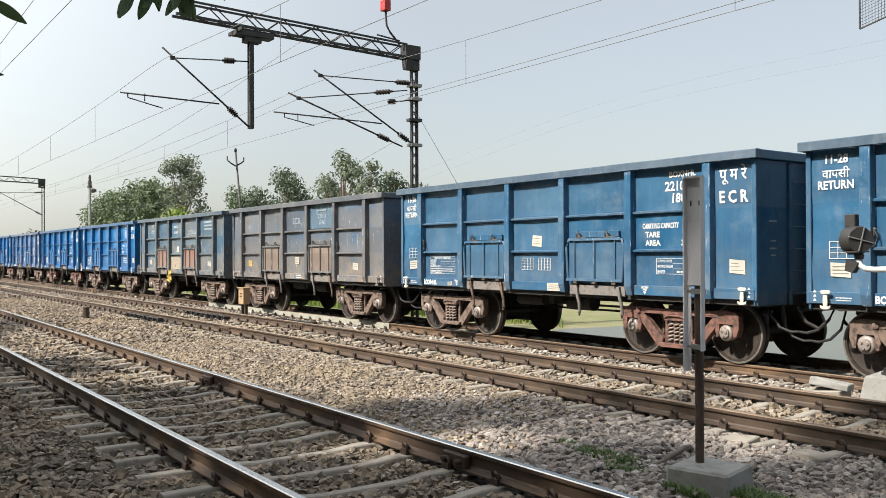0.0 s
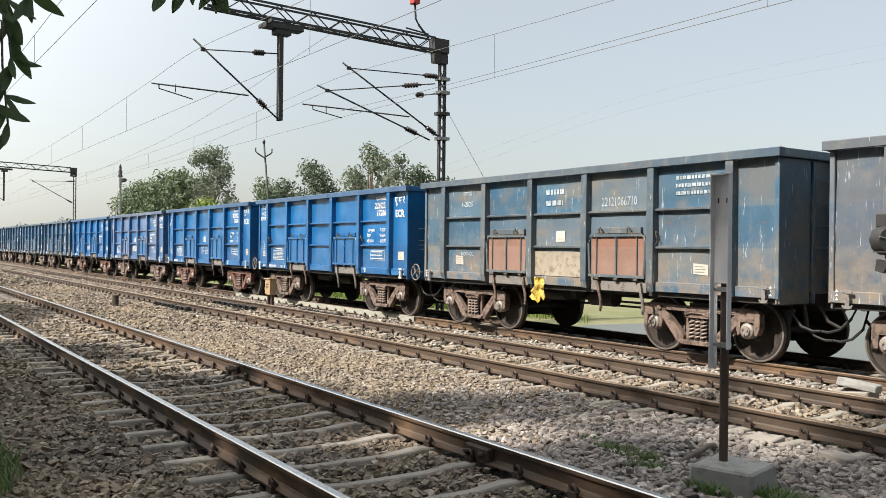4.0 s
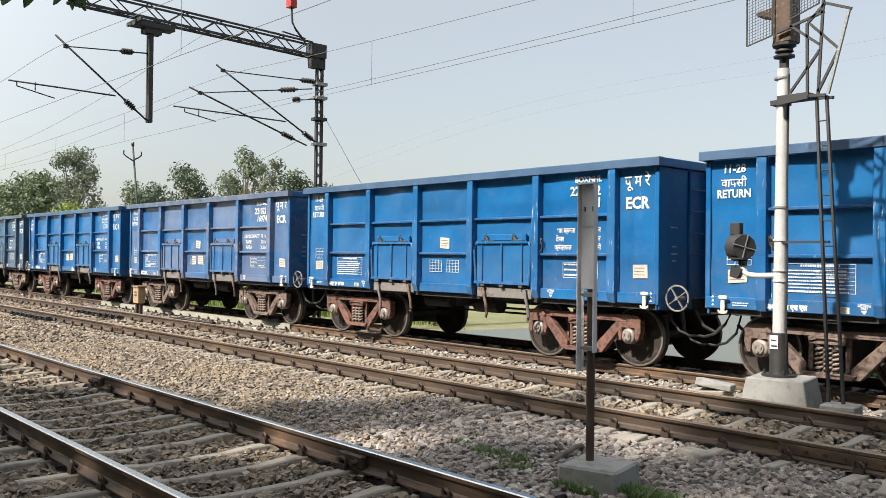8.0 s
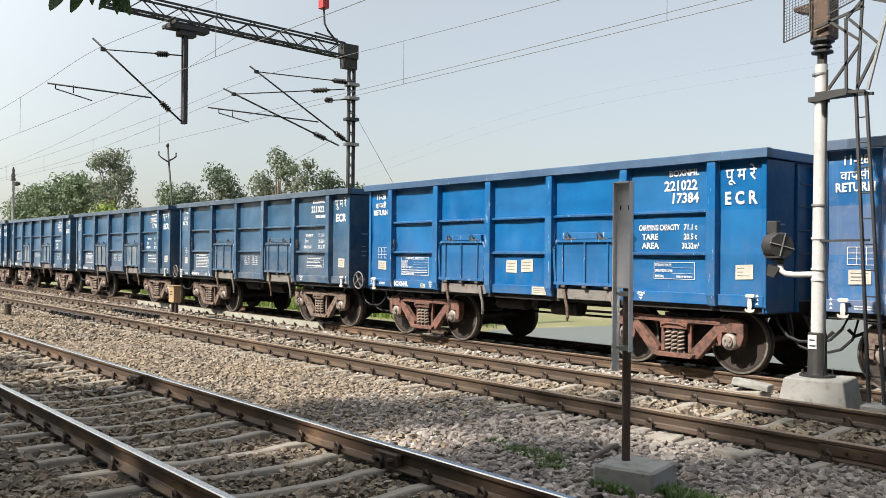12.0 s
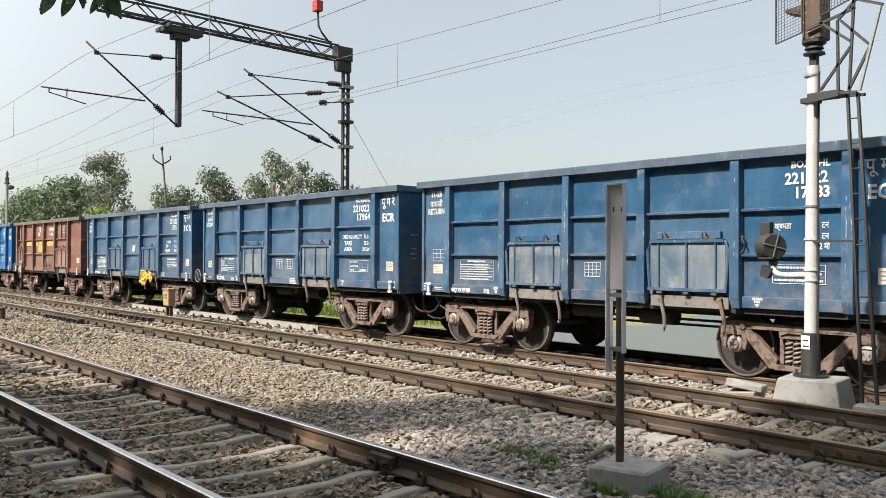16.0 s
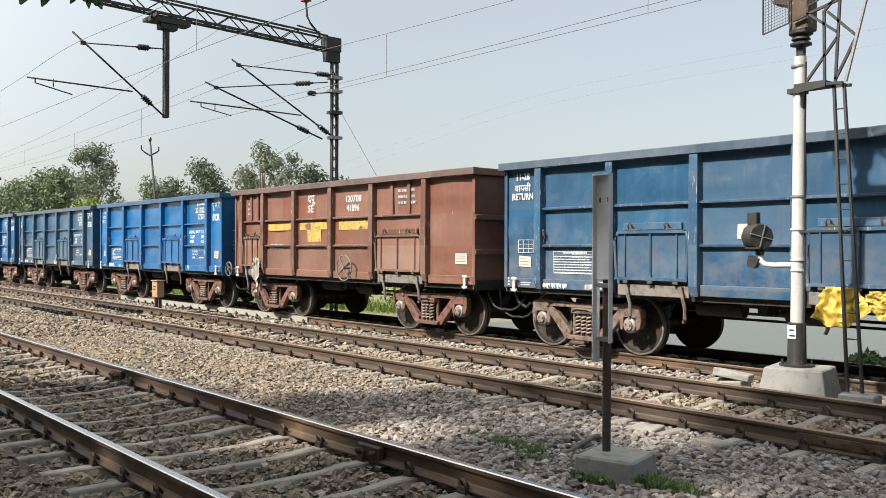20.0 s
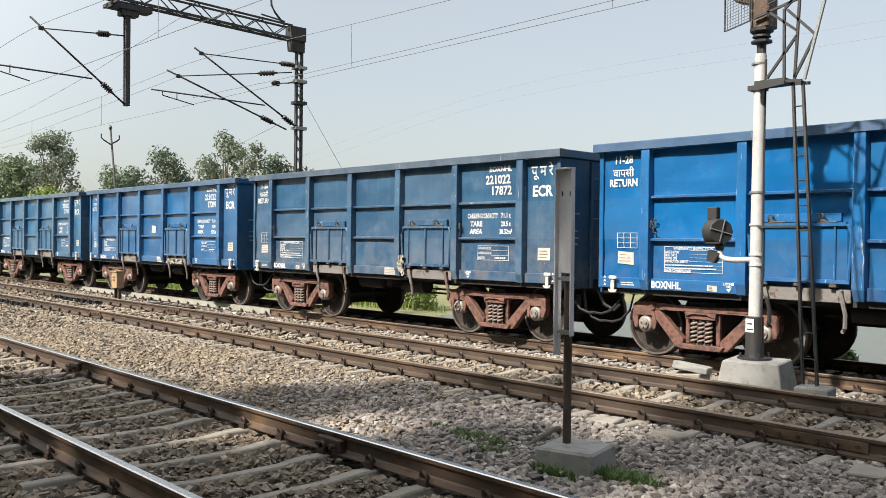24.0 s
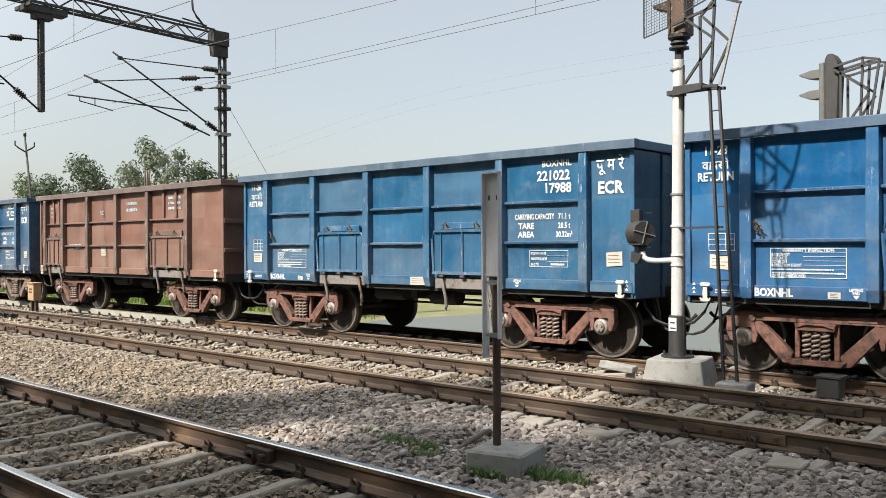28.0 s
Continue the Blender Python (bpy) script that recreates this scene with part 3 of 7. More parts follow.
def build_stones():
    stone_field("ballast_stones", -9.5, 0.5, 4.3, 7.6, 42000, 0.034, STONE_GREY, 1, keep_grey, 2)
    stone_field("ballast_stones", -18, -6.0, 4.3, 7.6, 62000, 0.031, STONE, 2, keep_tan, 1)
    stone_field("ballast_stones", -40, -18, 4.2, 7.6, 34000, 0.041, STONE, 3, keep_all)
    stone_field("ballast_stones", -11, 0.5, 0.2, 4.3, 42000, 0.034, STONE, 4, keep_all, 1)
    stone_field("ballast_stones", -30, -11, 0.2, 4.3, 24000, 0.046, STONE, 5, keep_all)
    stone_field("ballast_stones", -13, 2.5, 7.6, 9.5, 17000, 0.038, STONE, 6, keep_all, 1)
    stone_field("ballast_stones", -40, -13, 7.6, 9.5, 13000, 0.047, STONE, 7, keep_all)
    stone_field("ballast_stones", -16, 3.5, 9.5, 12.3, 20000, 0.040, STONE_SUNLIT, 8, keep_all, 1)
    stone_field("ballast_stones", -48, -16, 9.5, 12.3, 15000, 0.050, STONE_SUNLIT, 9, keep_all)
    stone_field("ballast_stones", -90, -40, 4.0, 12.3, 12000, 0.062, STONE, 10, keep_all)
    stone_field("ballast_stones", -24, 4, 12.3, 15.6, 6000, 0.046, STONE, 11, keep_all)


# ---- tracks ----
RAIL_PROFILE = [(-0.075, 0.0), (0.075, 0.0), (0.075, 0.012), (0.020, 0.030), (0.010, 0.045), (0.010, 0.118), (0.030, 0.132), (0.0335, 0.140), (0.0335, 0.164), (0.026, 0.172), (-0.026, 0.172), (-0.0335, 0.164), (-0.0335, 0.140), (-0.030, 0.132), (-0.010, 0.118), (-0.010, 0.045), (-0.020, 0.030), (-0.075, 0.012)]


def rail_mesh(x0, x1, web, head):
    bm = bmesh.new()
    xs = [x0, -40, x1] if x0 < -50 else [x0, x1]
    rings = [[bm.verts.new((x, y, z - 0.172)) for y, z in RAIL_PROFILE] for x in xs]
    n = len(RAIL_PROFILE)
    for a, b in zip(rings, rings[1:]):
        for k in range(n):
            f = bm.faces.new((a[k], b[k], b[(k + 1) % n], a[(k + 1) % n]))
            f.material_index = 1 if k in (8, 9, 10) else 0
    bm.faces.new(rings[0])
    bm.faces.new(rings[-1][::-1])
    me = mesh_of("rail", bm, web)
    me.materials.append(head)
    return me


def sleeper_mesh():
    """A prestressed concrete sleeper, waisted in the middle."""
    bm = bmesh.new()
    secs = [(-1.375, 0.0, 0.058), (-1.10, 0.0, 0.060), (-0.62, 0.0, 0.064), (-0.35, -0.025, 0.054), (0.35, -0.025, 0.054), (0.62, 0.0, 0.064), (1.10, 0.0, 0.060), (1.375, 0.0, 0.058)]
    rings = [[bm.verts.new(p) for p in ((-0.100, y, -0.16), (-w, y, z - 0.012), (-w + 0.012, y, z), (w - 0.012, y, z), (w, y, z - 0.012), (0.100, y, -0.16))] for y, z, w in secs]
    for a, b in zip(rings, rings[1:]):
        for k in range(6):
            bm.faces.new((a[k], a[(k + 1) % 6], b[(k + 1) % 6], b[k]))
    bm.faces.new(rings[0])
    bm.faces.new(rings[-1][::-1])
    return mesh_of("sleeper", bm, CONCRETE)


def clip_mesh():
    """A sprung rail clip: a bent bar with its shoulder."""
    bm = bmesh.new()
    ring = [(0.043 * math.cos(k * math.tau / 9 + 2.6), -0.098 + 0.012 * math.sin(k * 0.7), 0.056 + 0.040 * math.sin(k * math.tau / 9 + 2.6)) for k in range(9)]
    bm_tube(bm, [(-0.02, -0.045, 0.030), (-0.045, -0.070, 0.050)] + ring[:8] + [(0.01, -0.055, 0.035)], 0.0135, 5)
    bm_box(bm, -0.045, 0.045, -0.118, -0.085, -0.01, 0.038)
    return mesh_of("rail_clip", bm, CLIP)


SLEEPER, CLIP_MESH = sleeper_mesh(), clip_mesh()


def joined(name, me, poses, parent, label=""):
    """Many copies of a small mesh, joined into one part."""
    co = np.empty(3 * len(me.vertices))
    me.vertices.foreach_get("co", co)
    co = co.reshape(-1, 3)
    polys = [tuple(p.vertices) for p in me.polygons]
    verts, faces = [], []
    for m in poses:
        a = np.array(m)
        base = len(verts)
        verts.extend((co @ a[:3, :3].T + a[:3, 3]).tolist())
        faces.extend([tuple(base + i for i in p) for p in polys])
    out = bpy.data.meshes.new(name)
    out.from_pydata(verts, [], faces)
    out.materials.append(me.materials[0])
    return tagged(piece(name, out, parent, None, label), kind="stuff")


def build_track(name, mid, top, phase, near, far, clip_from, clip_to, web, head, label):
    root = thing(name, (0, mid, top), label, "railway track", "parallel tracks")
    for side in (-GAUGE_HALF, GAUGE_HALF):
        piece("rail", rail_mesh(-900, 60, web, head), root, (0, side, 0), "long steel rail")
    k = round((near - phase) / SPACING)
    rest, clips = [], []
    flip = Matrix.Rotation(math.pi, 4, "Z")
    rng = random.Random(mid)
    while True:
        x = phase + k * SPACING
        if x < far:
            break
        m = pose(x + rng.uniform(-0.015, 0.015), 0, -0.182 + rng.uniform(-0.004, 0.004), 0, 0, rng.uniform(-0.5, 0.5))
        if x > -58:
            piece("sleeper", SLEEPER, root, m)
        else:
            rest.append(m)
        for side in (-GAUGE_HALF, GAUGE_HALF):
            for t in (Matrix.Identity(4), flip):
                c = Matrix.Translation((x, side, -0.172)) @ t
                if clip_from < x < clip_to:
                    piece("rail_clip", CLIP_MESH, root, c)
                elif x > -62:
                    clips.append(c)
        k -= 1
    if rest:
        joined("sleeper_run", SLEEPER, rest, root)
    if clips:
        joined("clip_run", CLIP_MESH, clips, root)
    return root


TRACK_A = build_track("railway_track", A_MID, A_TOP, A_PHASE, 14, -150, -30, 1, RAIL_RUST, RAIL_SHINE, "railway track with polished rail heads on concrete sleepers")
TRACK_B = build_track("railway_track", B_MID, B_TOP, B_PHASE, 14, -150, -28, 4, RAIL_DARK, RAIL_DULL, "railway track with dull rusty rails on concrete sleepers")
TRACK_C = build_track("railway_track", C_MID, C_TOP, C_PHASE, 14, -130, -26, 6, RAIL_RUST, RAIL_DULL, "railway track under the goods train, rusty rails on concrete sleepers")


def fishplate(parent, x, side, length, label="rusty bolted fishplate"):
    """A bolted joint on the near face of a rail."""
    bm = bmesh.new()
    bm_prism(bm, [(-length / 2, 0.036), (length / 2, 0.036), (length / 2, 0.128), (-length / 2, 0.128)], -0.032, -0.008)
    plate = part("fishplate", bm, RAIL_RUST, parent, label, 0.004, (x, side, -0.172))
    n = 6 if length > 0.8 else 4
    for i in range(n):
        bm = bmesh.new()
        bm_rod(bm, (0, -0.030, 0), (0, -0.056, 0), 0.018, seg=6)
        part("bolt", bm, CLIP, plate, "", 0, (length * ((i + 0.5) / n - 0.5), 0, 0.082))


fishplate(TRACK_B, -3.30, -GAUGE_HALF, 1.02)
fishplate(TRACK_B, -3.20, GAUGE_HALF, 1.05)
fishplate(TRACK_B, -19.3, -GAUGE_HALF, 0.6)
fishplate(TRACK_B, -19.1, GAUGE_HALF, 0.6)


def rail_clamp(parent, x, side):
    """A lump of a joint clamp with two bolts, on both faces of the rail."""
    bm = bmesh.new()
    for s in (-1, 1):
        bm_box(bm, x - 0.16, x + 0.16, side + s * 0.012, side + s * 0.075, -0.16, -0.045)
    ob = part("joint_clamp", bm, CLIP, parent, "dark iron joint clamp", 0.012)
    for dx in (-0.09, 0.09):
        bm = bmesh.new()
        bm_rod(bm, (x + dx, side - 0.13, -0.10), (x + dx, side + 0.13, -0.10), 0.022, seg=6)
        part("bolt", bm, CLIP, ob)


for cx in (-11.45, -5.79):
    rail_clamp(TRACK_A, cx, GAUGE_HALF)


def point_gear(x0, x1, y, z, n):
    """A row of dark slide chairs and rodding beside a rail."""
    root = thing("slide_chair_row", (x0, y, z), "row of dark greasy iron chairs beside the rail", "track fitting", "chairs beside the rails")
    rng = random.Random(n + int(y * 10))
    for i in range(n):
        bm = bmesh.new()
        x = (x1 - x0) * i / (n - 1)
        bm_box(bm, x - 0.09, x + 0.09, -0.10, 0.10, 0.0, 0.05)
        bm_box(bm, x - 0.05, x + 0.05, -0.07, 0.07, 0.05, 0.12 + rng.uniform(0, 0.04))
        bm_rod(bm, (x, -0.12, 0.08), (x, 0.12, 0.08), 0.025, seg=6)
        part("chair", bm, BLACK, root)
    bm = bmesh.new()
    bm_rod(bm, (-0.1, -0.03, 0.13), (x1 - x0 + 0.1, -0.03, 0.13), 0.02, seg=6)
    part("rod", bm, BLACK, root)


point_gear(-26.3, -23.4, B_MID - GAUGE_HALF - 0.22, -0.235, 8)
point_gear(-26.1, -23.1, B_MID + GAUGE_HALF - 0.24, -0.235, 8)
point_gear(-23.0, -20.8, 10.62, -0.345, 7)

# A limewashed length on the near rail of the train's track
bm = bmesh.new()
bm_box(bm, -33.0, -19.7, C_MID - GAUGE_HALF - 0.060, C_MID - GAUGE_HALF - 0.040, C_TOP - 0.165, C_TOP - 0.012)
part("rail_cover", bm, RAIL_LIME, TRACK_C, "pale limewashed side board along the rail", 0.003, (0, -C_MID, -C_TOP))


# ---- structures beside the track ----
def marker_post():
    """A brown tube post with a tall folded sheet panel, in a concrete block."""
    px, py = -4.40, 5.57
    root = thing("marker_post", (px, py, -0.05), "dark brown tube post with a tall grey sheet steel panel", "post")
    bm = bmesh.new()
    bm_rod(bm, (0, 0, -0.05), (0, 0, 1.42), 0.034, seg=16)
    part("pole", bm, POST_BROWN, root)
    x0, x1, yb = -0.070, 0.105, -0.06
    bm = bmesh.new()
    bm_box(bm, x0, x1, yb - 0.004, yb, 1.38, 2.215)
    panel = part("panel", bm, PANEL_GREY, root, "grey weathered sheet steel panel with folded edges", 0.001)
    for a, b, c, d, lo, hi in ((x0, x0 + 0.012, yb - 0.045, yb, 0.715, 2.22), (x1 - 0.012, x1, yb - 0.045, yb, 0.88, 2.22), (x0 + 0.012, x0 + 0.045, yb - 0.003, yb, 0.715, 1.38), (x1 - 0.045, x1 - 0.012, yb - 0.003, yb, 0.88, 1.38), (x0, x1, yb - 0.047, yb + 0.002, 2.215, 2.228)):
        bm = bmesh.new()
        bm_box(bm, a, b, c, d, lo, hi)
        part("fold", bm, PANEL_GREY, panel, "", 0.001)
    for z in (1.88, 1.385):
        bm = bmesh.new()
        bm_box(bm, x0 + 0.012, x1 - 0.012, yb - 0.010, yb - 0.004, z, z + 0.012)
        part("seam", bm, PANEL_GREY, panel)
    for dx in (-0.02, 0.06):
        bm = bmesh.new()
        bm_box(bm, dx - 0.006, dx + 0.006, yb - 0.008, yb - 0.004, 2.0, 2.04)
        part("slot", bm, BLACK, panel)
    for z in (0.905, 1.335):
        bm = bmesh.new()
        bm_tube(bm, [(-0.10, -0.05, z), (-0.04, -0.06, z), (0.04, -0.06, z), (0.085, -0.05, z)], 0.012)
        bm_box(bm, -0.02, 0.10, -0.075, -0.045, z - 0.018, z + 0.018)
        part("clamp", bm, GALV, root, "steel clamp band")
    base = bmesh.new()
    vs = bm_box(base, -0.24, 0.24, -0.24, 0.24, -0.36, 0.0)
    for v in vs:
        k = 1.12 if v.co.z < -0.1 else 1.0
        v.co.x, v.co.y = v.co.x * k, v.co.y * k
    me = mesh_of("concrete_footing", base, CONCRETE_PALE, 0.018)
    tagged(piece("concrete_footing", me, None, pose(-4.30, 5.56, -0.05, 0, 0, 14)), "square rough concrete footing of the marker post", "footing")


marker_post()


def lattice_panel(bm, a, b, w, n, bar=0.012):
    """Zigzag lacing between two chords w apart along x."""
    a, b = Vector(a), Vector(b)
    for i in range(n):
        p, q = a.lerp(b, i / n), a.lerp(b, (i + 1) / n)
        s = 1 if i % 2 else -1
        bm_beam(bm, p + Vector((s * w / 2, 0, 0)), q + Vector((-s * w / 2, 0, 0)), bar)


def mesh_guard(bm, p, u, v, nu, nv, r=0.006):
    """A frame filled with wire mesh, spanned by u and v from p."""
    p, u, v = Vector(p), Vector(u), Vector(v)
    for i in range(nu + 1):
        k = 2.2 if i in (0, nu) else 0.6
        bm_beam(bm, p + u * i / nu, p + u * i / nu + v, r * k)
    for j in range(nv + 1):
        k = 2.2 if j in (0, nv) else 0.6
        bm_beam(bm, p + v * j / nv, p + v * j / nv + u, r * k)


def signal_ladder(root, foot, plat, top, label="steel ladder"):
    """The ladder up to the platform, each stile and rung a part."""
    fx, fy, fz = foot
    px, py, pz = plat
    for dx in (-0.08, 0.08):
        bm = bmesh.new()
        bm_beam(bm, (fx + dx * 1.05, fy, fz), (px + dx * 0.75, py, pz), 0.028, 0.045)
        part("stile", bm, LATTICE, root)
    n = 12
    for i in range(1, n):
        k = i / n
        x, y, z = fx + (px - fx) * k, fy + (py - fy) * k, fz + (pz - fz) * k
        w = 0.08 * (1.05 - 0.3 * k)
        bm = bmesh.new()
        bm_rod(bm, (x - w, y, z), (x + w, y, z), 0.009, seg=6)
        part("rung", bm, LATTICE, root)


def build_signal():
    sx, sy, sz = -5.27, 10.42, 0.125
    root = thing("colour_light_signal", (sx, sy, sz), "silver tube railway signal with ladder, platform and mesh-guarded head", "signal")
    z = lambda h: h - sz
    bm = bmesh.new()
    bm_rod(bm, (0, 0, z(0.60)), (0.03, 0, z(3.98)), 0.080, 0.074, 20)
    part("pole", bm, SILVER, root, "silver painted tube")
    bm = bmesh.new()
    bm_lathe(bm, [(0.21, 0.0), (0.21, 0.025), (0.125, 0.03), (0.115, 0.07), (0.108, z(0.66)), (0.082, z(0.67))], Matrix.Identity(4), 20)
    base = part("base_sleeve", bm, BLACK, root, "black cast base sleeve")
    for k in range(4):
        bm = bmesh.new()
        a = math.tau * (k + 0.5) / 4
        bm_rod(bm, (0.175 * math.cos(a), 0.175 * math.sin(a), 0.02), (0.175 * math.cos(a), 0.175 * math.sin(a), 0.085), 0.016, seg=6)
        part("bolt", bm, BLACK, base)
    bm = bmesh.new()
    bm_box(bm, -0.065, 0.045, -0.115, -0.112, z(0.47), z(0.64))
    plate = part("number_plate", bm, WHITE, root, "small white plate with dark marks")
    for i, (w, zz) in enumerate(((0.07, 0.59), (0.08, 0.52))):
        bm = bmesh.new()
        bm_box(bm, -0.045, -0.045 + w, -0.119, -0.116, z(zz) - 0.020, z(zz) - 0.004)
        part("mark", bm, BLACK, plate)
    for zz in (1.32, 1.45, 2.24, 1.83, 3.86):
        bm = bmesh.new()
        bm_rod(bm, (0.01, 0, z(zz) - 0.012), (0.01, 0, z(zz) + 0.012), 0.092, seg=20)
        part("band", bm, SILVER if zz < 2 else GALV, root)
    # side arm with the round backed shunt lamp
    bm = bmesh.new()
    bm_tube(bm, [(-0.05, 0, z(1.385)), (-0.30, 0, z(1.375)), (-0.42, 0, z(1.385)), (-0.48, 0, z(1.42)), (-0.50, 0, z(1.50))], 0.036, 10)
    arm = part("bracket_arm", bm, SILVER, root, "white bent bracket tube")
    bm = bmesh.new()
    bm_lathe(bm, [(0.05, z(1.50)), (0.06, z(1.56)), (0.035, z(1.58))], Matrix.Translation((-0.50, 0, 0)), 12)
    part("collar", bm, BLACK, arm)
    tilt = Matrix.Translation((-0.50, -0.02, z(1.74))) @ Matrix.Rotation(radians(-122), 4, "Z") @ Matrix.Rotation(radians(90), 4, "X") @ Matrix.Scale(1.12, 4)
    bm = bmesh.new()
    bm_lathe(bm, [(0.002, -0.06), (0.145, -0.06), (0.15, -0.05), (0.172, 0.10), (0.155, 0.115), (0.145, 0.10), (0.13, 0.0)], tilt, 10)
    lamp = part("shunt_lamp", bm, BLACK, root, "black faceted lamp housing")
    bm = bmesh.new()
    for a in (0.25, 0.25 + math.pi / 2):
        d = Vector((math.cos(a), math.sin(a), 0)) * 0.15
        bm_beam(bm, tilt @ (Vector((0, 0, -0.07)) - d), tilt @ (Vector((0, 0, -0.07)) + d), 0.012)
    part("rib", bm, GALV, lamp)
    bm = bmesh.new()
    bm_box(bm, -0.66, -0.52, -0.05, 0.05, z(1.90), z(2.06))
    part("terminal_box", bm, BLACK, lamp, "", 0.008)
    bm = bmesh.new()
    bm_box(bm, -0.64, -0.44, -0.13, 0.13, z(1.585), z(1.605))
    part("tray", bm, BLACK, lamp)
    bm = bmesh.new()
    bm_prism(bm, [(-0.66, z(1.36)), (-0.56, z(1.33)), (-0.48, z(1.46)), (-0.64, z(1.50))], -0.05, 0.05)
    part("bracket_plate", bm, BLACK, lamp)
    # the platform and its rails
    bm = bmesh.new()
    bm_box(bm, 0.05, 0.44, -0.20, 0.20, z(3.57), z(3.61))
    bm_prism(bm, [(0.05, z(3.49)), (0.44, z(3.53)), (0.44, z(3.57)), (0.05, z(3.57))], -0.21, -0.18)
    bm_box(bm, -0.09, 0.09, -0.10, 0.10, z(3.52), z(3.58))
    bm_beam(bm, (0.40, -0.17, z(3.57)), (0.64, -0.17, z(3.55)), 0.035)
    bm_beam(bm, (0.40, 0.05, z(3.57)), (0.64, 0.05, z(3.55)), 0.035)
    part("platform", bm, LATTICE, root, "narrow steel platform")
    rails = [((0.41, 4.45), (0.42, 3.58)), ((0.62, 4.95), (0.55, 3.57)), ((0.91, 4.51), (0.67, 3.56)), ((0.42, 4.45), (0.63, 4.65)), ((0.63, 4.65), (0.94, 4.52)), ((0.20, 3.63), (0.57, 4.10)), ((0.20, 4.46), (0.57, 4.16)), ((0.45, 4.43), (0.81, 4.06)), ((0.55, 3.60), (0.79, 4.06)), ((0.02, 4.40), (0.62, 4.55))]
    for i, (a, b) in enumerate(rails):
        bm = bmesh.new()
        bm_beam(bm, (a[0], -0.17, z(a[1])), (b[0], -0.17, z(b[1])), 0.030 if i != 2 else 0.036, 0.030)
        part("guard_rail", bm, LATTICE if i != 2 else GALV, root)
    # the head
    bm = bmesh.new()
    bm_lathe(bm, [(0.06, z(3.95)), (0.06, z(4.10)), (0.135, z(4.12)), (0.135, z(4.14)), (0.07, z(4.17)), (0.12, z(4.19)), (0.10, z(4.23)), (0.15, z(4.26)), (0.15, z(4.30))], Matrix.Translation((0.04, 0, 0)), 8)
    part("neck", bm, BLACK, root)
    bm = bmesh.new()
    bm_box(bm, -0.06, 0.18, -0.12, 0.14, z(4.29), z(5.6))
    head = part("lamp_case", bm, SIGNAL_RUST, root, "rusty black lamp case", 0.015)
    for k in range(3):
        bm = bmesh.new()
        c = z(4.64 + 0.4 * k)
        bm_prism(bm, [(-0.05, c + 0.12), (-0.30, c + 0.09), (-0.28, c + 0.04), (-0.05, c - 0.03)], -0.10, 0.10)
        part("hood", bm, SIGNAL_RUST, head, "", 0.01)
    bm = bmesh.new()
    mesh_guard(bm, (-0.37, -0.18, z(4.30)), (0.34, 0.0, 0.08), (0.0, 0, 1.3), 9, 34, 0.007)
    part("mesh_guard", bm, LATTICE, root, "wire mesh guard")
    bm = bmesh.new()
    mesh_guard(bm, (0.20, -0.18, z(4.54)), (0.36, 0.0, 0.12), (0.0, 0, 1.1), 10, 30, 0.007)
    part("mesh_guard", bm, LATTICE, root, "wire mesh guard")
    bm = bmesh.new()
    bm_tube(bm, [(0.10, -0.03, z(0.3)), (0.11, -0.02, z(1.5)), (0.105, -0.03, z(2.6)), (0.115, -0.02, z(3.9))], 0.012)
    part("cable", bm, BLACK, root)
    bm = bmesh.new()
    bm_beam(bm, (0.05, -0.05, z(1.80)), (0.72, -0.22, z(1.80)), 0.026)
    part("ladder_stay", bm, LATTICE, root)
    signal_ladder(root, (0.90, -0.42, z(-0.05)), (0.57, -0.12, z(3.55)), None)
    base = bmesh.new()
    vs = bm_box(base, -0.34, 0.34, -0.34, 0.34, -0.55, 0.0)
    for v in vs:
        k = 1.28 if v.co.z < -0.1 else 1.0
        v.co.x, v.co.y = v.co.x * k, v.co.y * k
    tagged(piece("concrete_footing", mesh_of("concrete_footing", base, CONCRETE_PALE, 0.015), None, pose(sx + 0.05, sy - 0.02, sz, 0, 0, 12)), "tapered pale concrete footing of the signal", "footing")
    base = bmesh.new()
    bm_box(base, -0.19, 0.19, -0.17, 0.17, -0.35, 0.0)
    tagged(piece("concrete_footing", mesh_of("concrete_footing", base, CONCRETE_PALE, 0.015), None, pose(sx + 0.95, sy - 0.40, -0.06, 0, 0, 8)), "small concrete block under the ladder", "footing")


build_signal()


def loose_slab(x, y, z, rx, ry, rz, size, label):
    bm = bmesh.new()
    a, b, c = size
    bm_box(bm, -a, a, -b, b, -c, c)
    for v in bm.verts:
        v.co += Vector((random.uniform(-1, 1), random.uniform(-1, 1), random.uniform(-1, 1))) * 0.012
    tagged(piece("concrete_slab", mesh_of("concrete_slab", bm, CONCRETE if c > 0.05 else CONCRETE_PALE, 0.01), None, pose(x, y, z, rx, ry, rz)), label, "slab")


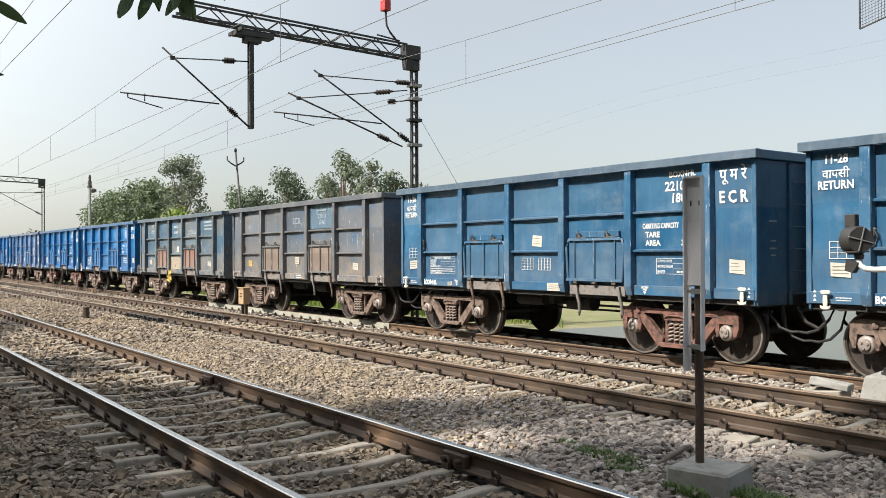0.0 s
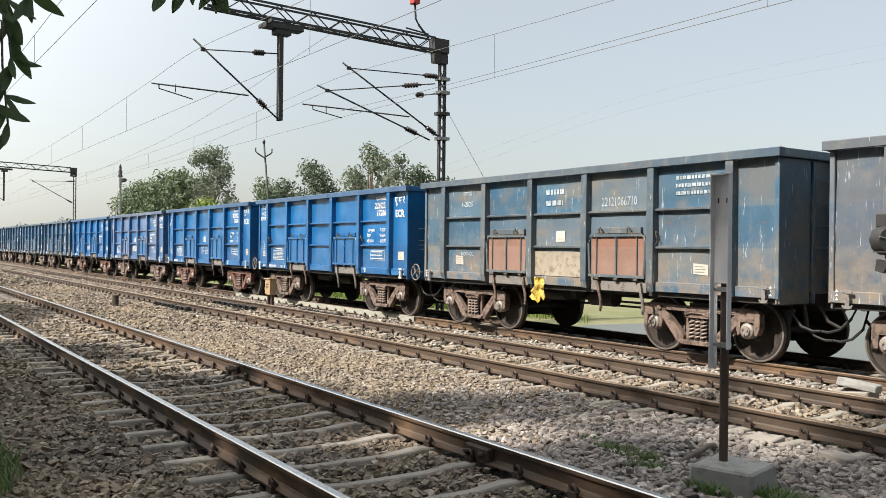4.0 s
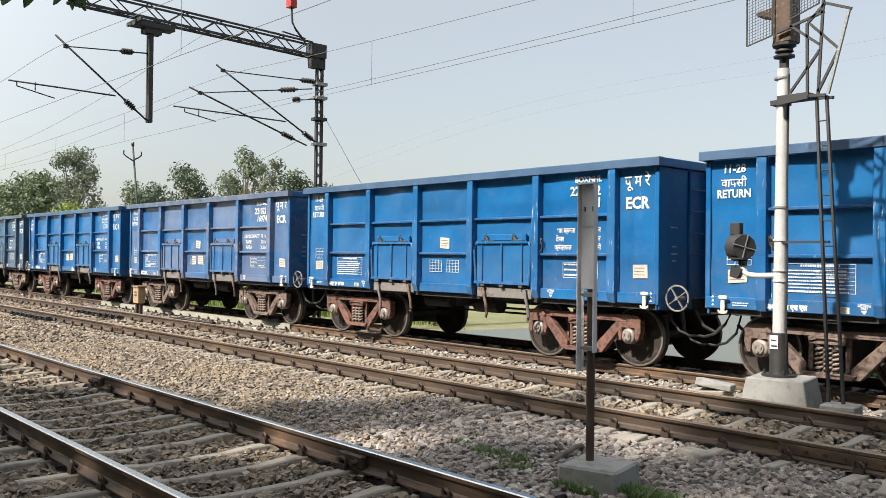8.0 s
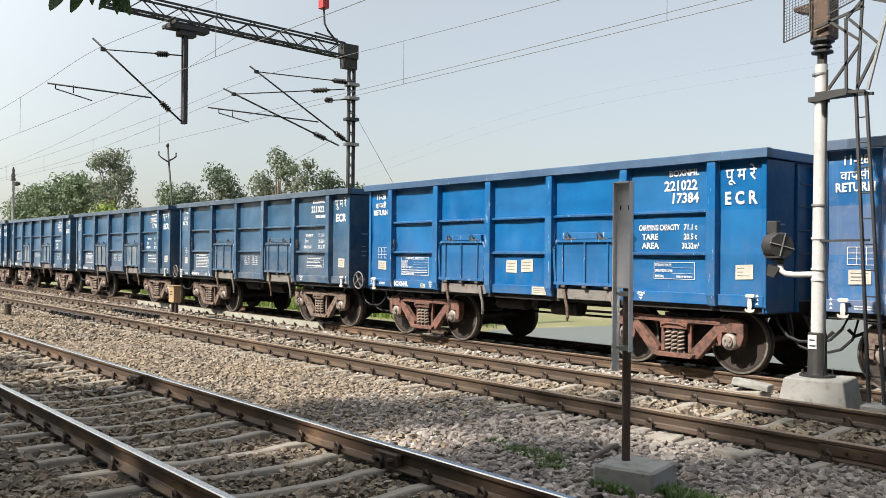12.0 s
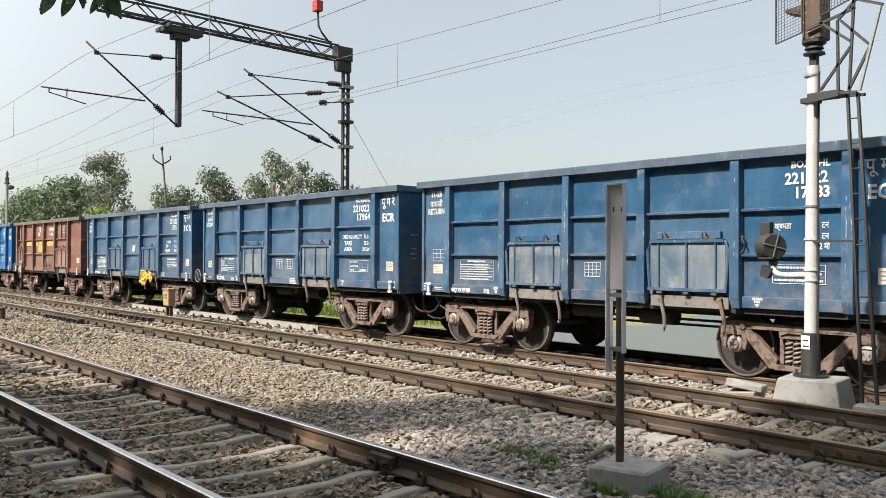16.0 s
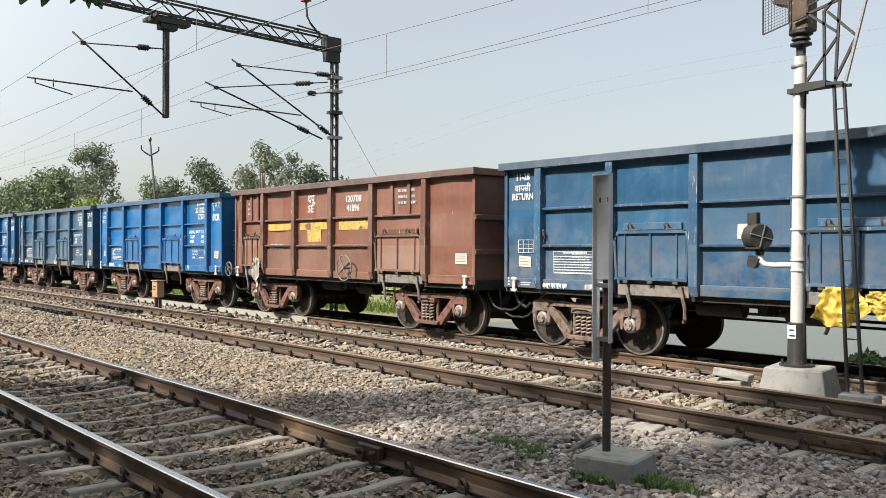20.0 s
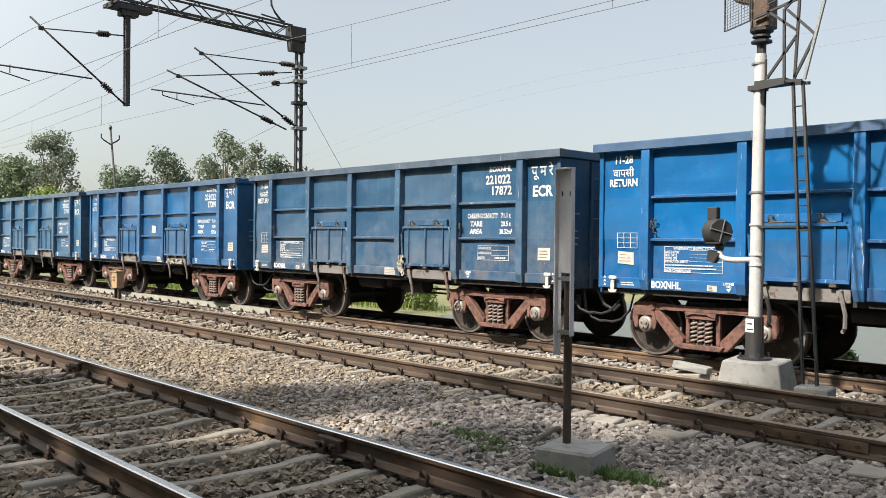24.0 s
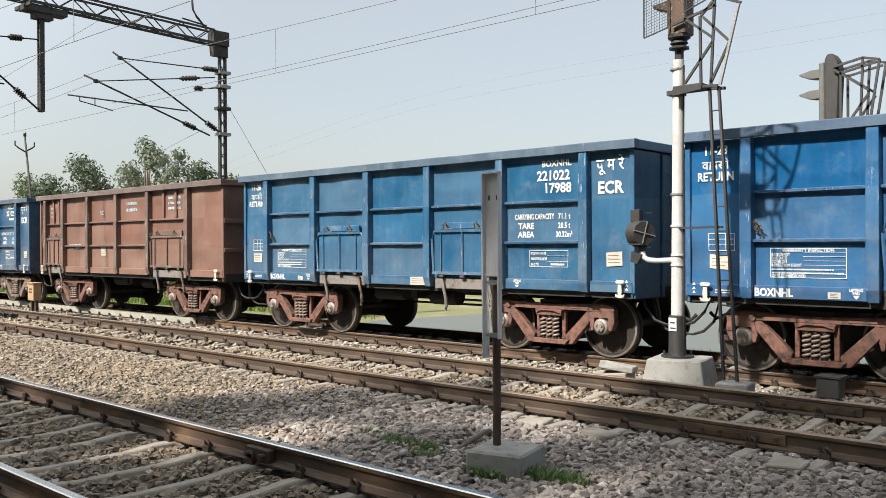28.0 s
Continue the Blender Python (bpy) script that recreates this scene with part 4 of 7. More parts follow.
loose_slab(-5.95, 9.95, -0.16, 3, -4, 10, (0.24, 0.17, 0.075), "broken concrete slab lying beside the signal footing")
loose_slab(-5.90, 10.0, -0.015, -3, 9, 18, (0.22, 0.16, 0.045), "broken concrete slab leaning on another")
loose_slab(-3.35, 10.3, -0.30, 0, 2, 5, (0.30, 0.14, 0.04), "flat pale concrete slab on the ballast")
loose_slab(-5.15, 7.12, -0.235, 4, 0, 6, (0.14, 0.13, 0.055), "concrete slab lying at the sleeper ends")
loose_slab(-4.35, 7.08, -0.235, -3, 3, -4, (0.15, 0.12, 0.055), "concrete slab lying at the sleeper ends")
loose_slab(-2.6, 7.08, -0.235, 2, 1, 3, (0.15, 0.12, 0.055), "concrete slab lying at the sleeper ends")


def bent_pipe():
    """A weathered length of pipe, half sunk in the stones."""
    bm = bmesh.new()
    bm_tube(bm, [(0.0, 0.0, -0.01), (0.02, 0.14, 0.035), (0.01, 0.32, 0.075), (-0.06, 0.52, 0.085), (-0.16, 0.72, 0.05), (-0.22, 0.80, 0.02)], 0.024, 8)
    tagged(part("old_pipe", bm, OLD_PIPE, None, "", 0, (-5.03, 5.72, -0.235)), "weathered grey-brown bent pipe lying among the stones", "pipe")


bent_pipe()


def low_box():
    root = thing("track_box", (-3.42, 10.62, -0.36), "low dark steel box on two short legs", "box")
    bm = bmesh.new()
    bm_box(bm, -0.13, 0.13, -0.11, 0.11, 0.14, 0.38)
    part("case", bm, BLACK, root, "", 0.012)
    bm = bmesh.new()
    bm_box(bm, -0.15, 0.15, -0.13, 0.13, 0.38, 0.40)
    part("lid", bm, BLACK, root)
    for x in (-0.09, 0.09):
        bm = bmesh.new()
        bm_beam(bm, (x, 0, 0), (x, 0, 0.16), 0.05)
        part("leg", bm, BLACK, root)
    root = thing("cream_cabinet", (-27.0, 11.25, -0.38), "small cream lineside box on dark legs", "box")
    bm = bmesh.new()
    bm_box(bm, -0.20, 0.20, -0.12, 0.12, 0.36, 0.88)
    part("case", bm, CREAM_BOX, root, "", 0.012)
    bm = bmesh.new()
    bm_box(bm, -0.23, 0.23, -0.15, 0.15, 0.88, 0.91)
    part("lid", bm, CREAM_BOX, root)
    for i in range(2):
        bm = bmesh.new()
        bm_box(bm, -0.09, 0.09, -0.126, -0.122, 0.60 + 0.09 * i, 0.64 + 0.09 * i)
        part("mark", bm, POST_BROWN, root)
    for x in (-0.14, 0.14):
        bm = bmesh.new()
        bm_beam(bm, (x, 0, 0), (x, 0, 0.37), 0.09)
        part("leg", bm, POST_BROWN, root)
    root = thing("stub_post", (-26.5, 6.2, -0.27), "short rusty stub post in the ballast", "post")
    bm = bmesh.new()
    bm_rod(bm, (0, 0, -0.05), (0, 0, 0.34), 0.09, seg=10)
    part("pipe", bm, RAIL_DARK, root)
    bm = bmesh.new()
    bm_lathe(bm, [(0.105, 0.34), (0.105, 0.37), (0.03, 0.40)], Matrix.Identity(4), 10)
    part("cap", bm, RAIL_DARK, root)


low_box()


# ---- overhead line ----
def insulator(a, b, parent, name="insulator"):
    """A dark ribbed insulator between two points."""
    a, b = Vector(a), Vector(b)
    d = b - a
    n = d.length
    m = Matrix.Translation(a) @ d.to_track_quat("Z", "Y").to_matrix().to_4x4()
    prof = [(0.035, 0)]
    ribs = 5
    for i in range(ribs):
        h = n * (0.12 + 0.76 * i / ribs)
        prof += [(0.042, h), (0.088, h + 0.02), (0.088, h + 0.045), (0.042, h + 0.06)]
    prof += [(0.035, n)]
    bm = bmesh.new()
    bm_lathe(bm, prof, m, 10)
    return part(name, bm, INSULATOR, parent)


def tube_part(name, a, b, r, parent, material=None):
    bm = bmesh.new()
    bm_rod(bm, a, b, r, seg=8)
    return part(name, bm, material or LATTICE, parent)


def lattice_mast(root, x, y, z0, z1):
    """Two channels joined by crossed lacing."""
    for dy in (-0.10, 0.10):
        bm = bmesh.new()
        bm_beam(bm, (x, y + dy, z0), (x, y + dy, z1), 0.058, 0.12, (1, 0, 0))
        part("mast_chord", bm, LATTICE, root)
    n = int((z1 - z0) / 0.34)
    for i in range(n):
        p, q = z0 + (z1 - z0) * i / n, z0 + (z1 - z0) * (i + 1) / n
        for s in (-1, 1):
            bm = bmesh.new()
            bm_beam(bm, (x + s * 0.012, y + s * 0.10, p), (x + s * 0.012, y - s * 0.10, q), 0.034, 0.010)
            part("mast_lacing", bm, LATTICE, root)


def cantilever(root, x, junction, tip, tie_end, foot, steady, reg, ins_top, ins_foot):
    """One bracket: top tie, slanting tube, steady tube and registration arm, given as (y, z)."""
    P = lambda yz, dx=0.0: (x + dx, yz[0], yz[1])
    lerp = lambda a, b, k: (a[0] + (b[0] - a[0]) * k, a[1] + (b[1] - a[1]) * k)
    a, b = lerp(junction, tie_end, ins_top - 0.09), lerp(junction, tie_end, ins_top + 0.09)
    tube_part("top_tie", P(junction), P(a), 0.018, root)
    insulator(P(a), P(b), root)
    tube_part("top_tie", P(b), P(tie_end), 0.02, root)
    a, b = lerp(tip, foot, ins_foot - 0.06), lerp(tip, foot, ins_foot + 0.07)
    tube_part("bracket_tube", P(tip), P(a), 0.028, root)
    insulator(P(a), P(b), root)
    tube_part("bracket_tube", P(b), P(foot), 0.028, root)
    if steady:
        tube_part("steady_tube", P(steady[0]), P(steady[1]), 0.022, root)
        tube_part("registration_arm", P(reg[0]), P(reg[1]), 0.016, root)
        tube_part("registration_drop", P(reg[0]), P((reg[0][0], reg[0][1] + 0.12)), 0.016, root)
        tube_part("registration_drop", P((reg[0][0] + 0.45, reg[0][1] - 0.06)), P((reg[0][0] + 0.45, reg[0][1] + 0.16)), 0.014, root)
    bm = bmesh.new()
    bm_box(bm, x - 0.04, x + 0.04, junction[0] - 0.06, junction[0] + 0.06, junction[1] - 0.05, junction[1] + 0.05)
    part("clamp", bm, LATTICE, root)


def portal(x, detail, end_y):
    root = thing("cantilever_portal", (x, 16.0, -0.8), "dark lattice steel mast with a long trussed boom over the tracks", "overhead line mast", "overhead line masts")
    inv = Matrix.Translation((-x, -16.0, 0.8))
    holder = root
    before = set(bpy.data.objects)
    lattice_mast(holder, x, 15.98, -0.9, 7.85)
    bm = bmesh.new()
    bm_box(bm, x - 0.18, x + 0.18, 15.56, 16.14, 8.04, 8.50)
    bm_box(bm, x - 0.11, x + 0.11, 15.84, 16.14, 7.70, 8.04)
    part("head_plate", bm, LATTICE, holder, "", 0.01)
    bm = bmesh.new()
    bm_prism(bm, [(x - 0.1, 7.7), (x + 0.1, 7.7), (x + 0.15, 8.05), (x - 0.15, 8.05)], 15.6, 15.86)
    part("head_gusset", bm, LATTICE, holder)
    # the boom: four chords and lacing, rising a little towards its end
    rise = lambda y: 0.22 * (15.5 - y) / 7.5
    for dx in (-0.17, 0.17):
        for base, w in ((8.08, 0.070), (8.50, 0.055)):
            bm = bmesh.new()
            bm_beam(bm, (x + dx, 15.6, base), (x + dx, end_y, base + rise(end_y)), w)
            part("boom_chord", bm, LATTICE, holder)
    n = max(4, int((15.5 - end_y) / 0.52))
    for i in range(n):
        ya, yb = 15.5 - (15.5 - end_y) * i / n, 15.5 - (15.5 - end_y) * (i + 1) / n
        za, zb = rise(ya), rise(yb)
        for dx in (-0.17, 0.17):
            bm = bmesh.new()
            if i % 2:
                bm_beam(bm, (x + dx, ya, 8.08 + za), (x + dx, yb, 8.50 + zb), 0.028)
            else:
                bm_beam(bm, (x + dx, ya, 8.50 + za), (x + dx, yb, 8.08 + zb), 0.028)
            part("boom_lacing", bm, LATTICE, holder)
        bm = bmesh.new()
        bm_beam(bm, (x - 0.17, ya, 8.08 + za), (x + 0.17, yb, 8.08 + zb), 0.03)
        part("boom_cross", bm, LATTICE, holder)
    # drop arm
    bm = bmesh.new()
    bm_box(bm, x - 0.10, x - 0.02, 10.15, 10.28, 5.30, 7.9)
    bm_box(bm, x + 0.02, x + 0.10, 10.15, 10.28, 5.30, 7.9)
    bm_box(bm, x - 0.02, x + 0.02, 10.17, 10.27, 5.30, 7.9)
    part("drop_arm", bm, LATTICE, holder, "dark steel drop arm", 0.006)
    bm = bmesh.new()
    bm_prism(bm, [(x - 0.5, 8.16), (x + 0.5, 8.16), (x + 0.5, 8.05), (x - 0.5, 8.05)], 9.72, 9.80)
    bm_box(bm, x - 0.20, x + 0.20, 9.70, 10.88, 7.98, 8.12)
    bm_box(bm, x - 0.16, x + 0.16, 10.0, 10.50, 7.82, 7.98)
    part("drop_arm_head", bm, LATTICE, holder, "", 0.01)
    cantilever(holder, x, (7.90, 7.09), (7.62, 7.35), (10.16, 7.27), (10.14, 5.36), ((6.49, 5.98), (9.25, 5.94)), ((6.69, 5.86), (7.63, 5.66)), 0.73, 0.80)
    cantilever(holder, x, (12.50, 7.14), (12.28, 7.28), (16.0, 7.28), (15.94, 5.24), None, None, 0.87, 0.89)
    if detail:
        cantilever(holder, x - 0.3, (11.91, 6.42), (11.56, 6.55), (15.90, 7.09), (15.70, 5.19), ((11.08, 5.92), (14.9, 5.89)), ((11.43, 5.79), (12.43, 5.62)), 0.77, 0.82)
        insulator((x, 14.95, 6.57), (x, 15.25, 6.60), holder)
        tube_part("stay_link", (x, 15.25, 6.60), (x, 15.9, 6.72), 0.02, holder)
        for z in (6.05, 7.20, 6.75, 5.22):
            bm = bmesh.new()
            bm_box(bm, x - 0.16, x + 0.16, 15.78, 16.20, z - 0.05, z + 0.05)
            part("mast_band", bm, GALV if z != 6.05 else LATTICE, holder)
        bm = bmesh.new()
        bm_tube(bm, [(x, 15.42, 8.5), (x, 15.05, 8.85), (x, 14.92, 9.05), (x, 14.88, 9.55)], 0.035)
        bm_beam(bm, (x, 15.42, 8.62), (x, 14.55, 8.70), 0.04)
        part("switch_pole", bm, LATTICE, holder)
        bm = bmesh.new()
        bm_box(bm, x - 0.14, x + 0.14, 14.76, 15.0, 9.52, 9.86)
        part("red_box", bm, RED, holder, "small red box", 0.01)
        tube_part("guy_wire", (x, 15.95, 6.5), (x + 0.2, 17.9, 3.6), 0.007, holder, WIRE)
        tube_part("guy_wire", (x, 17.9, 3.6), (x + 0.2, 20.2, -0.9), 0.007, holder, WIRE)
        tube_part("guy_wire", (x - 0.5, 15.6, 5.4), (x - 6, 14.4, 3.7), 0.007, holder, WIRE)
    for ob in set(bpy.data.objects) - before:
        if ob.parent is holder:
            ob.matrix_basis = inv @ ob.matrix_basis


PORTALS = (-24.0, -83.8, -143.6, -203.0)
for k, px in enumerate(PORTALS):
    portal(px, k == 0, 7.95)


def eased(pts, steps=6):
    """A smooth line through a few points."""
    p = [Vector(v) for v in pts]
    p = [2 * p[0] - p[1], *p, 2 * p[-1] - p[-2]]
    out = []
    for a, b, c, d in zip(p, p[1:], p[2:], p[3:]):
        for j in range(steps):
            k = j / steps
            out.append(0.5 * (2 * b + (c - a) * k + (2 * a - 5 * b + 4 * c - d) * k * k + (3 * b - a - 3 * c + d) * k ** 3))
    return out + [p[-2]]


def wire(name, pts, r, label, group="overhead wires"):
    bm = bmesh.new()
    bm_tube(bm, eased(pts), r, 5)
    tagged(part(name, bm, WIRE), label, "wire", group)


def overhead_line(y, contact, messenger, sag, supports, stagger=0.18, second=True):
    """A contact wire, its messenger that sags between supports, and the droppers."""
    pts_c, pts_m = [], []
    for i, (a, b) in enumerate(zip(supports, supports[1:])):
        ya, yb = y + stagger * (-1) ** i, y - stagger * (-1) ** i
        for j in range(12):
            k = j / 12
            x, yy = a + (b - a) * k, ya + (yb - ya) * k
            pts_c.append((x, yy, contact))
            pts_m.append((x, yy, messenger - sag * 4 * k * (1 - k)))
    wire("contact_wire", pts_c, 0.0065, "thin copper contact wire above the track")
    wire("messenger_wire", pts_m, 0.0065, "sagging messenger wire above the contact wire")
    root = thing("dropper_set", (supports[0], y, contact), "thin vertical droppers between messenger and contact wire", "wire", "overhead wires")
    for i, (a, b) in enumerate(zip(supports, supports[1:])):
        if a < -150:
            continue
        ya, yb = y + stagger * (-1) ** i, y - stagger * (-1) ** i
        for j in range(1, 8):
            k = j / 8
            x, yy = a + (b - a) * k, ya + (yb - ya) * k
            z = messenger - sag * 4 * k * (1 - k)
            bm = bmesh.new()
            bm_rod(bm, (x - supports[0], yy - y, 0), (x - supports[0], yy - y, z - contact), 0.006, seg=5)
            part("dropper", bm, WIRE, root)


SPANS = [-263.0, -203.0, -143.6, -83.8, -24.0, 36.0, 96.0]
overhead_line(7.78, 5.57, 7.0, 0.55, SPANS, -0.15)
overhead_line(12.45, 5.66, 6.95, 0.58, SPANS, 0.02)
overhead_line(3.4, 5.94, 7.05, 0.55, [-248.0, -188.0, -128.0, -68.0, -8.0, 52.0, 112.0], 0.05)
for mx in (-68.0, -8.0, 52.0):
    root = thing("line_mast", (mx, -0.8, -0.5), "dark lattice mast with one bracket over the near track", "overhead line mast", "overhead line masts")
    lattice_mast(root, 0, 0, 0, 8.3)
    cantilever(root, 0, (3.9, 7.55), (4.15, 7.75), (0, 7.9), (0, 6.0), ((4.9, 6.6), (1.9, 6.55)), ((4.7, 6.55), (4.2, 6.45)), 0.8, 0.8)
wire("feeder_wire", [(-84, 12.3, 6.4), (-62, 12.4, 5.85), (-46, 12.43, 5.83), (-36, 12.3, 6.05), (-24.3, 11.95, 6.42)], 0.0065, "second messenger wire of the overlap")
wire("feeder_wire", [(-24.3, 12.4, 5.84), (-18, 12.45, 5.78), (-8, 12.45, 5.80), (10, 12.45, 6.0), (36, 12.45, 6.6)], 0.0065, "second wire rising away over the train")
wire("feeder_wire", [(-84, 12.2, 5.9), (-60, 12.1, 6.1), (-48, 12, 6.41), (-40, 12, 6.75), (-32.7, 12, 7.31), (-27.7, 12, 7.84), (-24.2, 12, 8.2)], 0.0065, "wire running down from the boom")
for dz in (0.0, 0.75):
    wire("power_line", [(-63, 39.5, 7.0 + dz), (-54, 40.9, 8.75 + dz)] + [(-46 + 8 * i, 42, 11.2 + dz + 0.004 * (i - 4) ** 2 - (1.0 if i == 0 else 0.25 if i == 1 else 0)) for i in range(19)], 0.004, "faint far power line in the haze")


def far_signal():
    """The signal beyond the train: hoods, back board, ladder rails."""
    x, y = -5.45, 16.9
    root = thing("far_signal", (x, y, -0.9), "grey hooded two-lamp signal standing beyond the train", "signal")
    bm = bmesh.new()
    bm_rod(bm, (0, 0, 0), (0, 0, 4.9), 0.08, seg=14)
    part("pole", bm, HOOD_GREY, root)
    bm = bmesh.new()
    bm_prism(bm, [(-0.07, 4.75), (0.16, 4.75), (0.20, 5.70), (0.17, 5.88), (0.08, 6.02), (-0.02, 6.02), (-0.07, 5.92)], -0.15, 0.15)
    part("back_board", bm, BLACK, root, "", 0.02)
    bm = bmesh.new()
    bm_box(bm, -0.18, -0.07, -0.13, 0.13, 4.75, 5.88)
    part("lamp_case", bm, HOOD_GREY, root, "", 0.02)
    for zz in (5.28, 5.66):
        bm = bmesh.new()
        bm_prism(bm, [(-0.16, zz + 0.11), (-0.34, zz + 0.10), (-0.56, zz + 0.05), (-0.55, zz + 0.025), (-0.42, zz - 0.03), (-0.30, zz - 0.06), (-0.16, zz - 0.07)], -0.11, 0.11)
        part("hood", bm, HOOD_GREY, root, "", 0.02)
    for a, b in (((0.1, -0.2, 5.75), (0.62, -0.2, 5.85)), ((0.62, -0.2, 5.85), (0.90, -0.2, 5.78)), ((0.90, -0.2, 5.78), (0.68, -0.2, 4.3)), ((0.62, -0.2, 5.85), (0.56, -0.2, 4.3)), ((0.12, -0.2, 5.7), (0.72, -0.2, 5.25)), ((0.3, -0.2, 4.6), (0.72, -0.2, 5.2)), ((0.24, -0.2, 4.4), (0.24, -0.2, 5.65)), ((0.24, -0.2, 5.62), (0.85, -0.2, 5.74))):
        for dy in (0, 0.4):
            bm = bmesh.new()
            bm_beam(bm, (a[0], a[1] + dy, a[2]), (b[0], b[1] + dy, b[2]), 0.04)
            part("guard_rail", bm, LATTICE, root)


far_signal()


def line_pole(x, y, z0, z1, lean, kind):
    if kind == "steel":
        root = thing("utility_pole", (x, y, z0), "thin leaning steel pole with two insulator arms", "pole")
        h = z1 - z0
        bm = bmesh.new()
        bm_rod(bm, (0, 0, 0), (-0.2, -lean, h), 0.085, 0.06, 8)
        part("shaft", bm, LATTICE, root)
        for s in (-1, 1):
            bm = bmesh.new()
            bm_tube(bm, [(-0.2, -lean, h - 0.95), (-0.2, -lean + s * 0.38, h - 0.74), (-0.2, -lean + s * 0.55, h - 0.60), (-0.2, -lean + s * 0.55, h - 0.36)], 0.045)
            part("arm", bm, LATTICE, root)
        bm = bmesh.new()
        bm_lathe(bm, [(0.05, h - 0.1), (0.10, h), (0.10, h + 0.1), (0.04, h + 0.2)], Matrix.Translation((-0.2, -lean, 0)), 8)
        part("insulator", bm, INSULATOR, root)
        return
    root = thing("lattice_pole", (x, y, z0), "pale concrete lattice pole with lamp arms", "pole")
    h = z1 - z0
    for s in (-0.22, 0.22):
        bm = bmesh.new()
        bm_beam(bm, (s, 0, 0), (s * 0.75, 0, h - 1.2), 0.13)
        part("leg", bm, GALV, root)
    for i in range(9):
        bm = bmesh.new()
        bm_beam(bm, (-0.2, 0, 0.5 + i * (h - 1.8) / 8), (0.2, 0, 0.5 + i * (h - 1.8) / 8), 0.14)
        part("rung", bm, GALV, root)
    bm = bmesh.new()
    bm_lathe(bm, [(0.25, h - 1.2), (0.16, h - 0.9), (0.2, h - 0.7), (0.1, h - 0.5), (0.14, h - 0.3), (0.05, h)], Matrix.Identity(4), 8)
    part("cap", bm, INSULATOR, root)
    bm = bmesh.new()
    bm_beam(bm, (0, 0, h - 1.7), (1.3, 0, h - 1.7), 0.08)
    bm_lathe(bm, [(0.05, -0.2), (0.28, -0.1), (0.28, 0.1), (0.05, 0.2)], Matrix.Translation((1.3, 0, h - 1.55)), 8)
    part("lamp_arm", bm, LATTICE, root)


line_pole(98.0, 42.0, -1.0, 12.9, 0, "lattice")
line_pole(-52.1, 22.0, -1.0, 8.2, 0.75, "steel")
line_pole(-84.0, 20.0, -1.0, 9.1, 0, "lattice")
for k in range(3):
    wire("service_wire", [(-84 - 9.7 * i / 12, 20 + 14 * i / 12, 6.3 - 0.3 * k + 3.0 * i / 12 - 0.8 * math.sin(math.pi * i / 12)) for i in range(13)], 0.016, "sagging service wire between poles", "service wires")

# the pond beyond the train
def pond_material():
    m, n, l, bsdf = nodes_of("pond_water")
    co = n.new("ShaderNodeTexCoord")
    col = mixed(n, l, noise_tex(n, l, co.outputs["Object"], 0.3, 3), (0.075, 0.085, 0.075), (0.11, 0.115, 0.10))
    l.new(col, bsdf.inputs["Base Color"])
    bsdf.inputs["Roughness"].default_value = 0.30
    bsdf.inputs["Specular IOR Level"].default_value = 0.3
    bsdf.inputs["IOR"].default_value = 1.33
    bumped(n, l, bsdf, noise_tex(n, l, co.outputs["Object"], 2.2, 3), 0.06, 0.02)
    return m


bm = bmesh.new()
shore = [(-21.5, 20.0), (-19.5, 17.9), (-16, 17.55), (-11, 17.5), (-7, 17.45), (-3, 17.45), (6, 17.35), (30, 17.4), (70, 17.5), (70, 60), (-30, 60), (-24, 40), (-20, 27)]
bm.faces.new([bm.verts.new((x, y, -0.935)) for x, y in shore])
tagged(part("pond", bm, pond_material()), "still grey pond beyond the train", "water", kind="structure")


# ---- plants ----
def leaf_cloud(centres, radii, count, size, seed, flat=0.55):
    """Leaves strewn through a set of lumps: each a bent diamond of two faces."""
    rng = np.random.default_rng(seed)
    w = np.array(radii) ** 2
    pick = rng.choice(len(radii), count, p=w / w.sum())
    d = rng.normal(size=(count, 3))
    d /= np.linalg.norm(d, axis=1)[:, None]
    d *= rng.uniform(0.15, 1.30, count)[:, None] ** 0.6
    c = np.array(centres)[pick] + d * np.array(radii)[pick][:, None] * np.array((1, 1, flat + 0.3))
    # leaves lie roughly along the skin of their clump
    out = d / np.linalg.norm(d, axis=1)[:, None] + rng.normal(size=(count, 3)) * 0.45
    u = np.cross(out, rng.normal(size=(count, 3)))
    u /= np.linalg.norm(u, axis=1)[:, None]
    v = np.cross(out, u)
    v /= np.linalg.norm(v, axis=1)[:, None]
    s = size * rng.uniform(0.6, 1.4, count)[:, None]
    verts = np.stack([c - u * s, c + v * s * 0.45, c + u * s, c - v * s * 0.45], 1).reshape(-1, 3)
    faces = np.arange(4 * count).reshape(-1, 4)
    me = bpy.data.meshes.new("crown")
    me.from_pydata(verts.tolist(), [], faces.tolist())
    return me


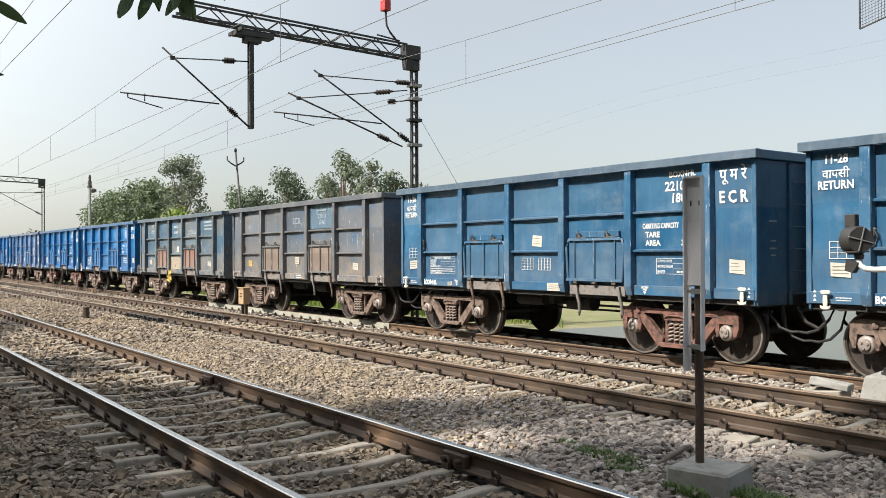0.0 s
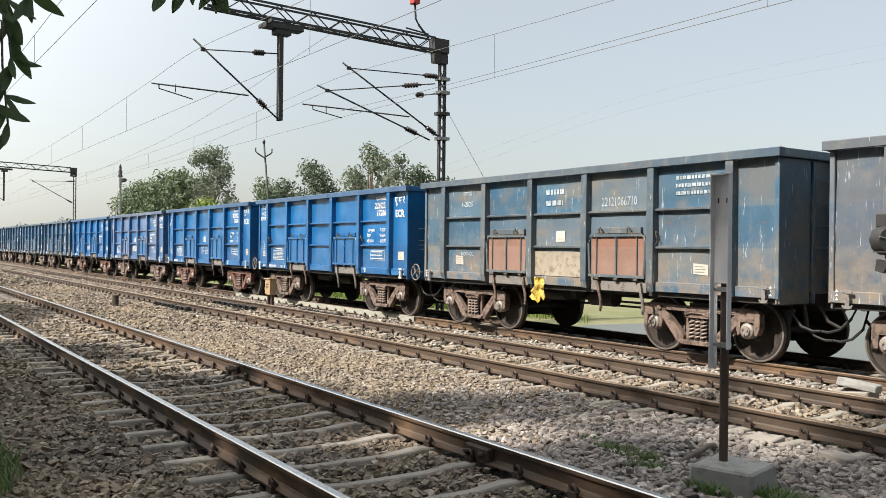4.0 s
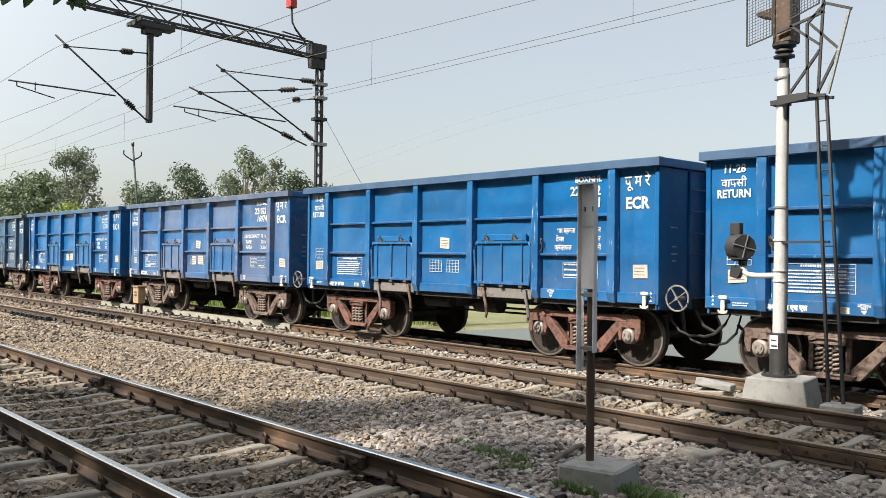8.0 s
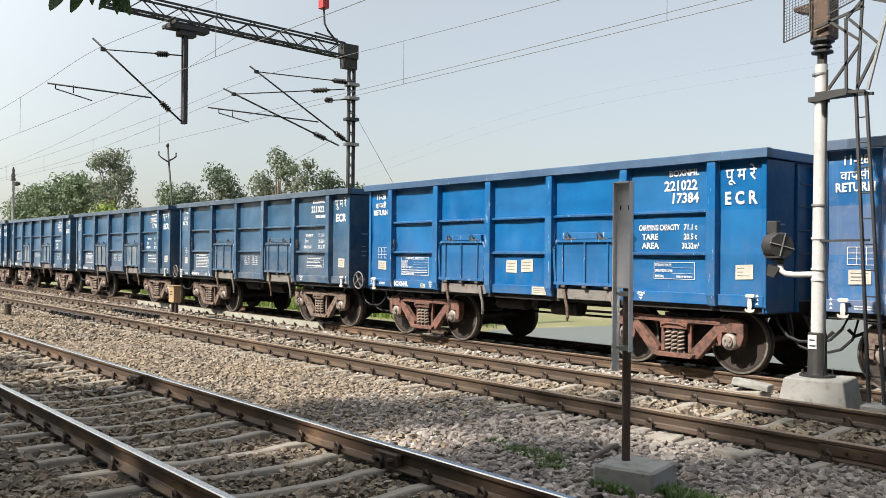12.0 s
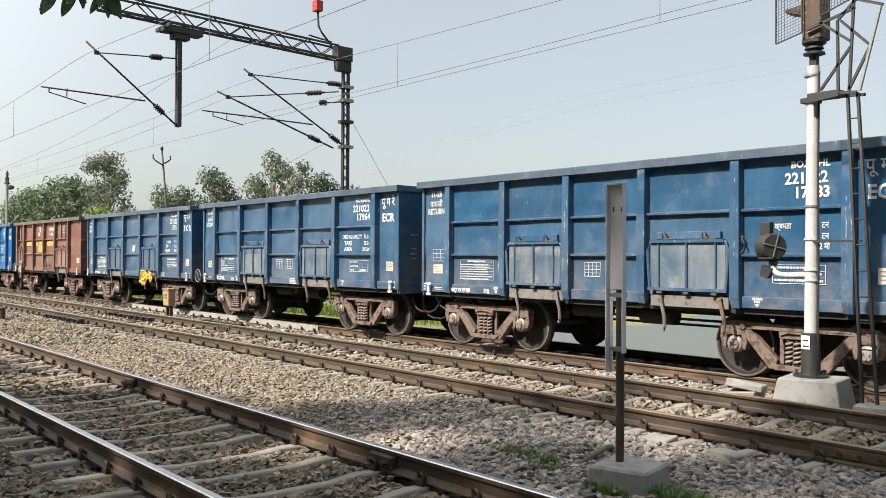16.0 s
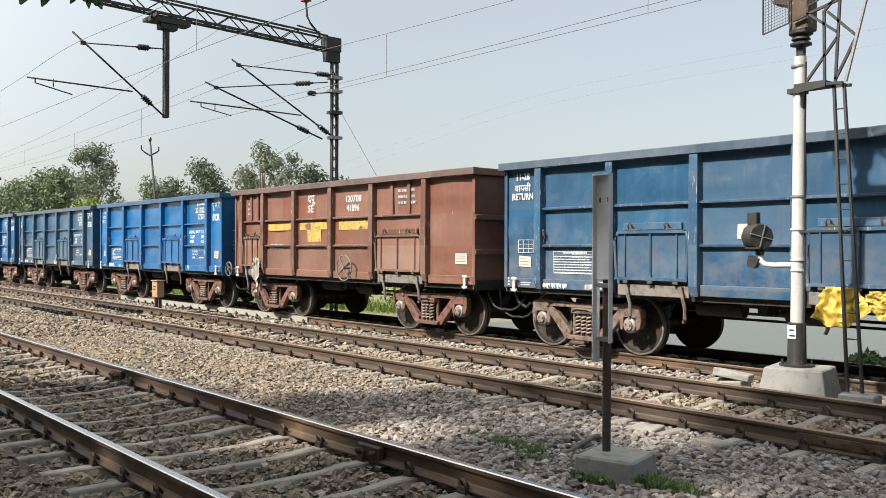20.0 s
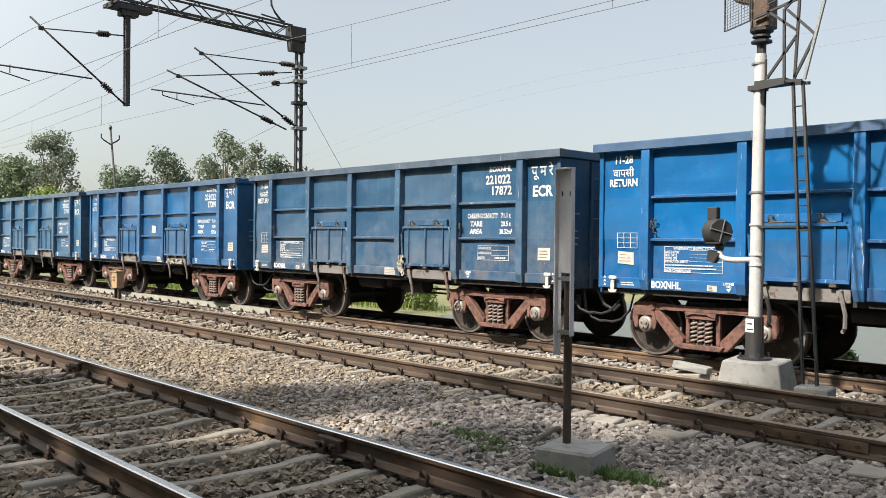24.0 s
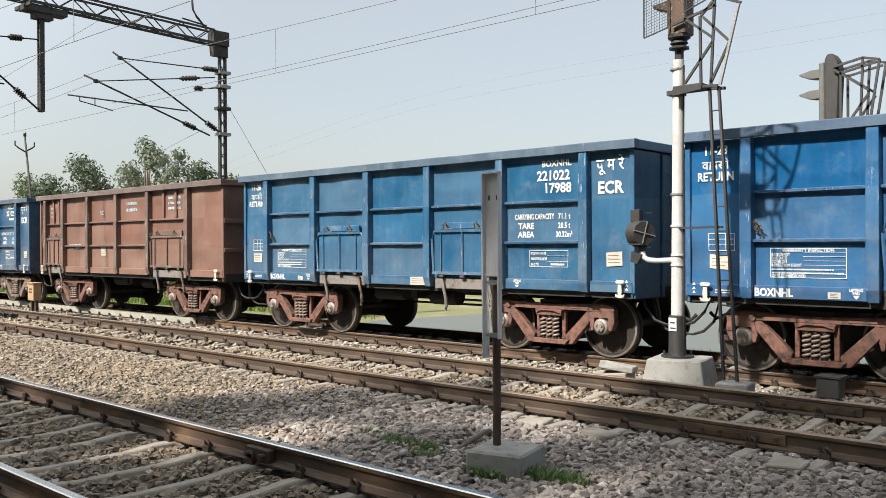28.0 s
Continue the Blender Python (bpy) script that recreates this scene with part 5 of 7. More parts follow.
def tree(name, x, y, z0, height, spread, seed, leaf, label, count=3600, size=0.30, lumps=13, bare=0.25, group="trees beyond the line"):
    rng = random.Random(seed)
    root = thing(name, (x, y, z0), label, "tree", group)
    trunk = bmesh.new()
    top = height * 0.55
    pts = [Vector((0, 0, 0))]
    for i in range(1, 6):
        pts.append(Vector((rng.uniform(-0.2, 0.2) * i * 0.4, rng.uniform(-0.2, 0.2) * i * 0.4, top * i / 5)))
    for i in range(5):
        r = height * 0.022
        bm_rod(trunk, pts[i], pts[i + 1], r * (1 - 0.14 * i), r * (1 - 0.14 * (i + 1)), 8, False)
    centres, radii = [], []
    for i in range(lumps):
        a = rng.uniform(0, math.tau)
        k = (i + 0.5) / lumps
        size_k = spread * rng.uniform(0.24, 0.44)
        h = height * (bare + (1.0 - bare) * k) - size_k
        out = (spread - size_k * 0.5) * math.sin(math.pi * min(0.90, k * 0.76 + 0.16)) ** 0.7 * math.sqrt(rng.uniform(0.15, 1.0))
        c = Vector((math.cos(a) * out, math.sin(a) * out, h))
        centres.append(c)
        radii.append(size_k)
        start = pts[min(5, 2 + int(3 * h / height))]
        mid = start.lerp(c, 0.55) + Vector((0, 0, -0.04 * height))
        bm_rod(trunk, start, mid, height * 0.010, height * 0.006, 6, False)
        bm_rod(trunk, mid, c, height * 0.006, height * 0.002, 6, False)
    part("trunk", trunk, BARK, root)
    me = leaf_cloud(centres, radii, count, size, seed)
    me.materials.append(leaf)
    piece("crown", me, root)


tree("broad_tree", -150, 40, -1, 10.5, 7.3, 11, LEAF_DARK, "dark dense broadleaf tree in haze", 7000, 0.30, 30, 0.05)
tree("broad_tree", -141, 37, -1, 13.5, 6.3, 1, LEAF_MID, "large rounded green tree beyond the train", 12000, 0.27, 44, 0.05)
tree("broad_tree", -130, 38, -1, 14.8, 6.1, 2, LEAF_MID, "large rounded green tree beyond the train", 12000, 0.26, 46, 0.05)
tree("broad_tree", -121, 38, -1, 13.6, 4.4, 12, LEAF_MID, "rounded green tree in a close row", 8000, 0.25, 34, 0.05)
tree("tall_tree", -115, 39, -1, 17.0, 3.8, 3, LEAF_GREY, "tall airy tree with a ragged crown", 7000, 0.22, 34, 0.15)
tree("bush_tree", -101, 33, -1, 8.8, 3.9, 4, LEAF_LIME, "low lime green bushy tree", 7000, 0.18, 30, 0.02)
tree("broad_tree", -98, 40, -1, 11.2, 4.8, 5, LEAF_MID, "rounded green tree with drooping foliage", 9000, 0.20, 34, 0.05)
tree("broad_tree", -90.5, 40, -1, 10.6, 4.4, 15, LEAF_DARK, "rounded green tree with drooping foliage", 8000, 0.20, 32, 0.05)
tree("dark_tree", -82, 39, -1, 12.2, 3.7, 6, LEAF_DARK, "dark green tree with separate foliage clumps", 5200, 0.19, 26, 0.22)
tree("dark_tree", -74, 39.5, -1, 10.4, 2.4, 16, LEAF_DARK, "narrow dark green tree in a close row", 3200, 0.18, 18, 0.1)
tree("tall_tree", -70.4, 39, -1, 12.8, 2.9, 7, LEAF_GREY, "tall airy grey-green tree with open crown", 4200, 0.17, 24, 0.2)
tree("tall_tree", -66.4, 39, -1, 11.4, 2.1, 17, LEAF_GREY, "slim grey-green tree with open crown", 2600, 0.17, 17, 0.2)
tree("dark_tree", -63.0, 39, -1, 10.2, 2.7, 8, LEAF_DARK, "dark green tree with separate foliage clumps", 4200, 0.17, 24, 0.1)
tree("dark_tree", -59.6, 40, -1, 8.8, 2.7, 9, LEAF_DARK, "low dark tree beside the mast", 4000, 0.17, 22, 0.05)
for i in range(9):
    tree("hedge_tree", -165 - 22 * i, 40 + 6 * (i % 3), -1, 8 + 2 * (i % 2), 8.0, 30 + i, LEAF_DARK, "far hedgerow tree in haze", 1400, 0.6, 9, 0.05, "far hedgerow")


def tuft_field(name, cx, cy, rx, ry, count, height, seed, leaf, label, group=""):
    """Grass or weeds: many bent blades on one patch."""
    rng = np.random.default_rng(seed)
    verts, faces = [], []
    for i in range(count):
        a, r = rng.uniform(0, math.tau), math.sqrt(rng.uniform(0, 1)) * (0.6 + 0.4 * rng.uniform())
        x, y = cx + rx * r * math.cos(a), cy + ry * r * math.sin(a)
        z = rail_bed(y)
        b, h = rng.uniform(0, math.tau), height * rng.uniform(0.4, 1.2)
        w = 0.0025 + 0.011 * h / 0.2
        dx, dy = math.cos(b) * h * 0.5, math.sin(b) * h * 0.5
        sx, sy = -math.sin(b) * w, math.cos(b) * w
        k = len(verts)
        verts += [(x - sx, y - sy, z), (x + sx, y + sy, z), (x + dx * 0.4 + sx * 0.8, y + dy * 0.4 + sy * 0.8, z + h * 0.7), (x + dx * 0.4 - sx * 0.8, y + dy * 0.4 - sy * 0.8, z + h * 0.7), (x + dx, y + dy, z + h)]
        faces += [(k, k + 1, k + 2, k + 3), (k + 3, k + 2, k + 4)]
    me = bpy.data.meshes.new(name)
    me.from_pydata(verts, [], faces)
    me.materials.append(leaf)
    tagged(piece(name, me), label, "grass", group, "stuff")


tuft_field("grass_patch", -5.45, 5.62, 0.42, 0.20, 1500, 0.085, 1, GRASS, "low green grass among the ballast stones")
tuft_field("grass_patch", -5.02, 5.40, 0.22, 0.12, 420, 0.075, 2, GRASS, "thin green grass among the ballast stones")
tuft_field("grass_patch", -6.05, 5.78, 0.22, 0.10, 160, 0.07, 4, GRASS, "sparse dry grass among the ballast stones")
tuft_field("grass_patch", -4.22, 5.20, 0.24, 0.07, 260, 0.11, 9, GRASS, "green grass at the foot of the concrete footing")
tuft_field("grass_patch", -3.82, 5.52, 0.34, 0.17, 1300, 0.095, 3, GRASS, "green grass beside the concrete footing")
tuft_field("grass_patch", -8.2, 0.75, 1.4, 0.35, 2200, 0.16, 5, GRASS, "lush green grass at the edge of the ballast")
tuft_field("weed_patch", -42, 21.0, 21, 1.6, 9000, 0.40, 6, LEAF_LIME, "sunlit weeds and grass beyond the train", "weeds beyond the train")
tuft_field("weed_patch", -8.5, 16.9, 1.2, 0.25, 220, 0.28, 7, GRASS, "green weeds at the edge of the pond", "weeds beyond the train")
tuft_field("weed_patch", -4.6, 16.8, 0.8, 0.25, 180, 0.32, 8, GRASS, "green weeds at the edge of the pond", "weeds beyond the train")


def bush(x, y, z, r, seed, leaf):
    rng = random.Random(seed)
    root = thing("bush", (x, y, z), "leafy sunlit green bush beyond the train", "bush", "bushes beyond the train")
    cs = [(rng.uniform(-r, r), rng.uniform(-r, r) * 0.5, rng.uniform(0.2, 1.0) * r) for _ in range(7)]
    me = leaf_cloud(cs, [r * 0.5] * 7, 1500, 0.09, seed)
    me.materials.append(leaf)
    piece("crown", me, root)
    for c in cs:
        bm = bmesh.new()
        bm_rod(bm, (0, 0, -0.1), c, 0.025, 0.008, 5, False)
        part("stem", bm, BARK, root)


for i, (x, y, r) in enumerate(((-24.5, 21.4, 1.0), (-27.0, 22.0, 1.2), (-31.0, 21.6, 1.0), (-35, 22.4, 1.3), (-40, 22.5, 1.2), (-50, 23, 1.4))):
    bush(x, y, -0.95, r, 50 + i, LEAF_LIME)


bush(-7.1, 16.9, -0.90, 0.42, 61, GRASS)
bush(-4.2, 16.8, -0.90, 0.30, 62, GRASS)


def leaf_mesh(length, width, bend, seed):
    """One lance-shaped leaf with a keel."""
    rng = random.Random(seed)
    bm = bmesh.new()
    n = 7
    rows = []
    for i in range(n + 1):
        k = i / n
        w = width * math.sin(math.pi * min(1, k * 0.92 + 0.06)) ** 0.8 * 0.5
        z = -bend * k * k
        wav = rng.uniform(-0.05, 0.05) * width
        rows.append([bm.verts.new((length * k, -w, z + wav)), bm.verts.new((length * k, 0, z - 0.1 * width)), bm.verts.new((length * k, w, z - wav))])
    for a, b in zip(rows, rows[1:]):
        for j in range(2):
            f = bm.faces.new((a[j], a[j + 1], b[j + 1], b[j]))
            f.smooth = True
    return mesh_of("leaf", bm, LEAF_NEAR)


def overhang():
    """A near tree, out of sight itself, whose twigs hang into view."""
    root = thing("overhanging_tree", (-2.2, -2.6, -0.5), "near tree whose leafy twigs hang down", "tree")
    here = Vector((-2.2, -2.6, -0.5))
    rng = random.Random(5)
    leaves = [leaf_mesh(0.125, 0.031, 0.02, 1), leaf_mesh(0.095, 0.026, 0.03, 2), leaf_mesh(0.14, 0.042, 0.015, 3)]
    bm = bmesh.new()
    bm_tube(bm, [(0, 0, -0.1), (0.05, 0.1, 1.6), (-0.1, 0.35, 2.9), (-0.35, 1.1, 3.9), (-0.7, 2.1, 4.25), (-1.0, 2.9, 4.2)], 0.07, 8)
    part("trunk", bm, BARK, root)
    # each twig: where it leaves the branch, its bend, its end, its leaves
    twigs = [((-3.2, 0.3, 3.70), (-3.40, 0.36, 2.60), (-3.40, 0.36, 2.34), 17), ((-3.2, 0.3, 3.70), (-3.42, 0.40, 2.45), (-3.39, 0.42, 2.18), 14), ((-3.40, 0.37, 2.36), (-3.40, 0.39, 2.20), (-3.40, 0.411, 1.98), 6),
             ((-3.40, 0.36, 2.40), (-3.42, 0.30, 2.24), (-3.40, 0.36, 2.03), 6), ((-3.2, 0.3, 3.70), (-3.42, 0.28, 2.50), (-3.40, 0.27, 2.28), 9), ((-3.2, 0.3, 3.70), (-3.40, 0.46, 2.60), (-3.40, 0.47, 2.45), 4),
             ((-3.2, 0.3, 3.70), (-3.22, 0.88, 2.66), (-3.20, 0.90, 2.525), 10), ((-3.2, 0.3, 3.70), (-3.20, 0.98, 2.66), (-3.20, 0.97, 2.525), 9), ((-3.2, 0.3, 3.70), (-3.20, 1.08, 2.68), (-3.20, 1.07, 2.555), 9), ((-3.2, 0.3, 3.70), (-3.20, 1.14, 2.70), (-3.20, 1.13, 2.58), 7)]
    for a, b, e, n in twigs:
        pts = [Vector(a) - here, Vector(a).lerp(Vector(b), 0.6) + Vector((0.04, 0, 0.08)) - here, Vector(b) - here, Vector(e) - here]
        bm = bmesh.new()
        bm_tube(bm, pts, 0.004, 5)
        part("twig", bm, BARK, root)
        for j in range(n):
            k = 1.0 if j == 0 else rng.uniform(-0.1, 1.0)
            p = pts[2].lerp(pts[3], k)
            lean = rng.uniform(-0.5, 1.35) if k < 0.95 else -0.45
            d = Vector((rng.uniform(-0.3, 0.3), math.sin(lean), -math.cos(lean))).normalized()
            side = d.cross(Vector((1, rng.uniform(-0.7, 0.7), rng.uniform(-0.5, 0.5)))).normalized()
            m = Matrix((d, side, d.cross(side))).transposed().to_4x4()
            m.translation = p
            piece("leaf", rng.choice(leaves), root, m)


overhang()
# unseen trees at the camera's back, placed so their shade covers the near track
rows_of_shade = [(-48 + 4.9 * i, -15 - 0.8 * (i % 2), 19.4 + 0.4 * (i % 3), 4.6, 0.12, 5600) for i in range(7)]
rows_of_shade += [(-14.2, -11.0, 14.4, 3.4, 0.12, 4200), (-11.6, -9.5, 14.6, 3.0, 0.2, 1800), (-8.8, -9.0, 17.6, 2.8, 0.4, 700)]
rows_of_shade += [(-6.2, -9.0, 15.2, 3.0, 0.3, 1500), (-2.4, -9.0, 15.6, 3.2, 0.3, 1700), (-4.9, -9.6, 22.4, 3.0, 0.80, 600), (-1.8, -9.6, 23.0, 3.4, 0.78, 1000), (1.5, -10, 23.5, 4.2, 0.5, 2300), (6.5, -11, 24.0, 4.6, 0.3, 5200), (12.5, -12, 24.0, 4.6, 0.12, 5200)]
rows_of_shade += [(-9.6, -11.5, 14.9, 3.0, 0.12, 3600), (-5.6, -12, 15.2, 3.0, 0.12, 3600), (-1.6, -11.5, 14.9, 3.0, 0.12, 3600)]
for i, (x, y, h, s, bare, count) in enumerate(rows_of_shade):
    tree("shade_tree", x, y, -0.55, h, s, 70 + i, LEAF_SHADE, "tall leafy tree, unseen, added behind the viewpoint to cast shade", count, 0.42, 26, bare, "trees behind the viewpoint")
# more unseen trees, added at the right to keep skylight off the wagon ends
for i, (x, y, h) in enumerate(((9.5, -5.5, 19), (16, -4, 21), (23, -3, 21), (31, -2.5, 22))):
    tree("shade_tree", x, y, -0.55, h, 5.2, 90 + i, LEAF_SHADE, "tall leafy tree, unseen, added behind the viewpoint to cast shade", 5200, 0.42, 26, 0.10, "trees behind the viewpoint")


# ---- the goods train ----
PITCH, HALF, TOPZ = 10.963, 5.13, 3.442
SIDE_Y, PLATE_Y = -1.565, -1.420
BOGIE_X, WHEEL_R = 3.31, 0.50


def train_place(t):
    """Where the leading end of the reference wagon stands along the track."""
    u = t / 10
    return ((((0.14988 * u - 1.43889) * u + 4.26747) * u - 2.40288) * u + 54.90313) * u - 8.06587


def dent(seed, x, z, bays, z0=1.24, z1=3.308):
    """How far the plating stands out or in at a spot."""
    edge = min(1.0, min((abs(x - b) for b in bays), default=1.0) / 0.5)
    edge *= min(1, min(abs(z - v) for v in (z0, 1.88, 2.55, z1)) / 0.22)
    d = noise.noise(Vector((x * 1.1, z * 1.6, seed * 7.3))) * 0.045 + noise.noise(Vector((x * 3.1, z * 3.4, seed * 3.1))) * 0.012
    return min(0.018, max(-0.028, d * edge))


SHEET_NX, SHEET_NZ, SHEET_HALF = 72, 16, 5.06


def sheet_out(seed, x, z, bays, z0=1.24, z1=3.308):
    """The plating's stand-out between the corners of its facets."""
    u = min(SHEET_NX - 1e-6, max(0.0, (x + SHEET_HALF) / (2 * SHEET_HALF) * SHEET_NX))
    v = min(SHEET_NZ - 1e-6, max(0.0, (z - z0) / (z1 - z0) * SHEET_NZ))
    i, j = int(u), int(v)
    fu, fv = u - i, v - j
    at = lambda a, b: dent(seed, -SHEET_HALF + 2 * SHEET_HALF * a / SHEET_NX, z0 + (z1 - z0) * b / SHEET_NZ, bays)
    return (at(i, j) * (1 - fu) + at(i + 1, j) * fu) * (1 - fv) + (at(i, j + 1) * (1 - fu) + at(i + 1, j + 1) * fu) * fv


def side_sheet(seed, half=5.06, z0=1.24, z1=3.308, bays=()):
    """The side plating, bulged and dented between its ribs."""
    bm = bmesh.new()
    nx, nz = SHEET_NX, SHEET_NZ
    rows = []
    for i in range(nx + 1):
        x = -half + 2 * half * i / nx
        row = []
        for j in range(nz + 1):
            z = z0 + (z1 - z0) * j / nz
            row.append(bm.verts.new((x, PLATE_Y - 0.002 - dent(seed, x, z, bays), z)))
        rows.append(row)
    for i in range(nx):
        for j in range(nz):
            f = bm.faces.new((rows[i][j], rows[i + 1][j], rows[i + 1][j + 1], rows[i][j + 1]))
            f.smooth = True
    back = [bm.verts.new((x, PLATE_Y + 0.03, z)) for x, z in ((-half, z0), (half, z0), (half, z1), (-half, z1))]
    bm.faces.new(back[::-1])
    bm.faces.new([r[0] for r in rows][::-1] + [back[0], back[1]])
    bm.faces.new([r[-1] for r in rows] + [back[2], back[3]])
    bm.faces.new(rows[0][::1] + [back[3], back[0]])
    bm.faces.new(rows[-1][::-1] + [back[1], back[2]])
    return mesh_of("side_wall", bm)


STANCHIONS = {"nhl": (-4.13, -2.50, -0.86, 0.79, 2.50, 4.19), "old": (-4.55, -3.35, -1.75, -0.05, 1.65, 3.55)}
DOORS = {"nhl": ((-2.34, -1.0), (0.96, 2.34)), "old": ((-4.42, -3.48), (1.85, 3.40))}
SHEETS = {k: [side_sheet(s + 1, bays=STANCHIONS[k]) for s in range(3)] for k in STANCHIONS}


def box_mesh(name, x0, x1, y0, y1, z0, z1, bevel=0.008):
    bm = bmesh.new()
    bm_box(bm, x0, x1, y0, y1, z0, z1)
    return mesh_of(name, bm, None, bevel)


def stanchion_mesh(low):
    """A pressed rib: deep at the foot, slimmer at the top, with a gusset."""
    bm = bmesh.new()
    secs = [(low, 0.070, 0.090), (low + 0.16, 0.085, 0.140), (2.4, 0.085, 0.140), (3.24, 0.080, 0.132), (3.302, 0.080, 0.126)]
    rings = [[bm.verts.new(p) for p in ((-w, PLATE_Y + 0.004, z), (-w * 0.95, PLATE_Y - d, z), (w * 0.95, PLATE_Y - d, z), (w, PLATE_Y + 0.004, z))] for z, w, d in secs]
    for a, b in zip(rings, rings[1:]):
        for k in range(4):
            bm.faces.new((a[k], a[(k + 1) % 4], b[(k + 1) % 4], b[k]))
    bm.faces.new(rings[0][::-1])
    bm.faces.new(rings[-1])
    return mesh_of("stanchion", bm, None, 0.006)


def mid_rail_mesh(length, sag=0.0):
    bm = bmesh.new()
    n = 6
    rings = []
    for i in range(n + 1):
        x = -length / 2 + length * i / n
        s = sag * math.sin(math.pi * i / n) * math.sin(3.1 * i)
        rings.append([bm.verts.new((x, y, z + s)) for y, z in ((PLATE_Y + 0.004, -0.035), (PLATE_Y - 0.080, -0.020), (PLATE_Y - 0.084, 0.012), (PLATE_Y + 0.004, 0.028))])
    for a, b in zip(rings, rings[1:]):
        for k in range(4):
            bm.faces.new((a[k], a[(k + 1) % 4], b[(k + 1) % 4], b[k]))
    bm.faces.new(rings[0][::-1])
    bm.faces.new(rings[-1])
    return mesh_of("mid_rail", bm)


def wheelset_mesh():
    bm = bmesh.new()
    for s in (-1, 1):
        m = Matrix.Translation((0, s * 0.80, 0)) @ Matrix.Rotation(radians(-90 * s), 4, "X")
        bm_lathe(bm, [(0.06, -0.02), (0.525, -0.012), (0.530, 0.012), (WHEEL_R + 0.004, 0.035), (WHEEL_R - 0.004, 0.130), (0.435, 0.135), (0.425, 0.105), (0.30, 0.075), (0.16, 0.095), (0.13, 0.150), (0.085, 0.155)], m, 36)
    bm_rod(bm, (0, -1.22, 0), (0, 1.22, 0), 0.085, seg=14)
    for s in (-1, 1):
        for k in range(2):
            a = math.pi * k + 0.6
            bm_rod(bm, (0.36 * math.cos(a), s * 0.865, 0.36 * math.sin(a)), (0.36 * math.cos(a), s * 0.893, 0.36 * math.sin(a)), 0.022, seg=8)
    return mesh_of("wheelset", bm, WHEEL)


def tyre_mesh(s):
    """The bright worn ring on the outer face of a wheel."""
    bm = bmesh.new()
    m = Matrix.Translation((0, s * 0.80, 0)) @ Matrix.Rotation(radians(-90 * s), 4, "X")
    bm_lathe(bm, [(WHEEL_R + 0.005, 0.06), (WHEEL_R - 0.001, 0.132), (0.470, 0.138), (0.468, 0.130)], m, 36)
    bmesh.ops.delete(bm, geom=[f for f in bm.faces if len(f.verts) > 4], context="FACES_ONLY")
    return mesh_of("tyre", bm, TYRE)


def side_frame_mesh():
    """The cast three-piece side frame: bowed top chord, slanting members and a spring seat."""
    bm = bmesh.new()
    y0, y1 = -1.215, -1.075
    top = [(-1.24, 0.74), (-1.25, 0.80), (-1.19, 0.865), (-1.0, 0.885), (-0.6, 0.865), (0, 0.845), (0.6, 0.865), (1.0, 0.885), (1.19, 0.865), (1.25, 0.80), (1.24, 0.74), (1.0, 0.760), (0.6, 0.765), (0, 0.765), (-0.6, 0.765), (-1.0, 0.760)]
    bm_prism(bm, top, y0, y1)
    for s in (-1, 1):
        bm_prism(bm, [(s * 1.24, 0.76), (s * 1.25, 0.60), (s * 1.20, 0.46), (s * 1.14, 0.45), (s * 1.14, 0.67), (s * 0.87, 0.67), (s * 0.87, 0.45), (s * 0.82, 0.44), (s * 0.79, 0.55), (s * 0.84, 0.76)], y0, y1)
        bm_prism(bm, [(s * 0.95, 0.765), (s * 0.75, 0.765), (s * 0.31, 0.335), (s * 0.33, 0.19), (s * 0.44, 0.195)], y0 + 0.01, y1 - 0.01)
        bm_prism(bm, [(s * 0.29, 0.765), (s * 0.22, 0.765), (s * 0.225, 0.27), (s * 0.295, 0.27)], y0 + 0.05, y1 - 0.015)
    bm_prism(bm, [(-0.40, 0.265), (0.40, 0.265), (0.33, 0.185), (-0.33, 0.185)], y0 - 0.03, y1 + 0.03)
    bm_prism(bm, [(-0.27, 0.76), (0.27, 0.76), (0.25, 0.655), (-0.25, 0.655)], y0 - 0.035, y1 + 0.20)
    bm_tube(bm, [(-0.24, y0 - 0.045, 0.70), (-0.12, y0 - 0.06, 0.745), (0.12, y0 - 0.06, 0.745), (0.24, y0 - 0.045, 0.70)], 0.014, 5)
    bm_rod(bm, (-0.86, y0, 0.80), (-0.86, y0 - 0.02, 0.80), 0.055, seg=12)
    bm_box(bm, 0.42, 0.78, y0 - 0.008, y0 + 0.01, 0.785, 0.825)
    return mesh_of("side_frame", bm, None, 0.018)


def spring_mesh():
    """A stout outer coil."""
    bm = bmesh.new()
    turns, seg = 5.5, 66
    pts = [(0.046 * math.cos(math.tau * turns * i / seg), -1.195 + 0.046 * math.sin(math.tau * turns * i / seg), 0.28 + 0.36 * i / seg) for i in range(seg + 1)]
    bm_tube(bm, pts, 0.0185, 6)
    return mesh_of("spring", bm, SPRING)


def spring_core_mesh():
    # plain dark rod, added as the shade within the coil to block the view through
    bm = bmesh.new()
    bm_rod(bm, (0, -1.195, 0.27), (0, -1.195, 0.65), 0.036, seg=10)
    return mesh_of("inner_spring", bm, UNDER)


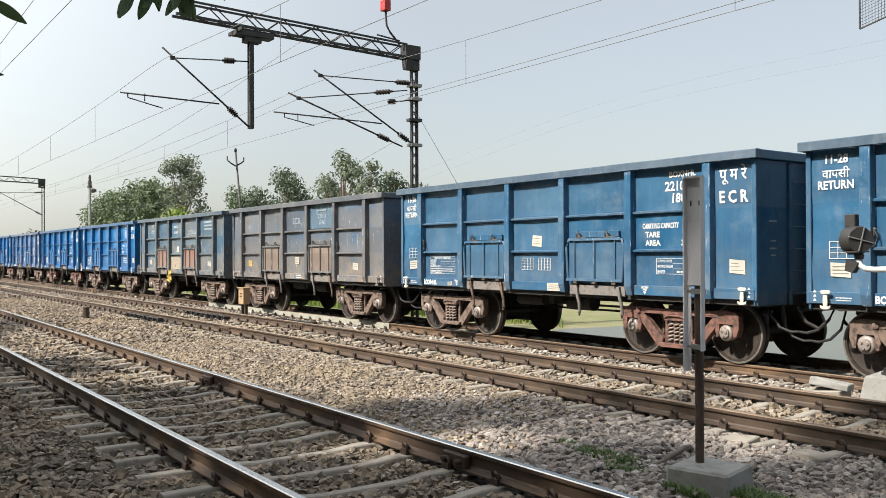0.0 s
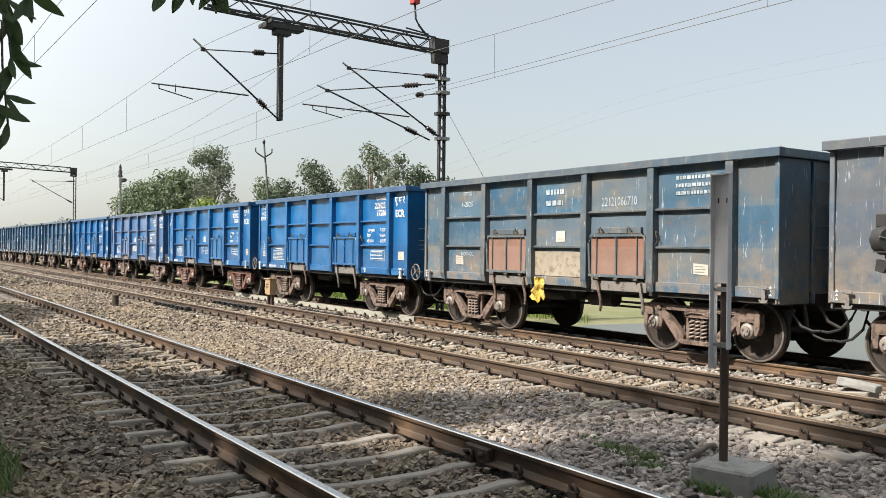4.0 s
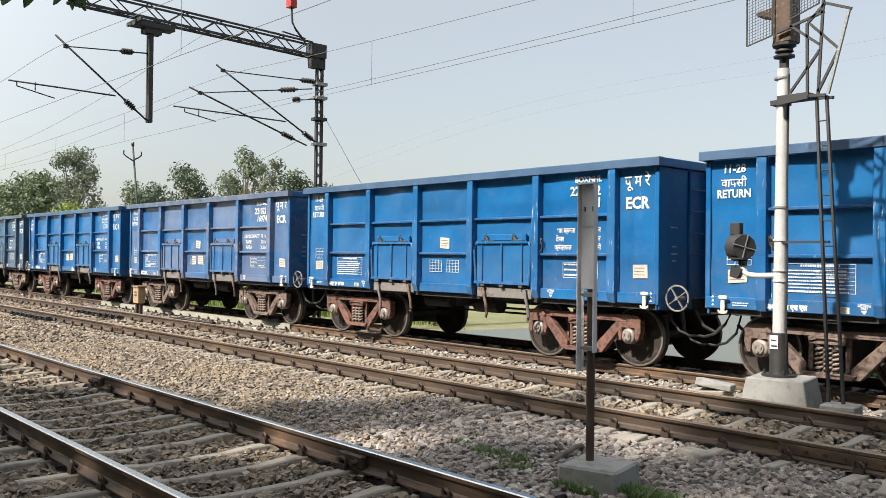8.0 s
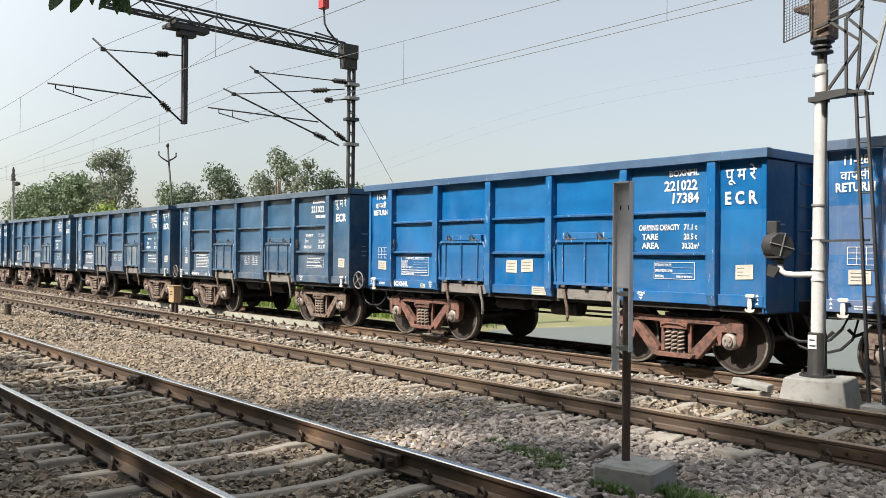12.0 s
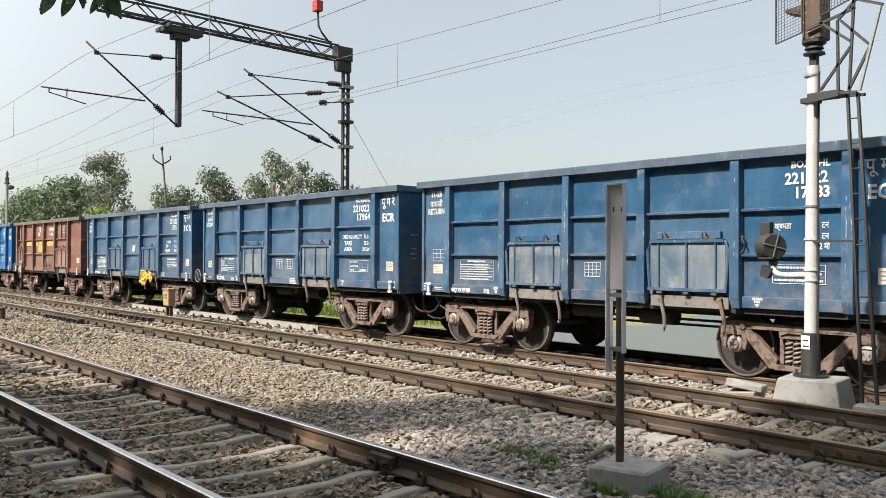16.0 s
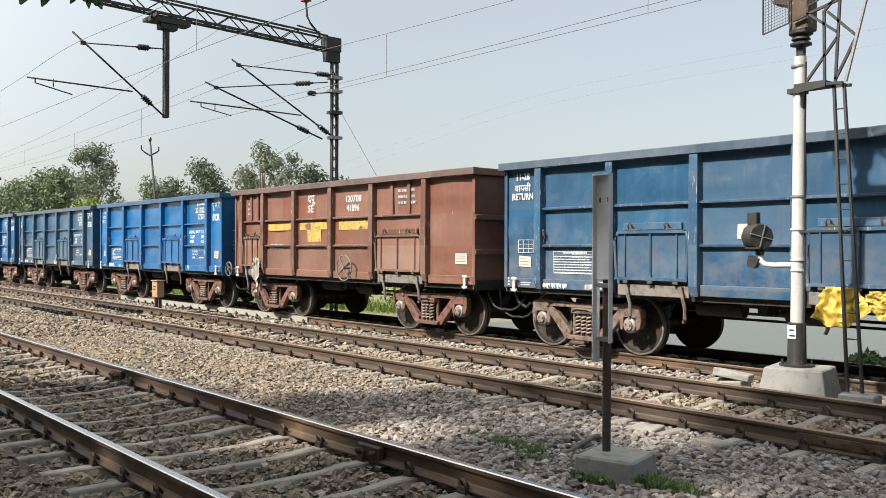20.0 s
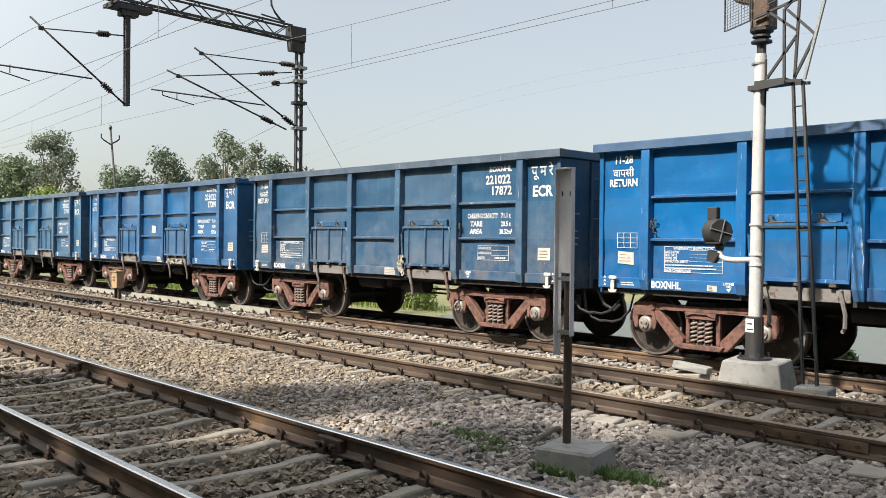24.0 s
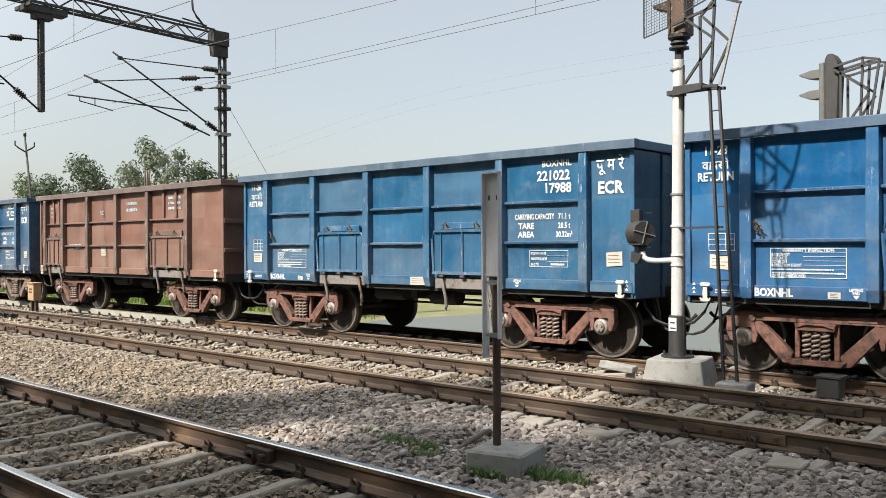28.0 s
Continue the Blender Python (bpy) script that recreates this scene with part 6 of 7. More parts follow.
def axle_box_mesh():
    bm = bmesh.new()
    m = Matrix.Rotation(radians(90), 4, "X")
    bm_lathe(bm, [(0.13, 1.06), (0.135, 1.20), (0.115, 1.225), (0.085, 1.23), (0.08, 1.26), (0.05, 1.265)], m, 14)
    for k in range(3):
        a = math.tau * k / 3 + 0.4
        bm_rod(bm, (0.05 * math.cos(a), -1.26, 0.05 * math.sin(a)), (0.05 * math.cos(a), -1.285, 0.05 * math.sin(a)), 0.018, seg=6)
    return mesh_of("axle_box", bm, AXLE_CAP)


def hook_mesh():
    bm = bmesh.new()
    bm_prism(bm, [(-0.030, 0.02), (0.030, 0.02), (0.038, -0.08), (0.026, -0.135), (0.05, -0.150), (0.068, -0.125), (0.082, -0.13), (0.072, -0.170), (0.03, -0.185), (-0.03, -0.185), (-0.072, -0.170), (-0.082, -0.13), (-0.068, -0.125), (-0.05, -0.150), (-0.026, -0.135), (-0.038, -0.08)], -1.560, -1.54)
    bm_prism(bm, [(-0.06, 0.035), (0.06, 0.035), (0.08, 0.062), (0.06, 0.09), (-0.06, 0.09), (-0.08, 0.062)], -1.556, -1.538)
    bm_rod(bm, (0, -1.50, 0.0), (0, -1.545, 0.0), 0.02, seg=6)
    return mesh_of("lashing_hook", bm, HOOK, 0.004)


def arm_mesh():
    bm = bmesh.new()
    bm_tube(bm, [(0, -1.51, 1.22), (0.05, -1.53, 1.06), (0.075, -1.50, 0.90), (0.06, -1.47, 0.72), (0.02, -1.45, 0.66)], 0.030, 6)
    bm_box(bm, -0.035, 0.035, -1.53, -1.46, 1.14, 1.22)
    return mesh_of("door_arm", bm, None)


def tangle_mesh(seed):
    rng = random.Random(seed)
    bm = bmesh.new()
    for _ in range(4):
        p = Vector((0, PLATE_Y - 0.09, 0))
        pts = [p.copy()]
        for _ in range(6):
            p = p + Vector((rng.uniform(-0.06, 0.06), rng.uniform(-0.02, 0.02), rng.uniform(-0.09, 0.04)))
            p.y = min(p.y, PLATE_Y - 0.07)
            pts.append(p.copy())
        bm_tube(bm, pts, 0.009, 4)
    return mesh_of("wire_tangle", bm, ROPE)


def handwheel_mesh(r=0.20):
    bm = bmesh.new()
    ring = [(r * math.cos(math.tau * k / 20), 0, r * math.sin(math.tau * k / 20)) for k in range(21)]
    bm_tube(bm, ring, 0.016, 6)
    for k in range(4):
        a = math.tau * k / 4 + 0.6
        bm_beam(bm, (0, 0, 0), (r * math.cos(a), 0, r * math.sin(a)), 0.035, 0.014)
    bm_rod(bm, (0, -0.03, 0), (0, 0.20, 0), 0.03, seg=8)
    return mesh_of("handbrake_wheel", bm, CHUTE)


W_STAN = {"nhl": stanchion_mesh(1.08), "old": stanchion_mesh(1.12)}
W_WHEEL, W_FRAME, W_SPRING, W_BOX, W_HOOK, W_ARM = wheelset_mesh(), side_frame_mesh(), spring_mesh(), axle_box_mesh(), hook_mesh(), arm_mesh()
W_CORE = spring_core_mesh()
W_TANGLE = [tangle_mesh(s) for s in range(3)]
W_HAND = handwheel_mesh()
W_CACHE = {}


def cached(key, make):
    if key not in W_CACHE:
        W_CACHE[key] = make()
    return W_CACHE[key]


def coping_mesh():
    bm = bmesh.new()
    secs = []
    for i in range(25):
        x = -HALF + 2 * HALF * i / 24
        dz = 0.008 * noise.noise(Vector((x * 0.9, 4.2, 0)))
        secs.append([bm.verts.new((x, y, z + dz)) for y, z in ((SIDE_Y, 3.305), (SIDE_Y, 3.43), (SIDE_Y + 0.012, TOPZ), (SIDE_Y + 0.13, TOPZ), (SIDE_Y + 0.13, 3.305))])
    for a, b in zip(secs, secs[1:]):
        for k in range(5):
            bm.faces.new((a[k], a[(k + 1) % 5], b[(k + 1) % 5], b[k]))
    bm.faces.new(secs[0])
    bm.faces.new(secs[-1][::-1])
    return mesh_of("coping", bm)


def underframe_mesh():
    bm = bmesh.new()
    bm_box(bm, -5.0, 5.0, -0.22, 0.22, 0.86, 1.22)
    bm_box(bm, -5.02, 5.02, -1.41, 1.41, 1.16, 1.23)
    for x in (-4.95, -3.31, -1.6, 0, 1.6, 3.31, 4.95):
        bm_box(bm, x - 0.09, x + 0.09, -1.38, 1.38, 0.98, 1.18)
    for s in (-1, 1):
        bm_box(bm, -5.02, 5.02, s * 1.36 - 0.04, s * 1.36 + 0.04, 1.0, 1.2)
        bm_box(bm, s * BOGIE_X - 0.22, s * BOGIE_X + 0.22, -1.16, 1.16, 0.66, 0.92)
        bm_box(bm, s * BOGIE_X - 0.30, s * BOGIE_X + 0.30, -1.03, 1.03, 0.24, 0.72)
    bm_rod(bm, (-1.7, -0.55, 0.80), (1.9, -0.45, 0.78), 0.025, seg=6)
    bm_rod(bm, (-1.9, 0.4, 0.62), (1.9, 0.4, 0.62), 0.025, seg=6)
    return mesh_of("underframe", bm, UNDER)


def brake_gear_mesh():
    bm = bmesh.new()
    bm_rod(bm, (0.35, -0.85, 0.86), (1.0, -0.85, 0.86), 0.16, seg=14)
    bm_rod(bm, (0.2, -0.85, 0.86), (0.35, -0.85, 0.86), 0.05, seg=8)
    bm_rod(bm, (-1.15, -0.9, 0.88), (-0.35, -0.9, 0.88), 0.13, seg=14)
    bm_box(bm, 0.0, 0.16, -1.15, -0.8, 0.82, 1.0)
    return mesh_of("brake_gear", bm, UNDER, 0)


def coupler_mesh():
    bm = bmesh.new()
    bm_box(bm, 5.0, 5.30, -0.13, 0.13, 0.92, 1.16)
    bm_prism(bm, [(5.28, 0.90), (5.48, 0.94), (5.48, 1.14), (5.28, 1.18)], -0.16, 0.16)
    return mesh_of("coupler", bm, UNDER)


def coupler_rod_mesh(k):
    bm = bmesh.new()
    if k:
        bm_tube(bm, [(5.05, -0.35, 0.95), (5.2, -0.36, 0.72), (5.42, -0.34, 0.62), (5.52, -0.32, 0.72)], 0.03, 6)
    else:
        bm_tube(bm, [(5.05, -0.75, 1.0), (5.12, -0.78, 0.75), (5.13, -0.78, 0.58)], 0.018, 6)
    return mesh_of("uncoupling_rod", bm, UNDER)


def hose_mesh(s):
    bm = bmesh.new()
    for y, low in ((-0.62, 0.44), (-0.95, 0.60)):
        bm_tube(bm, [(s * 4.92, y, 1.0), (s * 5.0, y - 0.03, low + 0.22), (s * 5.16, y - 0.05, low + 0.06), (s * 5.35, y - 0.04, low), (s * 5.475, y - 0.03, low + 0.01)], 0.022, 6)
    return mesh_of("brake_hose", bm, HOSE)


def door_frame_mesh(w):
    bm = bmesh.new()
    y = PLATE_Y - 0.102
    for x in (-w / 2 + 0.17, 0, w / 2 - 0.17):
        bm_rod(bm, (x, y, 1.35), (x, y, 2.09), 0.022 if x == 0 else 0.014, seg=6)
    for s in (-1, 1):
        bm_tube(bm, [(s * (w / 2 - 0.10), y, 2.11), (s * w / 2, y, 2.08), (s * (w / 2 + 0.045), y, 1.96), (s * (w / 2 + 0.03), y, 1.70), (s * w / 2, y, 1.32)], 0.024, 6)
    bm_beam(bm, (-w / 2 + 0.02, y, 2.10), (w / 2 - 0.02, y, 2.10), 0.05)
    bm_beam(bm, (-w / 2 - 0.03, y, 1.335), (w / 2 + 0.03, y, 1.335), 0.05)
    return mesh_of("door_frame", bm)


def latch_mesh():
    bm = bmesh.new()
    bm_box(bm, -0.05, 0.05, PLATE_Y - 0.10, PLATE_Y - 0.05, -0.02, 0.03)
    bm_tube(bm, [(-0.03, PLATE_Y - 0.09, 0.0), (-0.05, PLATE_Y - 0.10, 0.07), (0.0, PLATE_Y - 0.10, 0.11), (0.03, PLATE_Y - 0.09, 0.05)], 0.016, 5)
    bm_rod(bm, (-0.03, PLATE_Y - 0.09, 0.0), (0.20, PLATE_Y - 0.09, -0.01), 0.014, seg=5)
    return mesh_of("latch", bm, ROPE)


W_LATCH = latch_mesh()


def add_door(root, x0, x1, paint, door_paint, rng):
    w, c = x1 - x0, (x0 + x1) / 2
    door = piece("door", cached(("door", round(w, 2)), lambda: box_mesh("door", -w / 2, w / 2, PLATE_Y - 0.085, PLATE_Y - 0.015, 1.32, 2.10, 0.02)), root, (c, 0, 0), "side discharge door", door_paint)
    piece("door_frame", cached(("dframe", round(w, 2)), lambda: door_frame_mesh(w)), door, None, "", paint)
    piece("hinge_plate", cached(("hinge", round(w, 2)), lambda: box_mesh("hinge_plate", -w * 0.42, w * 0.42, PLATE_Y - 0.070, PLATE_Y - 0.012, 2.13, 2.25)), door, None, "", paint)
    for dx in (-0.28, 0.25):
        piece("latch", W_LATCH, door, (dx * w, -0.03, 2.14))
    piece("chute_plate", cached(("chute", round(w, 2)), lambda: box_mesh("chute_plate", -w / 2 - 0.02, w / 2 + 0.02, PLATE_Y - 0.050, PLATE_Y, 1.05, 1.24)), door, None, "worn bare steel plate", CHUTE)
    for dx in (-0.36, 0.0, 0.36):
        piece("bolt_lug", cached("lug", lambda: box_mesh("bolt_lug", -0.05, 0.05, PLATE_Y - 0.13, PLATE_Y - 0.03, 1.255, 1.30)), door, (dx * w, 0, 0), "", ROPE)
    for dx in (-0.36, 0.42):
        piece("door_arm", W_ARM, door, (dx * w, 0, 0), "", CHUTE if rng.random() < 0.5 else BOGIE[1])


MARK_Y = PLATE_Y - 0.014
SHEET_NOW = {"seed": 1, "style": "nhl"}


def onto_sheet(bm):
    """Lay flat marks on the dented plating of the wagon in hand."""
    for v in bm.verts:
        v.co.y -= sheet_out(SHEET_NOW["seed"], v.co.x, v.co.z, STANCHIONS[SHEET_NOW["style"]])


STENCILS = {}


def stencil(body, size, x, y, z, parent, material=None, bold=0.004, wide=1.0):
    """Lettering that follows the dented plating."""
    if abs(y - MARK_Y) > 1e-6:
        return lettering(body, size, x, y, z, parent, material, bold, wide)
    seed, style = SHEET_NOW["seed"], SHEET_NOW["style"]
    key = (body, size, bold, round(x, 3), z, wide, seed, style)
    if key not in STENCILS:
        me = text_mesh(body, size, bold).copy()
        for v in me.vertices:
            v.co.z = sheet_out(seed, x + v.co.x * wide, z + v.co.y, STANCHIONS[style])
        STENCILS[key] = me
    return piece("lettering", STENCILS[key], parent, pose(x, y, z, 90) @ Matrix.Diagonal((wide, 1, 1, 1)), "", material or WHITE)


def bars(root, x0, x1, z0, z1, rows, rng, y=MARK_Y, framed=False, material=None):
    """Lines of small writing that cannot be read."""
    bm = bmesh.new()
    h = (z1 - z0) / rows
    for i in range(rows):
        x = x0
        end = x1 - rng.uniform(0, 0.15) * (x1 - x0)
        while x < end:
            w = min(rng.uniform(0.2, 0.75) * h, end - x)
            bm_box(bm, x, x + w, y, y + 0.004, z1 - h * i - h * 0.68, z1 - h * i - h * 0.22)
            x += w + h * 0.16
    if framed:
        e, t = 0.02, 0.008
        for a in ((x0 - e, x1 + e, z0 - e, z0 - e + t), (x0 - e, x1 + e, z1 + e - t, z1 + e), (x0 - e, x0 - e + t, z0, z1), (x1 + e - t, x1 + e, z0, z1)):
            bm_box(bm, a[0], a[1], y, y + 0.004, a[2], a[3])
    if y > PLATE_Y - 0.03:
        onto_sheet(bm)
    tagged(part("writing", bm, material or WHITE, root), kind="stuff")


def line_frame(root, x0, x1, z0, z1, rows, y=MARK_Y, t=0.007):
    """A white stencilled frame with ruled lines."""
    bm = bmesh.new()
    for x in (x0, x1 - t):
        bm_box(bm, x, x + t, y, y + 0.004, z0, z1)
    bm_box(bm, x0 + t, x1 - t, y, y + 0.004, z0, z0 + t)
    bm_box(bm, x0 + t, x1 - t, y, y + 0.004, z1 - t, z1)
    for k in range(1, rows):
        z = z0 + (z1 - z0) * k / rows
        bm_box(bm, x0 + 0.45 * (x1 - x0), x1 - t, y, y + 0.004, z, z + t * 0.6)
    if y > PLATE_Y - 0.03:
        onto_sheet(bm)
    tagged(part("table_mark", bm, WHITE, root), kind="stuff")


def written(body, size, x, y, z, parent, wide=1.0):
    """Lettering that starts at x."""
    me = text_mesh(body, size, 0.0015)
    left = min(v.co.x for v in me.vertices)
    return stencil(body, size, x - left * wide, y, z, parent, None, 0.0015, wide)


def grid_marks(root, x0, x1, z0, z1, nx, nz, y=MARK_Y):
    """A stencilled table of white lines."""
    bm = bmesh.new()
    t = 0.008
    for i in range(nx + 1):
        x = x0 + (x1 - x0) * i / nx
        bm_box(bm, x, x + t, y, y + 0.004, z0, z1)
    for j in range(nz + 1):
        z = z0 + (z1 - z0) * j / nz
        bm_box(bm, x0, x1 + t, y - 0.001, y + 0.003, z, z + t)
    if y > PLATE_Y - 0.03:
        onto_sheet(bm)
    tagged(part("table_mark", bm, WHITE, root), kind="stuff")


def sticker(root, x0, x1, z0, z1, rng, y=MARK_Y, material=None):
    bm = bmesh.new()
    k = rng.uniform(-0.012, 0.012)
    bm_prism(bm, [(x0, z0 + k), (x1, z0 - k), (x1, z1 - k), (x0, z1 + k)], y, y + 0.004)
    if y > PLATE_Y - 0.03:
        onto_sheet(bm)
    ob = part("label_sheet", bm, material or PAPER, root, "pasted paper label")
    bm = bmesh.new()
    for i in range(3):
        z = z1 - (z1 - z0) * (0.25 + 0.25 * i)
        bm_box(bm, x0 + 0.03, x1 - 0.03 - rng.uniform(0, 0.05), y - 0.003, y - 0.001, z - 0.006, z + 0.006)
    if y > PLATE_Y - 0.03:
        onto_sheet(bm)
    tagged(part("writing", bm, CHUTE, ob), kind="stuff")


def bogie(root, cx, tone, flip):
    for s in (1, -1):
        m = Matrix.Translation((cx, 0, 0)) @ (Matrix.Rotation(math.pi, 4, "Z") if s < 0 else Matrix.Identity(4))
        frame_ob = piece("bogie_side_frame", W_FRAME, root, m, "cast bogie side frame", tone)
        for dx in (-0.122, 0.0, 0.122):
            piece("spring", W_SPRING, frame_ob, (dx, 0, 0))
            piece("inner_spring", W_CORE, frame_ob, (dx, 0, 0))
        for dx in (-1.0, 1.0):
            piece("axle_box", W_BOX, frame_ob, (dx, 0, 0.52))


def crumpled(name, w, h, folds, seed, material, parent, at, label, rough=0.6):
    """A bunched piece of cloth hanging from a hook, built stiff."""
    rng = random.Random(seed)
    bm = bmesh.new()
    nx, nz = 34, 22
    rows = []
    for i in range(nx + 1):
        row = []
        for j in range(nz + 1):
            k = j / nz
            u = (i / nx - 0.5)
            x = u * w * (0.55 + 0.45 * k) + 0.07 * noise.noise(Vector((u * 5, k * 4, seed)))
            y = 0.025 * math.sin(u * folds + 2.0 * k) + rough * 0.07 * noise.noise(Vector((u * 5, k * 4, seed + 3.3))) - rough * 0.09 * abs(noise.noise(Vector((u * 9 + k * 3, k * 7, seed + 1.3)))) - rough * 0.02 * abs(noise.noise(Vector((u * 17, k * 6 - u * 4, seed + 2.3))))
            z = -h * k * (1 - 0.5 * abs(u) + 0.4 * noise.noise(Vector((u * 3, 1.7, seed))))
            row.append(bm.verts.new((x, y, z)))
        rows.append(row)
    for i in range(nx):
        for j in range(nz):
            f = bm.faces.new((rows[i][j], rows[i + 1][j], rows[i + 1][j + 1], rows[i][j + 1]))
            f.smooth = True
    me = mesh_of(name, bm, material)
    return piece(name, me, parent, at, label)


TANGLES = {"nhl": (-4.13, 2.50), "old": (1.65,)}


def build_wagon(n, style, colour, number, words):
    rng = random.Random(100 + n)
    paint, worn = PAINT[colour], WORN[colour]
    root = thing("open_wagon", (train_place(0) - n * PITCH - HALF, C_MID, C_TOP), words, "goods wagon", "wagons of the goods train")
    stan = STANCHIONS[style]
    turn = Matrix.Rotation(math.pi, 4, "Z")
    piece("underframe", cached("under", underframe_mesh), root)
    piece("brake_gear", cached("brake", brake_gear_mesh), root)
    for s in (turn, Matrix.Identity(4)):
        k = rng.randrange(3)
        SHEET_NOW["seed"], SHEET_NOW["style"] = k + 1, style
        piece("side_wall", SHEETS[style][k], root, s, "dented steel side plating", paint)
        piece("coping", cached("coping", coping_mesh), root, s, "dusty grey-blue top rail" if style == "nhl" else "", COPE[colour])
        end = piece("end_wall", cached("endwall", lambda: box_mesh("end_wall", 5.00, 5.03, -1.455, 1.455, 1.0, 3.298)), root, s, "", paint)
        if style == "nhl":
            for yy in (-1.03, 1.03):
                piece("end_panel", cached("endpanel", lambda: box_mesh("end_panel", 5.03, 5.062, -0.40, 0.39, 1.0, 3.296, 0.012)), end, (0, yy, 0), "", paint)
            for yy in (-0.56, 0.56):
                piece("end_post", cached("endedge", lambda: box_mesh("end_post", 5.03, 5.085, -0.035, 0.035, 1.0, 3.27)), end, (0, yy, 0), "", paint)
            piece("end_post", cached("endpost", lambda: box_mesh("end_post", 5.03, 5.12, -0.07, 0.07, 1.0, 3.27)), end, (0, 0.02, 0), "", paint)
            for k in range(6):
                piece("end_rung", cached("endrung", lambda: box_mesh("end_rung", 5.075, 5.099, -0.245, 0.245, -0.011, 0.011, 0.004)), end, (0, -0.285, 1.17 + 0.36 * k), "", COPE[colour])
        else:
            for yy in (-0.5, 0.5):
                piece("end_post", cached("endpost_old", lambda: box_mesh("end_post", 5.03, 5.11, -0.09, 0.09, 1.0, 3.25)), end, (0, yy, 0), "", paint)
            for zz in (1.75, 2.45):
                piece("end_rib", cached("endrib", lambda: box_mesh("end_rib", 5.028, 5.09, -1.45, 1.45, -0.05, 0.05)), end, (0, 0, zz), "", paint)
        for yy in (-1.445, 1.445):
            piece("corner_post", cached("corner", lambda: box_mesh("corner_post", 4.985, 5.066, -0.02, 0.02, 1.08, 3.298)), end, (0, yy, 0), "", paint)
        piece("end_coping", cached("endcop", lambda: box_mesh("end_coping", 4.98, HALF - 0.003, SIDE_Y + 0.133, -SIDE_Y - 0.133, 3.30, 3.437)), root, s, "", paint)
        piece("coupler", cached("coupler", coupler_mesh), root, s)
        for k in (0, 1):
            piece("uncoupling_rod", cached(("couplerrod", k), lambda: coupler_rod_mesh(k)), root, s)
        for x in stan:
            piece("stanchion", W_STAN[style], root, s @ Matrix.Translation((x, 0, 0)), "", worn)
    edges = (-5.03, *stan, 5.03)
    for i, (a, b) in enumerate(zip(edges, edges[1:])):
        a2, b2 = a + (0.085 if i else 0), b - (0.085 if i < len(stan) else 0)
        door = next((d for d in DOORS[style] if a < (d[0] + d[1]) / 2 < b), None)
        w = b2 - a2
        if door is None:
            piece("side_sill", cached(("sill", round(w, 3)), lambda: box_mesh("side_sill", -w / 2, w / 2, PLATE_Y - 0.060, PLATE_Y + 0.01, 1.09, 1.265)), root, ((a2 + b2) / 2, 0, 0), "", paint)
        else:
            add_door(root, *door, worn, PAINT["door_brown"] if colour in ("patchy", "brown") else PAINT["door_rust"] if colour == "grey" else PAINT["door_grey"] if n in (8, 9) else paint, rng)
        if 0 < i < len(stan):
            for z in (2.55, 1.88):
                if door is not None and z < 2:
                    continue
                bent = 0.03 if (n in (2, 9) and i == 2) or rng.random() < 0.06 else 0.0
                piece("mid_rail", cached(("rail", round(w, 3), bent), lambda: mid_rail_mesh(w, bent)), root, ((a2 + b2) / 2, 0, z), "", worn)
            if style == "old" and door is not None:
                for k in (0.35, 0.70):
                    piece("rib", cached("rib", lambda: box_mesh("rib", -0.05, 0.05, PLATE_Y - 0.05, PLATE_Y, 2.58, 3.27)), root, (a2 + w * k, 0, 0), "", paint)
    for i, x in enumerate(TANGLES[style]):
        if rng.random() < 0.8:
            piece("wire_tangle", W_TANGLE[rng.randrange(3)], root, (x + 0.1, 0, 2.15), "twisted dark wire")
    if style == "nhl" and colour not in OLD_COATS:
        for k, (w, zz) in enumerate(((0.20, 2.33), (0.14, 2.02), (0.18, 1.90), (0.13, 1.79))):
            piece("writing", cached(("endmark", k), lambda: box_mesh("writing", 5.063, 5.065, -w / 2, w / 2, -0.012, 0.012, 0.0005)), root, (0, -1.02, zz), "", PALE_BLUE)
    for s in (-1, 1):
        piece("brake_hose", cached(("hose", s), lambda: hose_mesh(s)), root, None, "sagging black brake hose")
    hook = (HOOK, "white painted hook") if colour not in OLD_COATS else (CHUTE, "dusty grey hook")
    piece("lashing_hook", W_HOOK, root, (4.86, 0, 1.20), hook[1], hook[0])
    piece("lashing_hook", W_HOOK, root, (-4.72, 0, 1.20), hook[1], hook[0])
    for side in (4.975, -4.885):
        bm = bmesh.new()
        for k in range(3):
            bm_prism(bm, [(side - 0.035 - 0.025, 1.13 + 0.06 * k), (side - 0.035 + 0.025, 1.13 + 0.06 * k), (side - 0.035, 1.17 + 0.06 * k)], PLATE_Y - 0.066, PLATE_Y - 0.062)
        part("chevron_mark", bm, WHITE if colour not in ("brown", "salmon") else CHUTE, root)
    tone = BOGIE[0] if n in (4, 6, 11, 12, 13, 14, 15, 16, 0) else BOGIE[1]
    bogie(root, -BOGIE_X, BOGIE[1] if n in (0, 5, 9) else tone, 0)
    bogie(root, BOGIE_X, tone, 0)
    wheels = []
    for bx in (-BOGIE_X, BOGIE_X):
        for dx in (-1.0, 1.0):
            wheels.append(piece("wheelset", W_WHEEL, root, (bx + dx, 0, WHEEL_R), "wheel pair with worn steel treads"))
            piece("tyre", cached("tyre", lambda: tyre_mesh(-1)), wheels[-1], None, "worn bright tyre ring")
    if n in (3, 4, 5, 7, 8, 10, 12):
        piece("handbrake_wheel", W_HAND, root, (5.36, -1.38, 1.20), "grey spoked handbrake wheel")
    # painted and pasted marks
    y = MARK_Y
